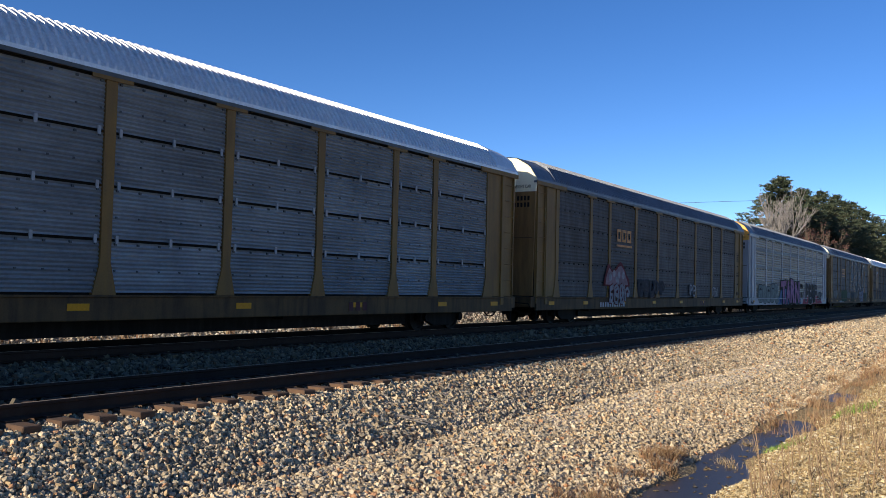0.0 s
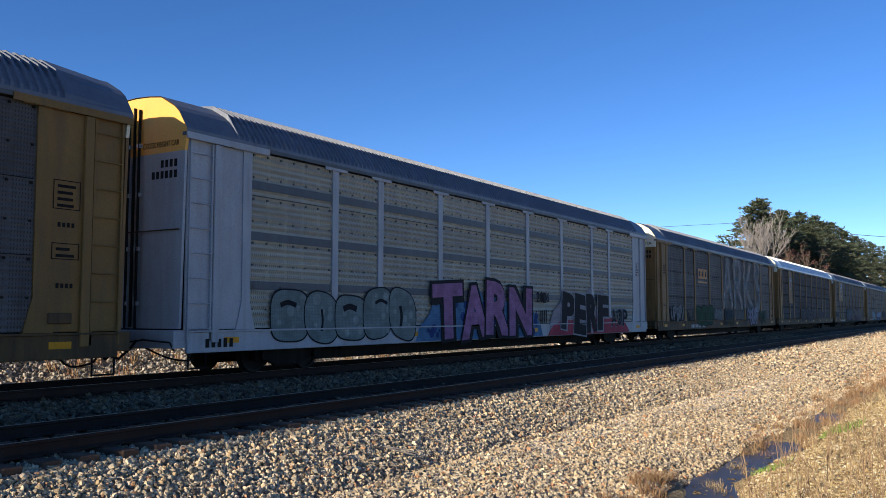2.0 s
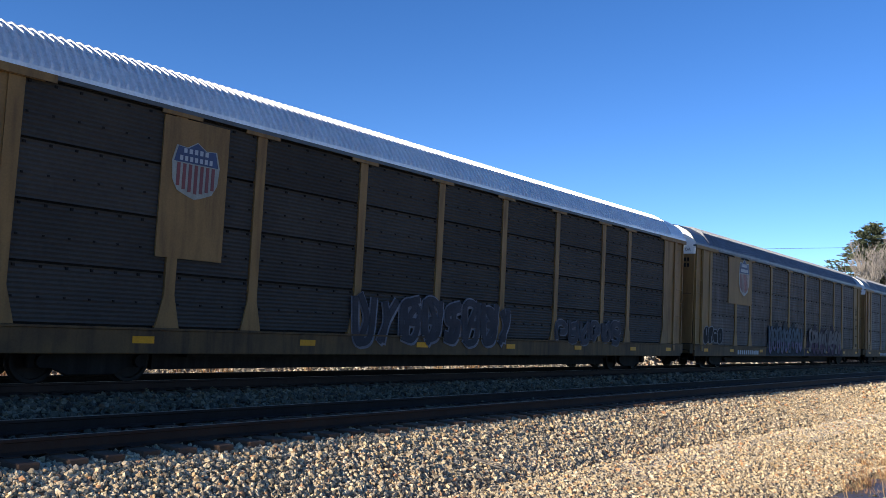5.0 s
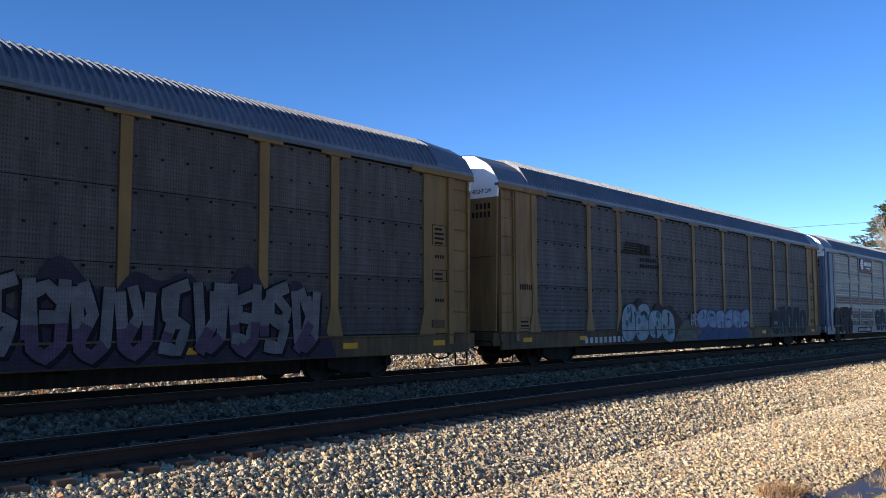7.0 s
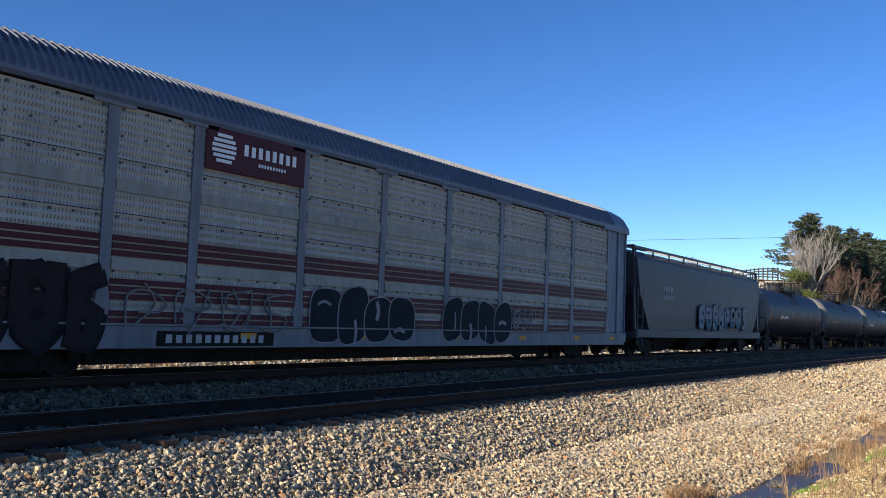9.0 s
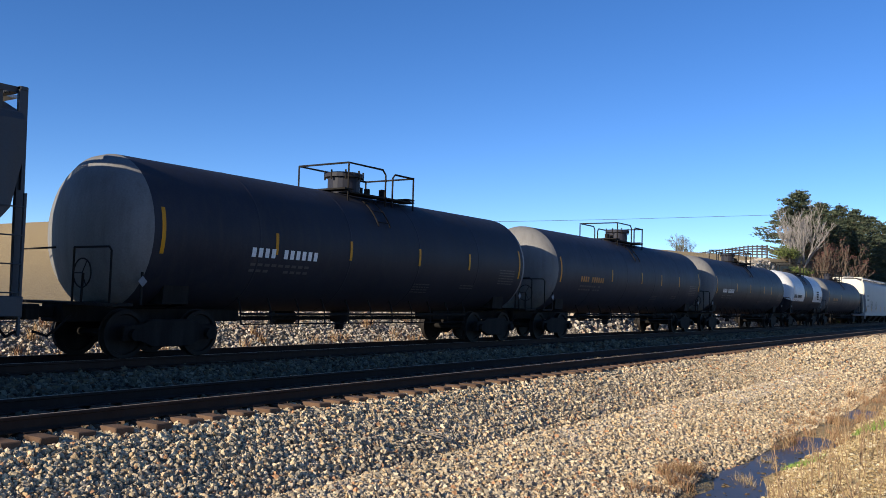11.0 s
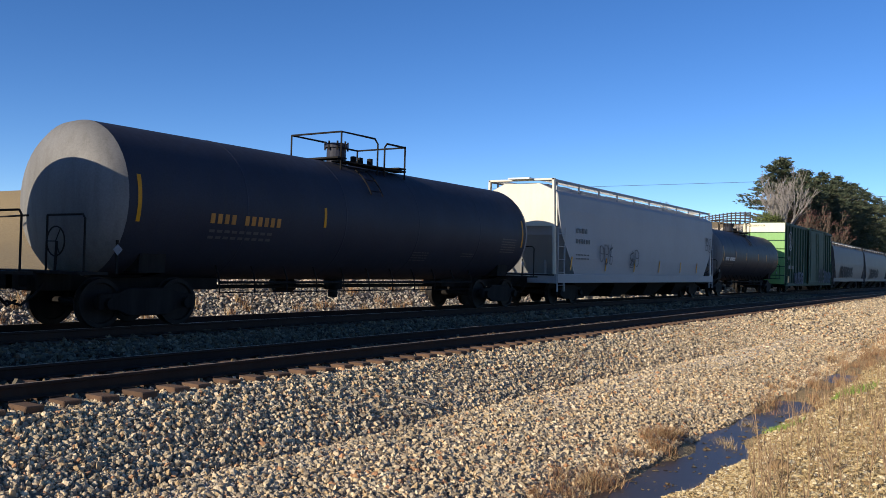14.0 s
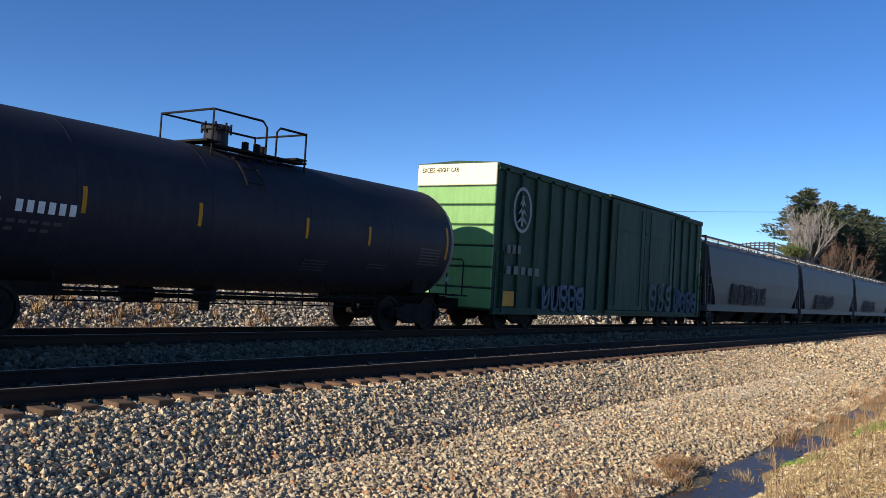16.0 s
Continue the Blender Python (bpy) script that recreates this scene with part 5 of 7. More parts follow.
        ladder(car, *sorted((s * 13.45, s * 12.88)), -1.455, 0.75, 4.72, door_mat, 8)
        part("ladder_stile", rounded(boxes(tuple(sorted((s * 12.84, s * 12.66))) + (-1.53, -1.42, 0.72, 4.73))), door_mat, car)
        lever = tube(bmesh.new(), [(s * 13.72, -1.42, 0.58), (s * 13.78, -1.38, 0.74), (s * 13.78, -0.6, 0.78), (s * 14.05, -0.3, 0.72)], 0.018, 5)
        part("uncoupling_lever", lever, "running_gear", car)
        step = tube(bmesh.new(), [(s * 13.4, -1.47, 0.6), (s * 13.4, -1.47, 0.22), (s * 12.95, -1.47, 0.22), (s * 12.95, -1.47, 0.6)], 0.022, 5)
        part("sill_step", step, "running_gear", car)
        part("brake_hose", tube(bmesh.new(), curve_points([(s * 12.6, -0.9, 0.6), (s * 12.9, -0.95, 0.36), (s * 13.4, -0.9, 0.42), (s * 13.7, -0.6, 0.62)], 4), 0.02, 5), "running_gear", car)
        part("door_header", boxes(tuple(sorted((s * 13.62, s * 11.3))) + (-1.56, -1.535, 4.73, 4.86)), door_mat, car)
    # posts
    xs = list(POSTS) + (list(JAMBS) if jamb else [])
    for x in xs:
        w = 0.13 if x in JAMBS else 0.115
        poly = [(x - w, 4.80), (x - w, 4.70), (x - w * 0.9, 1.55), (x - w * 2.1, 0.97), (x + w * 2.1, 0.97), (x + w * 0.9, 1.55), (x + w, 4.70), (x + w, 4.80)]
        for s in (-1, 1):
            y0, y1 = sorted((s * 1.42, s * 1.50))
            p = part("post", prism(bmesh.new(), poly, y0, y1), post_mat, car)
            if s < 0:
                part("cap", boxes((x - 0.42, x + 0.42, -1.53, -1.50, 4.72, 4.80)), post_mat, p)
    # screens in bays and rows
    edges = sorted(xs)
    z_lo, z_hi = 0.985, 4.76
    hrow = (z_hi - z_lo) / rows
    for a, b in zip(edges, edges[1:]):
        for r in range(rows):
            z0, z1 = z_lo + r * hrow + gaps / 2, z_lo + (r + 1) * hrow - gaps / 2
            bm = bmesh.new()
            prev = None
            steps = ribs * 2
            for k in range(steps + 1):
                z = z0 + (z1 - z0) * k / steps
                y = -1.462 + (rib_depth if k % 2 else -rib_depth) * 0.8
                row = [bm.verts.new((a + 0.12, y, z)), bm.verts.new((b - 0.12, y, z))]
                if prev:
                    bm.faces.new((prev[0], prev[1], row[1], row[0]))
                prev = row
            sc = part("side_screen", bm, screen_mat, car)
            if clips and r:
                for cx in (a + 0.22, (a + b) / 2, b - 0.22):
                    part("clip", boxes((cx - 0.028, cx + 0.028, -1.50, -1.47, z0 - 0.085, z0 + 0.06)), "rack_white", sc)
    part("far_screen", boxes((-11.8, 11.8, 1.44, 1.47, 0.985, 4.76)), screen_mat, car)
    bolts = bmesh.new()
    for a, b in zip(edges, edges[1:]):
        n = max(2, round((b - a - 0.4) / 0.46))
        for r in range(1, rows + 1):
            for k in range(n + 1):
                x, z = a + 0.2 + (b - a - 0.4) * k / n, z_lo + r * hrow - 0.07
                box(bolts, x - 0.022, x + 0.022, -1.492, -1.46, z - 0.022, z + 0.022)
                box(bolts, x - 0.018, x + 0.018, -1.488, -1.46, z - hrow * 0.5 - 0.018, z - hrow * 0.5 + 0.018)
    tagged(part("bolt_heads", bolts, "running_gear" if rib_depth < 0.016 else "band", car), kind="stuff")
    if band_mat:
        for z in (1.9, 2.95, 4.05):
            for a, b in zip(edges, edges[1:]):
                part("stiffener", boxes((a + 0.13, b - 0.13, -1.492, -1.47, z - 0.09, z + 0.09)), band_mat, car)
    place(car, centre)
    return car


def number(car, x0, x1, z0, z1, y, count, material="white", name="car_number"):
    rnd = random.Random(int(abs(x0) * 100))
    material = "rack_white" if material == "white" else material
    tagged(part(name, bars(bmesh.new(), x0, x1, z0, z1, y, count, rnd), material, car, "painted car number"), kind="stuff")


def hollow_blocks(x0, x1, z0, z1, y, count=3, t=0.11):
    """A row of plain hollow blocks for a painted emblem."""
    bm = bmesh.new()
    step = (x1 - x0) / count
    for i in range(count):
        a, b = x0 + i * step, x0 + i * step + step * 0.8
        box(bm, a, a + t, y - 0.004, y, z0, z1)
        box(bm, b - t, b, y - 0.004, y, z0, z1)
        box(bm, a + t, b - t, y - 0.004, y, z0, z0 + t)
        box(bm, a + t, b - t, y - 0.004, y, z1 - t, z1)
    return bm


def notice(car, x0, x1, z0, z1, y, seed, ink="running_gear"):
    """A small stencilled notice: a thin frame with bars for its lines."""
    bm = boxes((x0, x1, y - 0.003, y, z0, z0 + 0.015), (x0, x1, y - 0.003, y, z1 - 0.015, z1), (x0, x0 + 0.015, y - 0.003, y, z0, z1), (x1 - 0.015, x1, y - 0.003, y, z0, z1))
    rnd = random.Random(seed)
    z = z1 - 0.1
    while z > z0 + 0.05:
        box(bm, x0 + 0.08, x1 - 0.08 - rnd.random() * 0.2 * (x1 - x0), y - 0.003, y, z - 0.03, z + 0.02)
        z -= 0.11
    tagged(part("notice", bm, ink, car), kind="stuff")


SY = -1.512      # paint lies just proud of the posts
SILL_Y = -1.512


def sill_lights(car, seed, zs=0.76):
    rnd = random.Random(seed)
    reflectors(car, [(x, zs) for x in (-12.3, -9.4, -5.6, -1.9, 1.9, 5.6, 9.4, 12.3)], -1.507, 0.42, 0.12)


def door_notices(car, seed):
    """Framed stencils, a block of small lines and a pull box on the rear corner panel."""
    notice(car, 12.1, 12.62, 3.05, 3.55, -1.48, seed)
    notice(car, 12.1, 12.62, 2.2, 2.48, -1.48, seed + 1)
    number(car, 12.2, 12.55, 2.75, 2.83, -1.48, 4, "running_gear", "small_writing")
    number(car, 12.2, 12.55, 1.72, 1.8, -1.48, 4, "running_gear", "small_writing")
    part("pull_box", rounded(boxes((12.05, 12.5, -1.53, -1.475, 1.12, 1.3)), 0.015), "sill_rust", car)


def make_autoracks():
    c = [10.9, 39.5, 68.0, 96.6, 124.95, 153.2, 181.5, 209.7]
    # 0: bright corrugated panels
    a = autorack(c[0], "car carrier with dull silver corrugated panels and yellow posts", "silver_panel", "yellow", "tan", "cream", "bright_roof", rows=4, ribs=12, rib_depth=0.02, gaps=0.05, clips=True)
    sill_lights(a, 1)
    number(a, 5.3, 6.1, 0.62, 0.84, SILL_Y, 3, "maroon", "owner_mark")
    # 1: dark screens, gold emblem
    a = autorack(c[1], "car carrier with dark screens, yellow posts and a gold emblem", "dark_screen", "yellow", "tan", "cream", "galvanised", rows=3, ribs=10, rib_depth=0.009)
    sill_lights(a, 2)
    door_notices(a, 21)
    part("emblem", hollow_blocks(-6.4, -4.75, 3.22, 3.72, SY), "logo_gold", a, "gold emblem of plain blocks over a bar")
    part("emblem_bar", boxes((-6.45, -4.75, SY - 0.004, SY, 3.02, 3.10)), "logo_gold", a)
    number(a, -8.05, -5.4, 0.60, 0.78, SILL_Y, 11, "white")
    cloud(a, -7.75, -4.95, 1.42, 2.3, SY, (0.16, 0.03, 0.035), 5, "dark red sprayed mushroom cap")
    cloud(a, -7.55, -5.15, 1.47, 2.16, SY - 0.004, (0.3, 0.2, 0.22), 5, "pale pink sprayed cap")
    paint_spots(a, -7.1, -5.6, 1.6, 1.95, SY - 0.007, (0.34, 0.33, 0.35), 5, 7, 0.08, 0.16, "white sprayed spots")
    graffiti(a, -7.3, -5.0, 0.7, 1.5, SY - 0.008, (0.33, 0.31, 0.33), (0.16, 0.03, 0.035), 5, 4, 0.2, "white sprayed letters outlined in red", sharp=True)
    graffiti(a, -4.0, -0.6, 1.0, 1.75, SY, (0.05, 0.05, 0.06), (0.10, 0.10, 0.12), 6, 5, 0.2, "faint black sprayed tag")
    graffiti(a, 3.1, 4.1, 1.05, 1.6, SY, WHITE, (0.12, 0.12, 0.12), 7, 2, 0.14, "small white sprayed tag")
    graffiti(a, 7.0, 8.1, 1.0, 1.55, SY, WHITE, (0.12, 0.12, 0.12), 8, 3, 0.12, "small white sprayed tag")
    number(a, 5.0, 5.9, 0.60, 0.82, SILL_Y, 3, "maroon", "owner_mark")
    # 2: pale screens
    a = autorack(c[2], "pale grey car carrier covered low down with large graffiti", "pale_screen", "rack_white", "rack_white", "amber", "galvanised", rows=4, ribs=6, rib_depth=0.022, band_mat="band", sill_mat="rack_white")
    sill_lights(a, 3)
    bubble_letters(a, -11.1, -5.6, 0.62, 1.95, SY, (0.19, 0.24, 0.23), BLACK, 11, 5, "grey-green bubble-letter graffiti outlined in black", spots=(0.28, 0.33, 0.31))
    cloud(a, -5.5, 2.5, 0.55, 2.0, SY, (0.09, 0.2, 0.34), 12, "blue sprayed background cloud")
    paint_spots(a, -5.0, 2.0, 0.7, 1.75, SY - 0.003, (0.03, 0.06, 0.2), 15, 46, 0.05, 0.15, "dark blue sprayed spots")
    word_tag(a, "TARN", -4.6, 1.5, 0.58, 2.25, SY - 0.014, (0.36, 0.17, 0.31), BLACK, "large pink letters with a black outline", 0.05, 0.04, 4, 4.0, 1.08)
    word_tag(a, "2016", 2.0, 3.0, 1.72, 2.05, SY - 0.004, (0.03, 0.03, 0.035), (0.03, 0.03, 0.035), "small black sprayed year", 0.0, 0.0, 5, 6.0, 0.85)
    part("graffiti", bars(bmesh.new(), 2.3, 2.9, 1.0, 1.45, SY - 0.002, 4, random.Random(6)), sprayed((0.03, 0.03, 0.035)), a, "small black sprayed marks")
    cloud(a, 3.0, 9.3, 0.54, 2.15, SY, (0.34, 0.30, 0.32), 13, "pale pink sprayed halo")
    cloud(a, 2.9, 11.2, 0.54, 1.2, SY - 0.006, (0.42, 0.06, 0.09), 14, "red sprayed cloud along the sill")
    word_tag(a, "PERF", 4.1, 8.65, 0.58, 2.1, SY - 0.014, (0.012, 0.012, 0.015), (0.34, 0.34, 0.37), "large black letters with a white outline", 0.06, 0.0, 2, 8.0, 1.04)
    word_tag(a, "AOP", 9.0, 10.9, 0.8, 1.55, SY - 0.014, (0.012, 0.012, 0.015), (0.3, 0.3, 0.33), "black sprayed letters", 0.02, 0.0, 3, 7.0, 0.95)
    notice(a, 12.15, 12.55, 3.0, 3.6, -1.48, 2)
    number(a, -13.0, -12.2, 0.62, 0.8, SILL_Y, 5, "running_gear")
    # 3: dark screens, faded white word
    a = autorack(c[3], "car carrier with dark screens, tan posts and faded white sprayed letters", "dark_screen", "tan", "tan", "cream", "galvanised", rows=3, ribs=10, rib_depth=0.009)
    sill_lights(a, 4)
    door_notices(a, 24)
    part("emblem", hollow_blocks(-6.55, -4.75, 3.25, 3.78, SY), "logo_gold", a, "gold emblem of plain blocks over a bar")
    part("emblem_bar", boxes((-6.6, -4.8, SY - 0.004, SY, 3.02, 3.10)), "logo_gold", a)
    faded_word(a, "ARKS", -1.5, 9.0, 1.7, 4.62, SY, (0.46, 0.455, 0.45), "huge faded white sprayed letters")
    graffiti(a, -11.6, -9.3, 0.98, 1.75, SY, (0.2, 0.21, 0.21), (0.05, 0.05, 0.05), 21, 5, 0.3, "white block-letter graffiti", sharp=True)
    graffiti(a, -8.7, -7.5, 0.98, 1.6, SY, (0.16, 0.15, 0.13), (0.07, 0.07, 0.07), 22, 3, 0.16, "white sprayed tag")
    bubble_letters(a, -7.0, -3.7, 0.62, 1.95, SY, (0.014, 0.07, 0.03), (0.006, 0.018, 0.012), 23, 3, "dark green bubble-letter graffiti", 0.06, (0.006, 0.03, 0.018))
    bubble_letters(a, -3.4, -1.6, 0.98, 1.75, SY, (0.15, 0.17, 0.17), (0.05, 0.05, 0.05), 24, 3, "pale grey sprayed bubble letters")
    graffiti(a, -1.2, 1.2, 0.62, 1.7, SY, (0.04, 0.065, 0.095), (0.012, 0.02, 0.03), 25, 6, 0.2, "blue and olive sprayed tag", second=(0.10, 0.09, 0.03), sharp=True)
    graffiti(a, 4.6, 7.5, 0.54, 1.75, SY, (0.26, 0.27, 0.34), (0.03, 0.03, 0.05), 26, 4, 0.26, "lavender letter graffiti with black lines")
    graffiti(a, 8.4, 10.4, 0.7, 1.6, SY, (0.05, 0.10, 0.07), (0.05, 0.07, 0.06), 27, 4, 0.14, "dim green sprayed tag")
    number(a, -8.0, -5.1, 0.60, 0.78, SILL_Y, 11, "white")
    notice(a, -12.6, -12.1, 3.2, 3.75, -1.48, 4)
    notice(a, -12.6, -12.1, 1.6, 1.85, -1.48, 5)
    # 4: grey panels, striped shield
    a = autorack(c[4], "dark grey-panelled car carrier with a striped shield emblem", "dull_panel", "tan", "tan", "cream", "bright_roof", rows=4, ribs=12, rib_depth=0.014, gaps=0.04)
    sill_lights(a, 5)
    part("sign_panel", boxes((-9.3, -7.9, -1.507, -1.47, 2.2, 4.7)), "tan", a)
    shield(a, -8.6, 3.3, 0.95, 1.0)
    graffiti(a, -4.4, 2.0, 0.75, 1.9, SY, (0.05, 0.05, 0.06), (0.22, 0.22, 0.25), 31, 8, 0.22, "black graffiti outlined in grey")
    graffiti(a, 4.2, 8.4, 0.9, 1.6, SY, (0.06, 0.06, 0.07), (0.18, 0.18, 0.2), 32, 6, 0.2, "black graffiti outlined in grey")
    # 5: brown screens, large shield
    a = autorack(c[5], "car carrier with brown screens, yellow posts and a large shield emblem", "brown_screen", "yellow", "tan", "white", "galvanised", rows=3, ribs=10, rib_depth=0.009)
    sill_lights(a, 6)
    door_notices(a, 26)
    part("sign_panel", boxes((-9.9, -7.2, -1.502, -1.47, 2.75, 4.72)), "yellow", a)
    shield(a, -8.06, 3.15, 1.22, 1.58)
    number(a, -8.7, -5.9, 0.60, 0.78, SILL_Y, 11, "white")
    bubble_letters(a, -12.6, -10.6, 1.0, 1.75, SY, BLACK, (0.25, 0.26, 0.27), 41, 4, "black letters with a white outline")
    graffiti(a, -4.7, 0.7, 0.66, 2.0, SY - 0.004, (0.085, 0.12, 0.15), (0.012, 0.014, 0.018), 42, 9, 0.26, "teal and violet wild-style graffiti", second=(0.16, 0.14, 0.22), sharp=True)
    cloud(a, -5.0, 1.2, 0.54, 2.1, SY, (0.03, 0.04, 0.05), 44, "dark sprayed halo")
    cloud(a, 1.3, 9.0, 0.54, 2.15, SY, (0.04, 0.03, 0.046), 45, "dark violet sprayed halo")
    graffiti(a, 1.8, 8.5, 0.66, 2.0, SY - 0.004, (0.16, 0.15, 0.15), (0.012, 0.01, 0.014), 43, 9, 0.28, "grey and violet wild-style graffiti", second=(0.10, 0.06, 0.095), sharp=True)
    # 6: dark screens, ruled emblem
    a = autorack(c[6], "car carrier with dark screens, tan posts and a black ruled emblem", "dark_screen", "tan", "tan", "white", "galvanised", rows=3, ribs=10, rib_depth=0.009)
    sill_lights(a, 7)
    door_notices(a, 27)
    bm = bmesh.new()
    for i in range(5):
        box(bm, -6.9 + 0.05 * i, -5.7, SY - 0.004, SY, 3.42 + 0.08 * i, 3.46 + 0.08 * i)
    bars(bm, -5.65, -4.85, 3.42, 3.78, SY, 2, random.Random(3), 0.004, 0.7)
    bars(bm, -5.7, -4.45, 3.2, 3.32, SY, 7, random.Random(4))
    bars(bm, -5.7, -4.25, 3.0, 3.12, SY, 8, random.Random(5))
    part("emblem", bm, "running_gear", a, "black emblem of rules and blocks")
    cloud(a, -7.4, -2.2, 0.54, 1.85, SY, (0.06, 0.036, 0.03), 50, "rusty sprayed halo")
    bubble_letters(a, -7.0, -3.3, 0.55, 1.85, SY - 0.006, (0.27, 0.34, 0.38), (0.03, 0.06, 0.08), 51, 4, "white and pale blue graffiti with teal spots", 0.04, (0.05, 0.16, 0.18))
    graffiti(a, -1.9, -1.3, 1.0, 1.6, SY, WHITE, (0.1, 0.1, 0.1), 52, 2, 0.12, "small white sprayed tag")
    cloud(a, -3.2, 4.3, 0.54, 1.45, SY - 0.002, (0.14, 0.135, 0.11), 52, "dull tan sprayed halo")
    cloud(a, -1.3, 3.9, 0.54, 1.15, SY - 0.004, (0.055, 0.085, 0.19), 54, "blue sprayed base")
    bubble_letters(a, -1.2, 3.8, 0.93, 1.75, SY - 0.006, (0.24, 0.31, 0.42), (0.06, 0.10, 0.2), 53, 6, "pale blue bubble-letter graffiti", 0.05)
    bubble_letters(a, 6.6, 11.2, 0.6, 1.95, SY, (0.018, 0.024, 0.03), (0.20, 0.22, 0.24), 54, 5, "black graffiti with a thin white outline", 0.02, (0.02, 0.06, 0.06))
    number(a, -9.3, -6.2, 0.60, 0.78, SILL_Y, 11, "white")
    number(a, -12.6, -11.95, 2.1, 2.25, -1.48, 6, "running_gear")
    notice(a, -12.65, -12.1, 1.05, 1.35, -1.48, 7)
    # 7: cream screens with maroon stripes
    a = autorack(c[7], "cream car carrier with maroon stripes and a maroon sign panel", "mex_screen", "rack_grey", "rack_blue", "white", "galvanised", rows=4, ribs=6, rib_depth=0.02, band_mat=None, sill_mat="rack_grey", door_mat="rack_blue")
    sill_lights(a, 8)
    edges = sorted(list(POSTS) + list(JAMBS))
    for e0, e1 in zip(edges, edges[1:]):
        for z in (2.44, 2.31, 2.18, 1.69, 1.56, 1.43, 1.14, 1.01):
            part("stripe", boxes((e0 + 0.13, e1 - 0.13, -1.503, -1.484, z - 0.055, z + 0.045)), "maroon", a)
        for z in (1.98, 3.35):
            part("stiffener", boxes((e0 + 0.13, e1 - 0.13, -1.503, -1.484, z - 0.1, z + 0.1)), "pale_band", a)
    sg = part("sign_panel", rounded(boxes((-6.95, -4.25, -1.53, -1.50, 3.95, 4.82))), "maroon", a, "maroon sign panel with white plain shapes")
    bm = bmesh.new()
    for i in range(6):
        u = -0.25 + 0.1 * i
        wdt = math.sqrt(max(0.02, 0.32 ** 2 - u * u))
        box(bm, -6.5 - wdt, -6.5 + wdt * 0.9, -1.537, -1.531, 4.40 + u - 0.03, 4.40 + u + 0.035)
    bars(bm, -6.0, -4.45, 4.35, 4.58, -1.531, 8, random.Random(8), 0.006, 0.55)
    bars(bm, -5.6, -4.8, 4.18, 4.25, -1.531, 10, random.Random(9), 0.006)
    part("emblem", bm, "white", sg)
    graffiti(a, -12.2, -8.9, 0.5, 2.0, SY, (0.025, 0.02, 0.022), (0.02, 0.016, 0.018), 61, 4, 0.34, "huge dark sprayed strokes", sharp=True)
    graffiti(a, -8.6, -4.4, 0.75, 1.75, SY, (0.24, 0.24, 0.24), (0.16, 0.15, 0.15), 62, 4, 0.025, "thin white sprayed outlines")
    bubble_letters(a, -3.8, -0.1, 0.6, 1.95, SY, (0.02, 0.02, 0.024), (0.30, 0.30, 0.32), 63, 4, "fat black graffiti with a white outline")
    bubble_letters(a, 1.3, 4.8, 0.6, 1.95, SY, (0.02, 0.02, 0.024), (0.30, 0.30, 0.32), 64, 4, "fat black graffiti with a white outline")
    graffiti(a, 4.9, 6.4, 1.0, 1.7, SY, WHITE, (0.2, 0.2, 0.2), 65, 3, 0.05, "thin white sprayed tag")
    part("number_board", boxes((-7.8, -4.9, -1.511, -1.506, 0.56, 0.84)), "running_gear", a)
    number(a, -7.6, -5.1, 0.62, 0.78, -1.512, 11, "white")


def shield(car, cx, z0, w, h):
    """A shield: dark blue head over red and white pales."""
    y = SY - 0.002
    outline = [(-0.5, 0.62), (-0.42, 0.9), (-0.2, 0.88), (0.0, 1.0), (0.2, 0.88), (0.42, 0.9), (0.5, 0.62)]
    low = [(0.5, 0.62), (0.47, 0.3), (0.36, 0.12), (0.12, 0.03), (0, -0.0), (-0.12, 0.03), (-0.36, 0.12), (-0.47, 0.3), (-0.5, 0.62)]
    full = [(cx + a * w * 1.08, z0 + b * h * 1.04 - 0.02) for a, b in outline[1:-1] + low]
    e = part("emblem", prism(bmesh.new(), full[::-1], y - 0.004, y), "pale_band", car, "shield emblem with a blue head and red stripes")
    part("shield_head", prism(bmesh.new(), [(cx + a * w, z0 + b * h) for a, b in outline][::-1], y - 0.012, y - 0.008), "logo_blue", e)
    for i in range(7):
        x = cx + (-0.39 + 0.13 * i) * w
        lo = 0.08 + 0.5 * abs(-0.39 + 0.13 * i) ** 1.6
        part("stripe", boxes((x - 0.036 * w, x + 0.036 * w, y - 0.012, y - 0.008, z0 + lo * h, z0 + 0.60 * h)), "logo_red", e)
    bm = bars(bmesh.new(), cx - 0.3 * w, cx + 0.3 * w, z0 + 0.79 * h, z0 + 0.88 * h, y - 0.012, 5, random.Random(2))
    bars(bm, cx - 0.38 * w, cx + 0.4 * w, z0 + 0.65 * h, z0 + 0.74 * h, y - 0.012, 7, random.Random(3))
    tagged(part("emblem_writing", bm, "rack_white", e), kind="stuff")


TZ, TR = 2.37, 1.5


def ring_point(a, r=TR):
    """A point on the tank's side: angle 0 faces the near side, 90 degrees up."""
    return (-r * math.cos(a), TZ + r * math.sin(a))


def skin_patch(bm, x0, x1, a0, a1, lift=0.006, n=6):
    """A thin curved plate lying on the tank."""
    lo, hi = [], []
    for k in range(n + 1):
        a = a0 + (a1 - a0) * k / n
        y, z = ring_point(a, TR + lift)
        lo.append(bm.verts.new((x0, y, z)))
        hi.append(bm.verts.new((x1, y, z)))
    for k in range(n):
        bm.faces.new((lo[k], hi[k], hi[k + 1], lo[k + 1]))


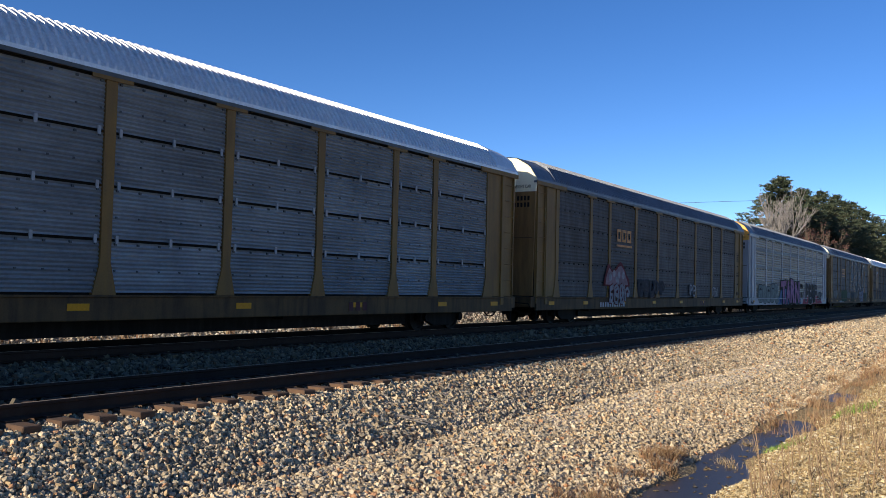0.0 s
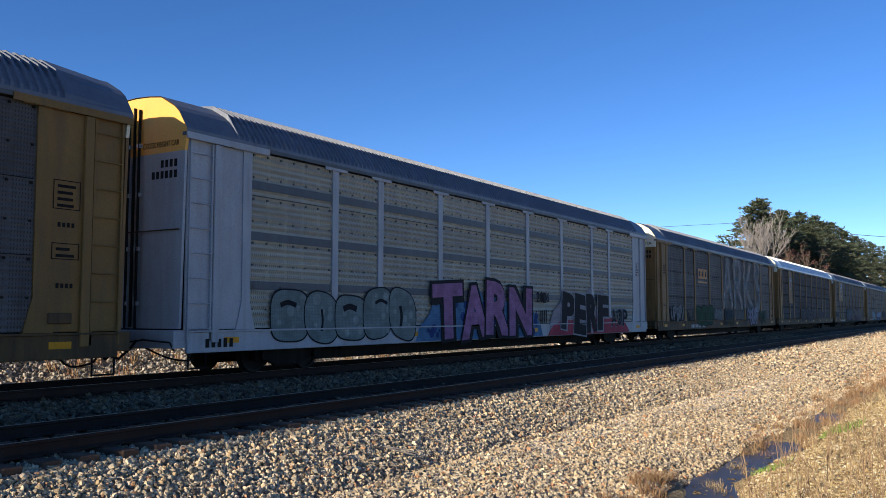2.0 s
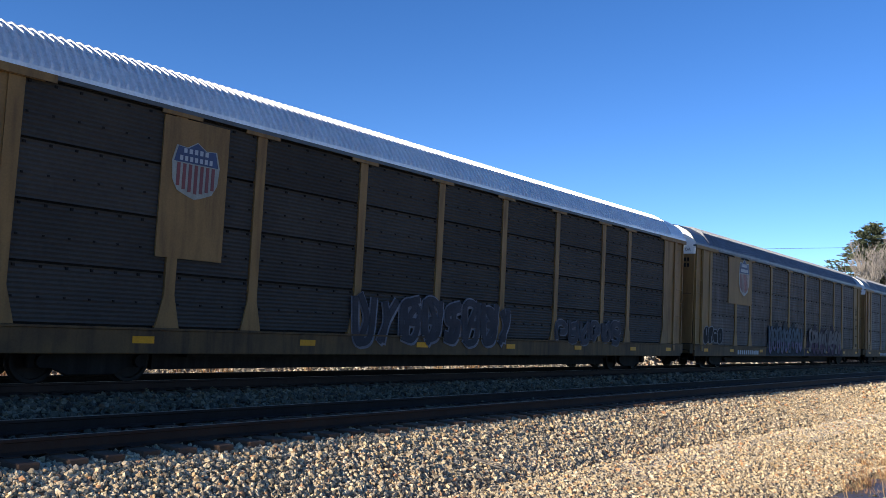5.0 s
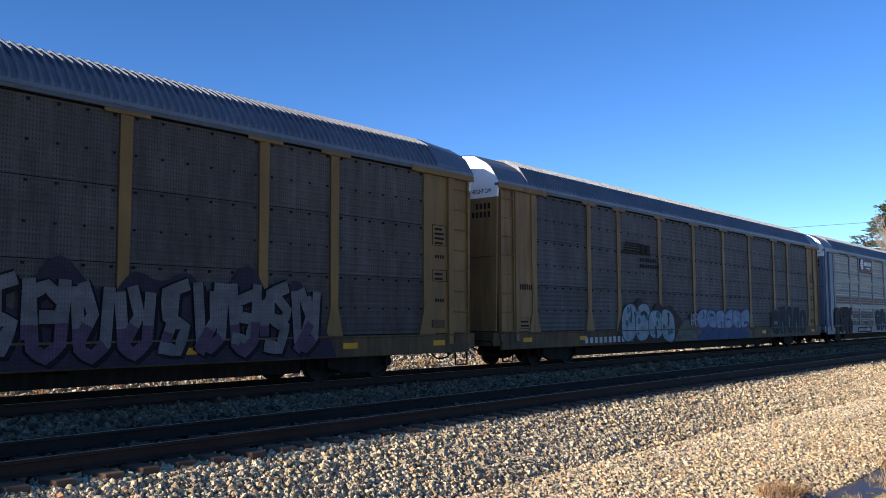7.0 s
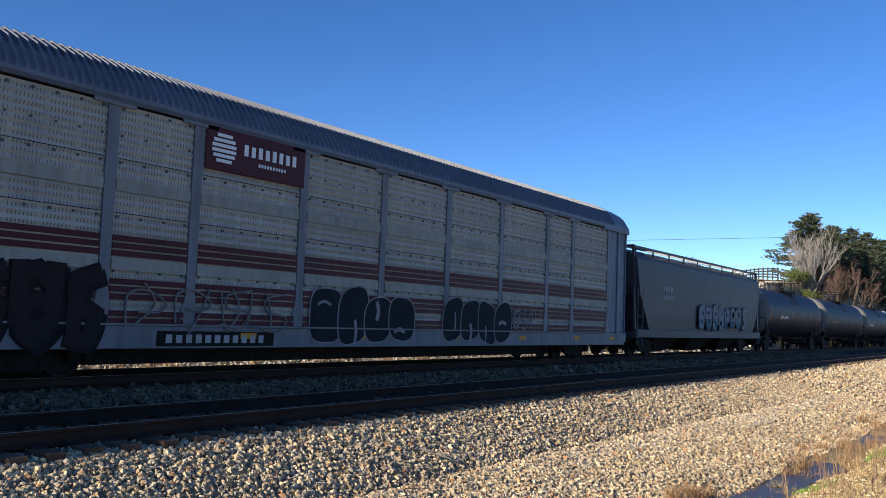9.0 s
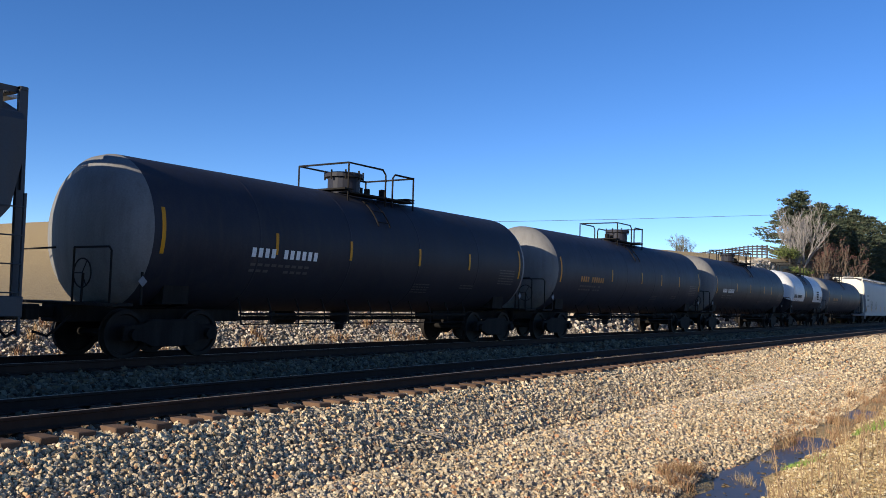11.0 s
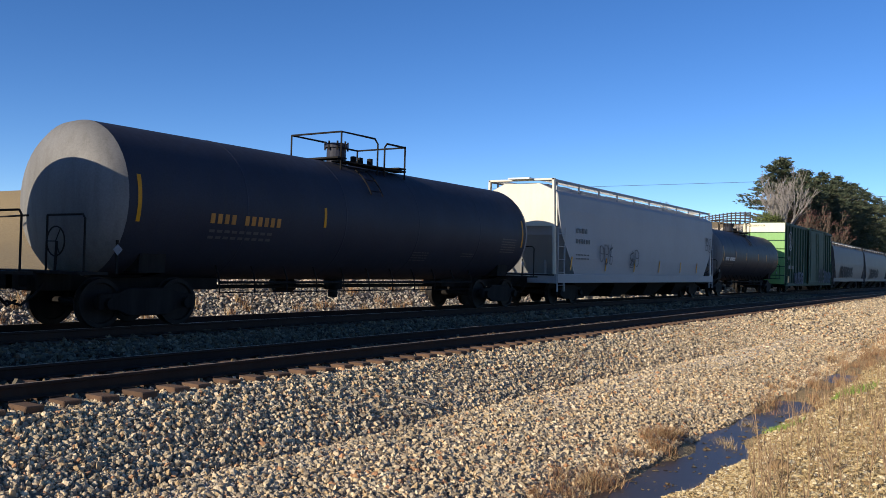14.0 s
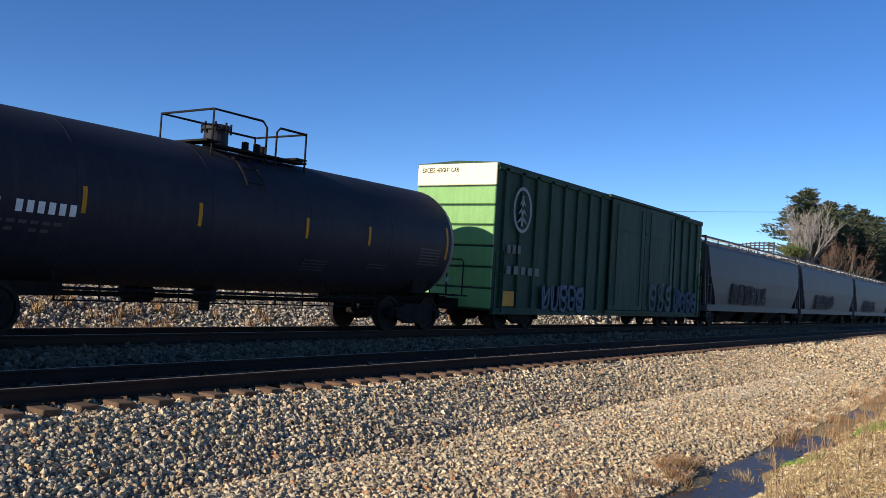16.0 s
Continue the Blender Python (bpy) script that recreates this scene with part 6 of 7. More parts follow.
def tank_car(x_left, x_right, label, shell, marks, seed, dome=0.0, lining=None, number_at=None, number_mat="white", flip=1, manway=1.0, number_size=1.0):
    """A tank car: welded shell with dished heads, stub sills, saddles, platform with railings, manway, piping, ladders and trucks."""
    rnd = random.Random(seed)
    c = (x_left + x_right) / 2
    L = (x_right - x_left) / 2
    car = thing("tank_car", label, "railway car", "freight train cars")
    bulge = 0.62
    head = [(0.0, TR), (bulge * 0.35, TR * 0.955), (bulge * 0.62, TR * 0.84), (bulge * 0.82, TR * 0.64), (bulge * 0.95, TR * 0.36), (bulge, 0.0)]
    if lining:
        low = -math.asin((TZ - 1.80) / TR)
        for a, b in ((-L, lining[0]), (lining[1], L)):
            part("shell", lathe_x(bmesh.new(), [(a, TR), (b, TR)], 30, low, math.pi - low, cz=TZ), "tank_white", car, "white upper shell", True)
            part("belly", lathe_x(bmesh.new(), [(a, TR), (b, TR)], 20, math.pi - low, 2 * math.pi + low, cz=TZ), "black_tank", car, "black belly", True)
        part("shell_band", lathe_x(bmesh.new(), [(lining[0], TR), (lining[1], TR)], 44, cz=TZ), "black_tank", car, "black middle band", True)
    else:
        part("shell", lathe_x(bmesh.new(), [(-L, TR), (-L * 0.33, TR), (L * 0.33, TR), (L, TR)], 44, cz=TZ), shell, car, "", True)
        for x in (-L * 0.62, -L * 0.2, L * 0.2, L * 0.62):
            part("weld_seam", lathe_x(bmesh.new(), [(x - 0.025, TR), (x - 0.01, TR + 0.006), (x + 0.01, TR + 0.006), (x + 0.025, TR)], 44, cz=TZ), shell, car, "", True)
    for s in (-1, 1):
        prof = [(s * (L + a), r) for a, r in head]
        if lining:
            low = -math.asin((TZ - 1.80) / TR)
            hd = part("head", lathe_x(bmesh.new(), prof, 30, low, math.pi - low, cz=TZ), "tank_white", car, "white dished head", True)
            part("head_belly", lathe_x(bmesh.new(), prof, 20, math.pi - low, 2 * math.pi + low, cz=TZ), "black_tank", car, "black dished head", True)
        else:
            hd = part("head", lathe_x(bmesh.new(), prof, 44, cz=TZ), "sunlit_tank_head", car, "dished head in a sunlit grey", True)
        # stub sill, saddle, end platform
        xt = s * (L - 0.85)
        a, b = sorted((s * (L - 3.2), s * (L + 1.0)))
        part("stub_sill", rounded(boxes((a, b, -0.33, 0.33, 0.66, 1.02)), 0.02), "running_gear", car)
        sad = [(-1.1, 1.02), (1.1, 1.02)] + [(TR * 1.0 * math.sin(t), TZ - TR * math.cos(t)) for t in np.linspace(0.85, -0.85, 12)]
        part("saddle", extrude_x(bmesh.new(), sad, xt - 0.3, xt + 0.3), "running_gear", car)
        a, b = sorted((s * (L + 0.35), s * (L + 1.0)))
        part("end_platform", boxes((a, b, -1.45, 1.45, 0.98, 1.03)), "running_gear", car)
        bm = bmesh.new()
        xe = s * (L + 0.8)
        tube(bm, [(xe, -1.4, 1.0), (xe, -1.4, 1.95), (xe, -1.33, 2.02), (xe, -0.3, 2.02)], 0.02, 6)
        tube(bm, [(xe, 1.4, 1.0), (xe, 1.4, 2.0), (xe, 0.3, 2.02)], 0.02, 6)
        tube(bm, [(xe, -0.3, 1.0), (xe, -0.3, 2.02)], 0.02, 6)
        part("end_rail", bm, "running_gear", car)
        coupler(car, s * (L + 0.85), s)
        truck(car, xt, 0.45)
        # hazard placard on a bracket
        bm = prism(bmesh.new(), [(s * (L + 0.1), 1.33), (s * (L + 0.1) + 0.1, 1.43), (s * (L + 0.1), 1.53), (s * (L + 0.1) - 0.1, 1.43)], -1.36, -1.35)
        part("placard", bm, "rack_grey", car, "diamond hazard placard")
        part("placard_bracket", boxes((s * (L + 0.1) - 0.02, s * (L + 0.1) + 0.02, -1.35, -1.32, 1.0, 1.6)), "running_gear", car)
    # brake wheel on the leading end
    bm = bmesh.new()
    pts = [(-(L + 0.92), -0.75 + 0.26 * math.cos(t), 1.55 + 0.26 * math.sin(t)) for t in np.linspace(0, 2 * math.pi, 19)]
    tube(bm, pts, 0.014, 5)
    for t in (0, 2.1, 4.2):
        tube(bm, [(-(L + 0.92), -0.75, 1.55), (-(L + 0.92), -0.75 + 0.26 * math.cos(t), 1.55 + 0.26 * math.sin(t))], 0.01, 5)
    tube(bm, [(-(L + 0.92), -0.75, 1.0), (-(L + 0.9), -0.75, 1.55)], 0.025, 5)
    part("brake_wheel", bm, "running_gear", car)
    # platform, railing, manway
    px = dome
    if flip < 0:
        px -= 1.15
    zp = TZ + TR
    mx, vx = (px, px) if flip > 0 else (px + 1.15, px - 1.0)     # manway and valves
    part("platform", boxes((px - 0.75, px + 1.95, -0.85, -0.48, zp - 0.06, zp - 0.02), (px - 0.75, px + 1.95, 0.48, 0.85, zp - 0.06, zp - 0.02), (px - 0.95, px - 0.6, -0.85, 0.85, zp + 0.01, zp + 0.05), (px + 1.6, px + 1.95, -0.85, 0.85, zp + 0.01, zp + 0.05)), "running_gear", car)
    zt = zp + 0.68
    bm = bmesh.new()
    for y in (-0.83, 0.83):
        zb = TZ + TR * 0.82
        tube(bm, [(px - 0.8, y, zb), (px - 0.8, y, zt), (px + 0.55, y, zt), (px + 0.68, y, zt - 0.12), (px + 0.68, y, zb)], 0.026, 6)
        tube(bm, [(px + 0.98, y, zb), (px + 0.98, y, zt - 0.16), (px + 1.08, y, zt - 0.06), (px + 1.9, y, zt - 0.06)], 0.026, 6)
        tube(bm, [(px + 1.9, y, zb), (px + 1.9, y, zt - 0.03)], 0.026, 6)
    for x, dz in ((px - 0.8, 0), (px + 1.9, -0.06)):
        tube(bm, [(x, -0.83, zt + dz), (x, 0.83, zt + dz)], 0.024, 6)
    part("railing", bm, "running_gear", car, "black tubular railing round the platform")
    tall = max(manway, 0.95) if manway > 0.4 else 0.45
    bm = lathe_z(bmesh.new(), [(0.42 * manway, zp - 0.1), (0.42 * manway, zp + 0.42 * tall), (0.5 * manway, zp + 0.43 * tall), (0.5 * manway, zp + 0.52 * tall), (0.46 * manway, zp + 0.55 * tall), (0.0, zp + 0.58 * tall)], mx, 0)
    man = part("manway", bm, shell if not lining else "running_gear", car, "bolted manway dome", False)
    bm = bmesh.new()
    for k in range(8):
        t = k * math.pi / 4
        tube(bm, [(mx + 0.49 * manway * math.cos(t), 0.49 * manway * math.sin(t), zp + 0.36 * tall), (mx + 0.49 * manway * math.cos(t), 0.49 * manway * math.sin(t), zp + 0.6 * tall)], 0.025, 5)
    part("bolts", bm, "running_gear", man)
    for dx in (0.75, 1.05, 1.35):
        bm = lathe_z(bmesh.new(), [(0.14, TZ + TR - 0.05), (0.14, TZ + TR + 0.1), (0.08, TZ + TR + 0.12), (0.08, TZ + TR + 0.28), (0.0, TZ + TR + 0.3)], vx + dx, rnd.uniform(-0.2, 0.1))
        part("valve", bm, "running_gear", car)
    # straps and ladder on the near side below the platform
    for dx in (-0.28, 0.18):
        bm = bmesh.new()
        pts = [(px + dx,) + ring_point(a, TR + 0.05) for a in np.linspace(1.0, 0.42, 7)]
        tube(bm, pts, 0.018, 5)
        part("ladder_rail", bm, "running_gear", car)
    bm = bmesh.new()
    for a in np.linspace(0.95, 0.5, 3):
        y, z = ring_point(a, TR + 0.05)
        tube(bm, [(px - 0.28, y, z), (px + 0.18, y, z)], 0.012, 5)
    part("ladder_rungs", bm, "running_gear", car)
    # running pipes below
    bm = bmesh.new()
    tube(bm, [(-L + 2.6, -1.05, 0.83), (L - 2.6, -1.05, 0.83)], 0.03, 6)
    tube(bm, [(-L + 2.6, -1.05, 0.62), (L - 2.6, -1.05, 0.62)], 0.014, 6)
    n = 11
    for i in range(n):
        x = -L + 2.6 + i * (2 * L - 5.2) / (n - 1)
        tube(bm, [(x, -1.05, 0.6), (x, -1.02, 0.95), (x, -0.9, 1.2)], 0.018, 5)
    tube(bm, [(-L + 2.6, 0.2, 0.7), (L - 2.6, 0.2, 0.7)], 0.05, 6)
    part("brake_piping", bm, "running_gear", car)
    part("bottom_outlet", lathe_z(bmesh.new(), [(0.0, 0.42), (0.12, 0.42), (0.12, 0.6), (0.24, 0.62), (0.24, 0.95)], px, 0), "running_gear", car)
    part("brake_cylinder", tube(bmesh.new(), [(-1.9, 0.5, 0.72), (-1.2, 0.5, 0.72)], 0.16, 10), "running_gear", car)
    # paint marks
    for f in marks:
        bm = bmesh.new()
        wdt = 0.085
        end = abs(f) > 0.93
        skin_patch(bm, f * L - wdt / 2, f * L + wdt / 2, -0.28 if end else -0.18, 0.30 if end else 0.12)
        part("reflector", bm, "reflector", car, "yellow reflective strip")
    if number_at is not None:
        bm = bmesh.new()
        for i in range(11):
            if i == 4:
                continue
            x = number_at + i * 0.185 * number_size
            skin_patch(bm, x, x + 0.115 * number_size, -0.235, -0.235 + 0.13 * number_size, 0.007, 2)
        part("car_number", bm, number_mat, car, "painted car number")
        bm = bmesh.new()
        for j in range(2):
            for i in range(9):
                if rnd.random() < 0.85:
                    skin_patch(bm, number_at + 0.02 + i * 0.2, number_at + 0.16 + i * 0.2, -0.36 - 0.09 * j, -0.32 - 0.09 * j, 0.007, 1)
        tagged(part("small_writing", bm, "hopper_grey", car), kind="stuff")
    for fx, w, rows_, a0 in ((0.2, 0.75, 4, -0.5), (0.52, 0.7, 2, -0.48), (0.8, 0.9, 6, -0.12)):
        bm = bmesh.new()
        for j in range(rows_):
            x = fx * L
            while x < fx * L + w:
                d = rnd.uniform(0.06, 0.2)
                skin_patch(bm, x, min(x + d, fx * L + w), a0 - 0.055 * j - 0.022, a0 - 0.055 * j, 0.007, 1)
                x += d + 0.03
        tagged(part("small_writing", bm, "hopper_grey" if not lining else "running_gear", car), kind="stuff")
    place(car, c)
    return car


def lathe_z(bm, profile, cx, cy, seg=20):
    rings = []
    for r, z in profile:
        rings.append([bm.verts.new((cx + r * math.cos(2 * math.pi * k / seg), cy + r * math.sin(2 * math.pi * k / seg), z)) for k in range(seg)])
    for a, b in zip(rings, rings[1:]):
        for k in range(seg):
            bm.faces.new((a[k], a[(k + 1) % seg], b[(k + 1) % seg], b[k]))
    bmesh.ops.remove_doubles(bm, verts=list(bm.verts), dist=1e-5)
    return bm


def hopper_car(x_left, x_right, label, mat, seed, eave=4.04, crown=4.33, cut=1.45, bow=0.0, bays=3):
    """A covered hopper: bulged sides over a straight sill, cut-away slope ends, roof with a grating walk, hatches, outlet bays and trucks."""
    car = thing("hopper_car", label, "railway car", "freight train cars")
    c = (x_left + x_right) / 2
    L = (x_right - x_left) / 2
    # the white hopper's ends take the cream colour that stands for sun
    pale = "hopper_end_sunlit" if mat == "hopper_white" else mat
    # body: a section along x, cut back low at both ends
    sec = [(-1.46, 1.12), (-1.50 - bow * 0.5, 1.7), (-1.51 - bow, 2.5), (-1.49 - bow * 0.4, 3.4), (-1.44, eave - 0.12), (-1.36, eave), (-0.7, crown), (0.7, crown), (1.36, eave), (1.44, eave - 0.12), (1.49, 3.4), (1.51, 2.5), (1.50, 1.7), (1.46, 1.12)]
    bm = bmesh.new()

    def edge(z):
        return L - 0.12 - cut * max(0.0, min(1.0, (2.75 - z) / 1.6))
    a = [bm.verts.new((-edge(z), y, z)) for y, z in sec]
    b = [bm.verts.new((edge(z), y, z)) for y, z in sec]
    for i in range(len(sec)):
        j = (i + 1) % len(sec)
        bm.faces.new((a[i], a[j], b[j], b[i]))
    # end walls: upright above, slope sheet below
    n = len(sec)
    for ring, flip in ((a, 1), (b, 0)):
        for i in range(n // 2 - 1):
            q = [ring[i], ring[i + 1], ring[n - 2 - i], ring[n - 1 - i]]
            bm.faces.new(q if flip else q[::-1])
    bmesh.ops.recalc_face_normals(bm, faces=list(bm.faces))
    part("body", bm, mat, car)
    for s in (-1, 1):
        # thin overlay on the upright end wall, added to carry the sunlit colour
        upper = [(-1.44, 2.8), (1.44, 2.8), (1.40, eave - 0.12), (1.31, eave - 0.01), (0.69, crown - 0.01), (-0.69, crown - 0.01), (-1.31, eave - 0.01), (-1.40, eave - 0.12)]
        x0, x1 = sorted((s * (L - 0.121), s * (L - 0.108)))
        part("end_sheet", extrude_x(bmesh.new(), upper, x0, x1), pale, car)
        part("side_sill", rounded(boxes((-L + 0.05, L - 0.05, min(s * 1.38, s * 1.53), max(s * 1.38, s * 1.53), 0.80, 1.12))), mat, car)
        x0, x1 = sorted((s * (L - 0.16), s * (L - 0.02)))
        for y in (-1.42, 1.34):
            post = [(y, 1.1), (y + 0.08, 1.1), (y * 0.93 + 0.075, crown + 0.14), (y * 0.93, crown + 0.14)]
            part("corner_post", extrude_x(bmesh.new(), post, x0, x1), pale, car)
        part("end_beam", rounded(boxes((x0, x1, -1.33, 1.33, crown + 0.08, crown + 0.15))), pale, car)
        part("brake_platform", boxes((min(x0, x0 + s * 0.3), max(x1, x1 + s * 0.3), -0.5, 0.35, crown + 0.12, crown + 0.17)), "grating", car)
        part("end_sill", rounded(boxes((x0, x1, -1.5, 1.5, 0.78, 1.12))), mat, car)
        part("end_platform", boxes(tuple(sorted((s * (L - 1.6), s * L))) + (-1.4, 1.4, 1.05, 1.1)), "running_gear", car)
        part("center_sill", rounded(boxes(tuple(sorted((s * (L - 3.6), s * (L + 0.05)))) + (-0.35, 0.35, 0.62, 0.98))), "running_gear", car)
        ladder(car, *sorted((s * (L - 0.08), s * (L - 0.62))), -1.47, 0.5, 2.75, mat, 5)
        for y in (-0.5, 0.45):
            part("end_brace", boxes(tuple(sorted((s * (L - 1.25), s * (L - 1.15)))) + (y, y + 0.06, 1.1, 2.4)), mat, car)
        coupler(car, s * (L + 0.0), s)
        truck(car, s * (L - 2.05), 0.44)
    # outlets
    for i in range(bays):
        pitch = 4.6 if bays == 3 else 3.9
        x = (i - (bays - 1) / 2) * pitch
        w = pitch / 2 - 0.02
        bm = bmesh.new()
        top = [bm.verts.new((x + sx * w, sy * 1.3, 1.12)) for sx, sy in ((-1, -1), (1, -1), (1, 1), (-1, 1))]
        mid = [bm.verts.new((x + sx * (w - 0.8), sy * 1.05, 0.66)) for sx, sy in ((-1, -1), (1, -1), (1, 1), (-1, 1))]
        low = [bm.verts.new((x + sx * (w - 1.15), sy * 0.7, 0.24)) for sx, sy in ((-1, -1), (1, -1), (1, 1), (-1, 1))]
        for p, q in ((top, mid), (mid, low)):
            for k in range(4):
                bm.faces.new((p[k], p[(k + 1) % 4], q[(k + 1) % 4], q[k]))
        bm.faces.new(low)
        part("outlet_bay", bm, "running_gear", car)
        part("outlet_gate", rounded(boxes((x - 0.5, x + 0.5, -0.7, 0.7, 0.18, 0.27))), "running_gear", car)
    # walk and hatches on the roof
    for s in (-1, 1):
        bm = bmesh.new()
        y0, y1 = sorted((s * 1.22, s * 0.72))
        zt = crown + 0.11
        for k in range(5):
            y = y0 + (y1 - y0) * k / 4
            box(bm, -L + 0.1, L - 0.1, y - 0.012, y + 0.012, zt - 0.03, zt)
        x = -L + 0.15
        while x < L - 0.1:
            box(bm, x - 0.012, x + 0.012, y0, y1, zt - 0.03, zt)
            x += 0.14
        wk = part("roof_walk", bm, "grating", car, "steel grating roof walk")
        x = -L + 0.5
        while x < L:
            part("bracket", boxes((x - 0.025, x + 0.025, (y0 if s < 0 else y1 - 0.05), (y0 + 0.05 if s < 0 else y1), eave, zt - 0.03)), mat, wk)
            x += 1.9
        part("edge_bar", boxes((-L + 0.1, L - 0.1, y0 - 0.03 if s < 0 else y1, y0 if s < 0 else y1 + 0.03, zt - 0.07, zt + 0.03)), mat, wk)
    for k in range(6):
        x = (k - 2.5) * (2 * L - 2.0) / 6
        part("hatch", rounded(boxes((x - 1.1, x + 1.1, -0.42, 0.42, crown, crown + 0.09)), 0.03), "hopper_grey", car)
    place(car, c)
    return car


def box_car(x_left, x_right):
    """A high-cube boxcar: ribbed sides, plug door standing proud, panelled ends with a pale top band."""
    car = thing("boxcar", "dark green boxcar with ribbed sides and a pale-topped end", "railway car", "freight train cars")
    c = (x_left + x_right) / 2
    L = (x_right - x_left) / 2
    part("body", boxes((-L + 0.08, L - 0.08, -1.42, 1.42, 0.62, 4.93)), "box_green", car)
    part("roof", extrude_x(bmesh.new(), [(-1.50, 4.90), (1.50, 4.90), (1.47, 5.0), (0, 5.08), (-1.47, 5.0)], -L + 0.06, L - 0.06), "box_green", car)
    dl, dr = -1.3, 5.4
    x = -L + 0.55
    while x < L - 0.2:
        if not (dl - 0.1 < x < dr + 0.1):
            bm = prism(bmesh.new(), [(x - 0.11, 0.7), (x - 0.07, 0.78), (x - 0.07, 4.8), (x - 0.11, 4.88), (x + 0.11, 4.88), (x + 0.07, 4.8), (x + 0.07, 0.78), (x + 0.11, 0.7)], -1.50, -1.42)
            part("side_rib", bm, "box_green", car)
        x += 0.99
    for s in (-1, 1):
        part("side_sill", boxes((-L + 0.1, L - 0.1, min(s * 1.40, s * 1.5), max(s * 1.40, s * 1.5), 0.50, 0.70)), "box_green", car)
        part("eave_rail", boxes((-L + 0.1, L - 0.1, min(s * 1.40, s * 1.5), max(s * 1.40, s * 1.5), 4.80, 4.93)), "box_green", car)
    for a, b in ((dl, (dl + dr) / 2 - 0.02), ((dl + dr) / 2 + 0.02, dr)):
        d = part("sliding_door", rounded(boxes((a, b, -1.57, -1.50, 0.72, 4.88)), 0.015), "box_green", car, "green plug door standing proud of the side")
        for z in (1.6, 2.7, 3.8):
            part("door_rib", boxes((a + 0.08, b - 0.08, -1.595, -1.57, z - 0.05, z + 0.05)), "box_green", d)
        for xx in (a + 0.45, b - 0.45):
            part("lock_rod", tube(bmesh.new(), [(xx, -1.61, 0.9), (xx, -1.61, 4.7)], 0.022, 6), "box_green", d)
    part("door_track", boxes((dl - 0.3, dr + 1.8, -1.62, -1.50, 4.90, 5.0), (dl - 0.3, dr + 1.8, -1.6, -1.50, 0.62, 0.70)), "box_green", car)
    for s in (-1, 1):
        x0, x1 = sorted((s * (L - 0.08), s * (L + 0.0)))
        zs = [0.62, 1.25, 1.87, 2.5, 3.12, 3.72, 4.3]
        for a, b in zip(zs, zs[1:]):
            e = part("end_panel", rounded(boxes((x0, x1, -1.44, 1.44, a + 0.03, b - 0.03)), 0.02), "sunlit_end_green", car, "end panel in a sunlit bright green")
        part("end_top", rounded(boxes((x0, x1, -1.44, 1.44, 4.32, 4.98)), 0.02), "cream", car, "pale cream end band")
        part("end_wall", boxes((min(s * (L - 0.1), s * (L - 0.06)), max(s * (L - 0.1), s * (L - 0.06)), -1.40, 1.40, 0.6, 4.95)), "box_green", car)
        w = lettering("EXCESS HEIGHT CAR", 1.35, 0.14, 0.0)
        w.materials.append(M["running_gear"])
        t = new("lettering", w)
        t.parent = car
        t.matrix_basis = pose(s * (L + 0.006), 1.25 if s < 0 else -1.25, 4.72, 0, 0, -90 if s < 0 else 90)
        ladder(car, *sorted((s * (L - 0.1), s * (L - 0.55))), -1.5, 0.55, 2.4, "box_green", 4)
        part("center_sill", rounded(boxes((min(s * (L - 3.5), s * (L + 0.3)), max(s * (L - 3.5), s * (L + 0.3)), -0.35, 0.35, 0.56, 0.9))), "running_gear", car)
        coupler(car, s * (L + 0.25), s)
        truck(car, s * (L - 2.6), 0.44)
    # round tree-like emblem
    bm = bmesh.new()
    cx, cz = -L + 1.55, 3.72
    ringp = [(cx + 0.52 * math.cos(t), cz + 0.66 * math.sin(t)) for t in np.linspace(0, 2 * math.pi, 33)]
    ribbon(bm, ringp, 0.10, -1.515, -1.508)
    box(bm, cx - 0.06, cx + 0.06, -1.515, -1.508, cz - 0.5, cz + 0.44)
    for k in range(3):
        z = cz + 0.42 - 0.28 * k
        for sx in (-1, 1):
            prism(bm, [(cx, z), (cx + sx * (0.2 + 0.07 * k), z - 0.3), (cx + sx * 0.02, z - 0.16)], -1.515, -1.508)
    part("emblem", bm, "hopper_white", car, "white ring with a plain tree shape")
    number(car, -L + 0.75, -L + 1.7, 2.35, 2.62, -1.508, 3, "box_number")
    number(car, -L + 0.75, -L + 3.0, 1.72, 1.98, -1.508, 5, "box_number")
    part("reflector", boxes((-L + 0.62, -L + 1.3, -1.515, -1.508, 0.75, 1.2)), "reflector", car, "faded yellow plate")
    graffiti(car, -L + 3.0, -L + 6.2, 0.6, 1.5, -1.515, (0.14, 0.18, 0.22), (0.04, 0.05, 0.09), 71, 5, 0.16, "blue and white graffiti")
    graffiti(car, 2.6, 5.3, 0.7, 1.9, -1.6, (0.14, 0.16, 0.17), (0.05, 0.08, 0.08), 72, 3, 0.14, "white drippy graffiti")
    graffiti(car, 5.8, 8.9, 0.6, 1.7, -1.515, (0.07, 0.11, 0.15), (0.04, 0.06, 0.08), 73, 4, 0.2, "blue graffiti")
    place(car, c)


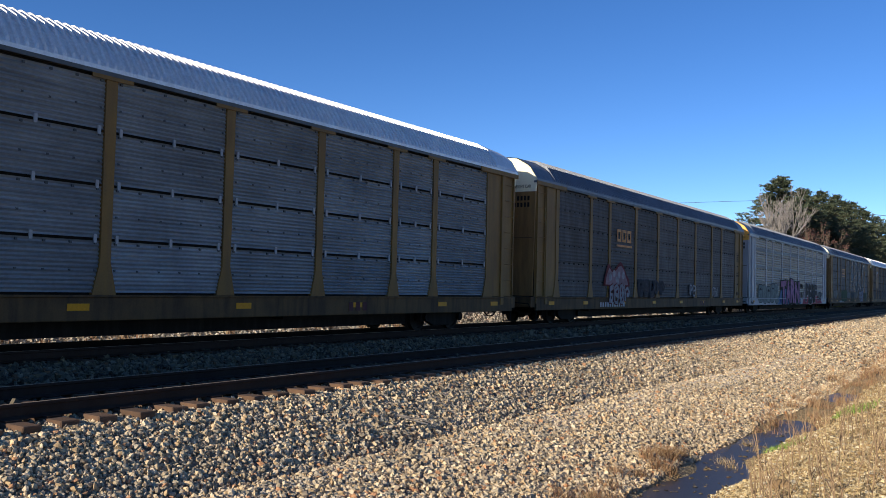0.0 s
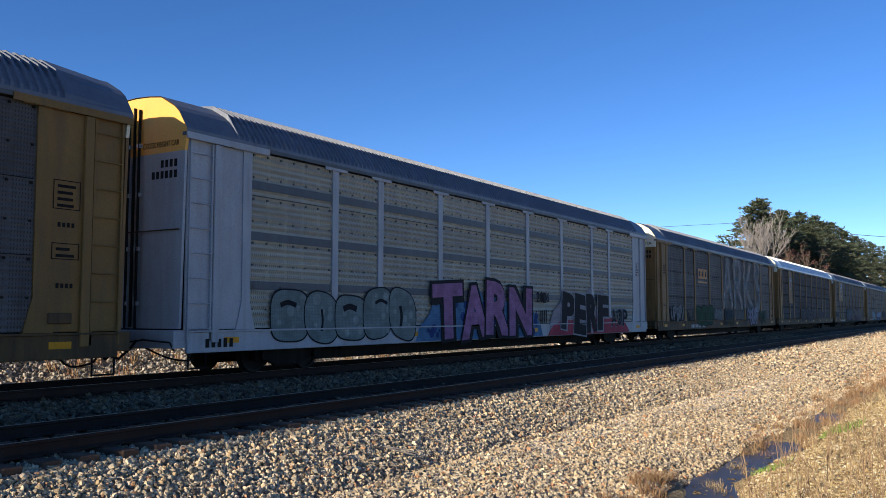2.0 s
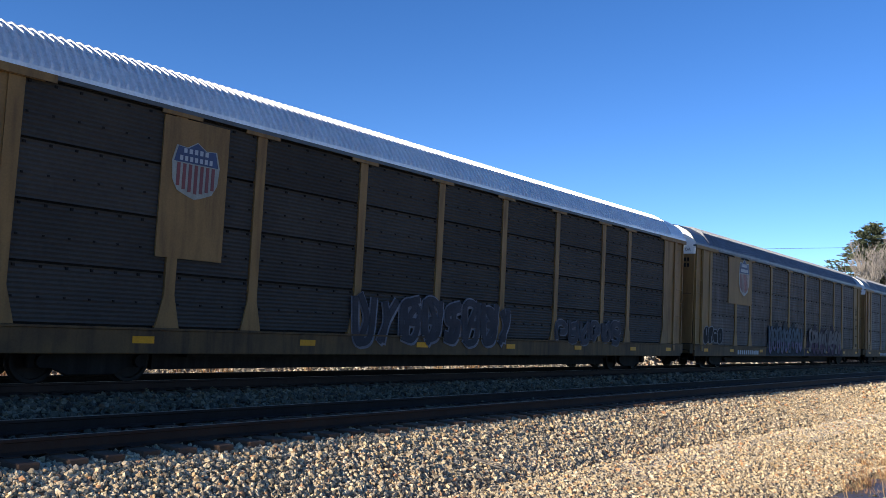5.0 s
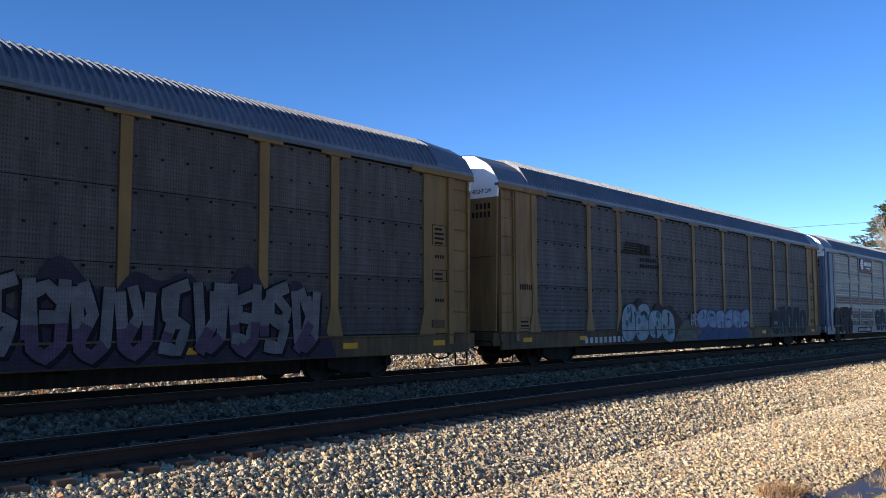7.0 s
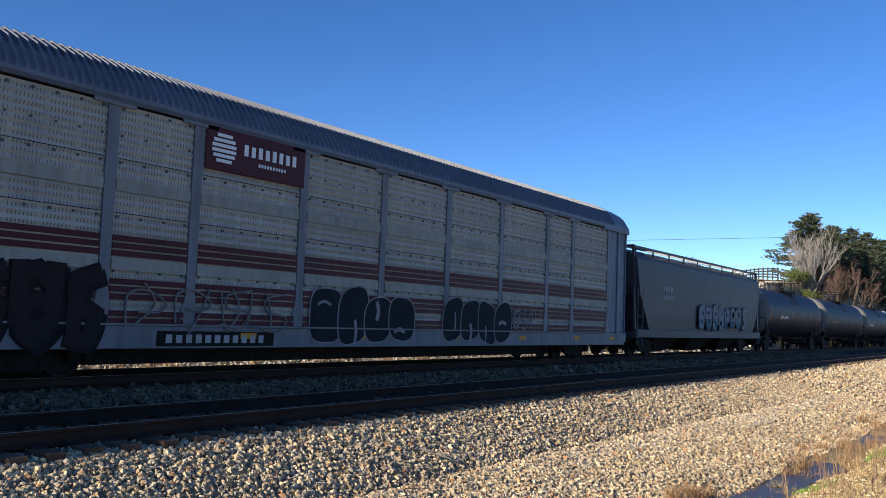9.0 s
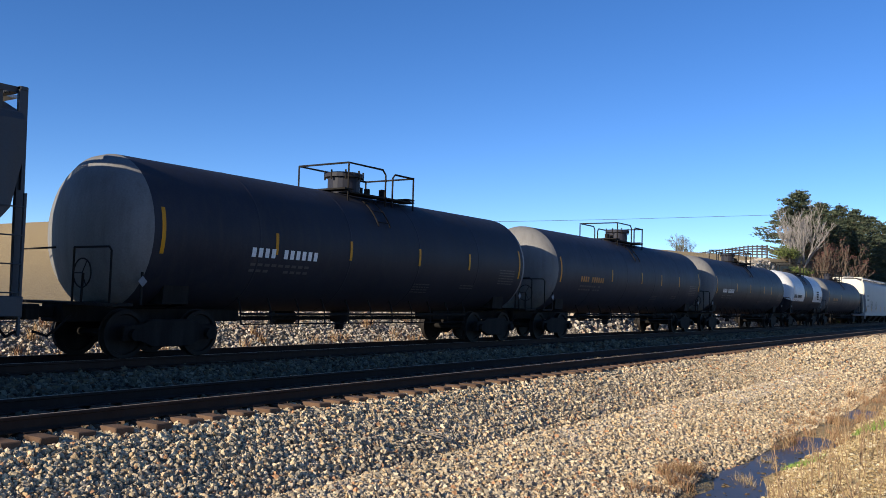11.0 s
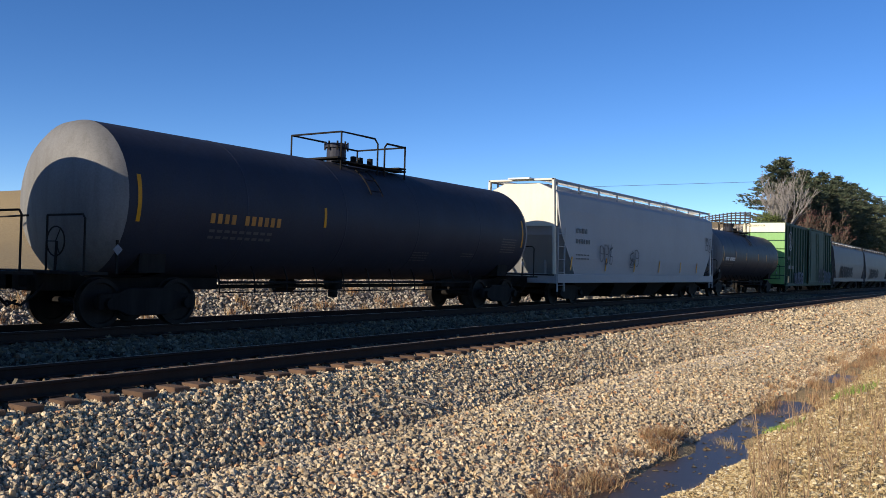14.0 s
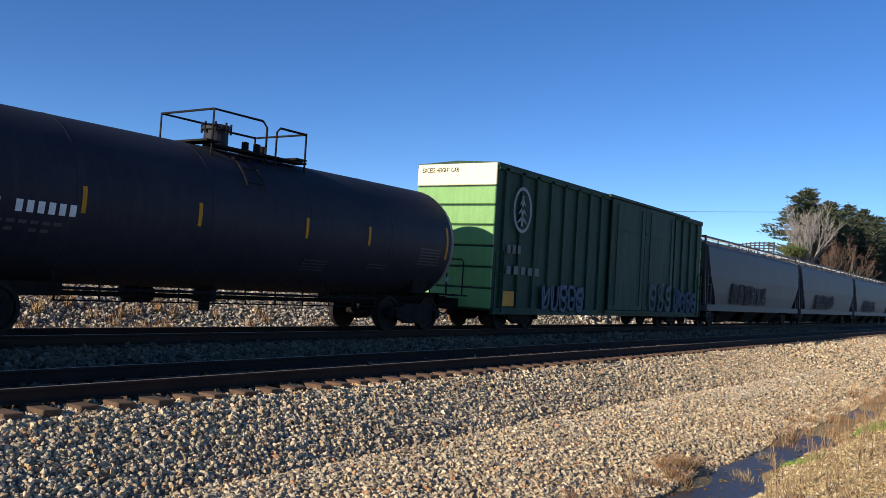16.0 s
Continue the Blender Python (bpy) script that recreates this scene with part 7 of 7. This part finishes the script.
def make_mixed_freight():
    h = hopper_car(224.35, 242.35, "dirty blue-grey covered hopper with faded graffiti", "hopper_blue", 1, cut=1.3)
    graffiti(h, -1.8, 6.0, 1.2, 2.4, SY - 0.06, (0.26, 0.30, 0.33), (0.05, 0.10, 0.15), 81, 8, 0.22, "white and blue wild-style graffiti", second=(0.10, 0.2, 0.26), sharp=True)
    number(h, -6.2, -5.0, 2.75, 2.95, -1.53, 4, "hopper_white")
    number(h, -6.2, -4.9, 2.4, 2.6, -1.53, 6, "hopper_white")
    tank_car(244.75, 258.6, "black tank car with yellow reflective strips", "black_tank", (-0.97, -0.55, -0.2, 0.2, 0.55, 0.97), 2, 0.0, number_at=-4.5)
    tank_car(261.1, 276.35, "charcoal tank car with yellow lettering blocks", "grey_tank", (-0.97, -0.4, 0.0, 0.3, 0.6, 0.97), 3, 0.9, number_at=-5.8, number_mat="logo_gold", flip=-1)
    tank_car(278.9, 293.45, "black tank car with white lettering blocks", "black_tank", (-0.97, -0.48, -0.1, 0.32, 0.56), 4, -0.12, number_at=-6.0, manway=0.82)
    d = tank_car(296.5, 306.0, "white tank car with a black middle band and black belly", "white", (-0.97, -0.2, 0.5, 0.97), 5, -0.65, lining=(-1.5, 1.5), number_at=-4.7, number_mat="running_gear", manway=0.36, number_size=1.15)
    for i, w in enumerate(("FRA AP", "POTASSIUM", "HYDROXIDE", "SOLUTION")):
        me = lettering(w, 0.72, 0.115, 0.012)
        me.materials.append(M["running_gear"])
        t = new("lettering", me)
        t.parent = d
        t.matrix_basis = pose(2.6, -1.51, 2.48 - 0.17 * i)
    tank_car(308.75, 324.0, "charcoal tank car with an end coloured sunlit grey", "grey_tank", (-0.97, -0.3, 0.97), 6, -0.2, number_at=-5.7, number_mat="logo_gold", manway=0.6)
    f = hopper_car(326.35, 345.45, "pale grey covered hopper with small black tags", "hopper_white", 2, cut=1.45, bays=4)
    number(f, -8.0, -6.95, 2.62, 2.80, -1.53, 4, "band")
    number(f, -8.0, -6.7, 2.24, 2.41, -1.53, 6, "band")
    number(f, -8.0, -6.8, 1.80, 1.85, -1.53, 9, "hopper_grey")
    number(f, -8.0, -6.8, 1.66, 1.71, -1.53, 9, "hopper_grey")
    for z0, z1, n in ((3.72, 3.86, 4), (3.45, 3.59, 6)):
        part("car_number", boxes(*[(-9.40, -9.385, -0.35 + 0.13 * i, -0.27 + 0.13 * i, z0, z1) for i in range(n)]), "hopper_grey", f)
    graffiti(f, -5.9, -4.5, 1.45, 2.35, -1.53, (0.10, 0.10, 0.11), (0.2, 0.2, 0.21), 91, 3, 0.03, "thin black sprayed tag")
    graffiti(f, -2.75, -1.6, 1.4, 2.2, -1.53, (0.10, 0.10, 0.11), (0.2, 0.2, 0.21), 92, 2, 0.03, "thin black sprayed tag")
    graffiti(f, 8.0, 9.0, 2.3, 3.1, -1.53, (0.10, 0.10, 0.11), (0.2, 0.2, 0.21), 93, 2, 0.035, "thin black sprayed tag")
    for x in (-8.4, -5.2, -2.1, 1.0, 4.0, 6.6):
        part("reflector", prism(bmesh.new(), [(x - 0.09, 1.25), (x + 0.0, 1.25), (x + 0.13, 1.75), (x + 0.04, 1.75)], -1.525, -1.515), "reflector", f, "yellow reflective strip")
    tank_car(347.4, 361.2, "black tank car with slanted yellow strips", "black_tank", (-0.97, -0.603, -0.248, 0.179, 0.491, 0.97), 7, -0.2, number_at=-6.25, manway=0.62)
    box_car(363.45, 382.55)
    for a, b, lab in ((383.55, 402.95, "grey covered hopper with pale end frame"), (403.85, 423.95, "grey covered hopper with rusty stains"), (424.85, 444.75, "plain grey covered hopper car"), (445.65, 465.35, "grey covered hopper at the tail")):
        h = hopper_car(a, b, lab, "hopper_grey", int(a), bow=0.06)
        graffiti(h, -6, 1, 1.2, 2.2, -1.62, (0.066, 0.063, 0.064), (0.058, 0.055, 0.056), int(a), 6, 0.12, "faded graffiti")


# ---- build ----
make_ground()
make_autoracks()
make_mixed_freight()
make_distance()
make_grass()
make_ballast()
make_track(NEAR_Y, 0.0, "empty railway track with weathered timber ties", 2.6, 90)
make_track(TRAIN_Y, TRAIN_Z, "railway track under the train", 2.6, 60)


def motions():
    """The train rolls by at a steady speed, towards lower x."""
    for car, centre in CARS:
        walk(car, [(t, pose(centre - SPEED * t + late, TRAIN_Y, TRAIN_Z)) for t, late in [(k / 2, 0.0 if k < 16 else HITCH) for k in range(33)]])


motions()
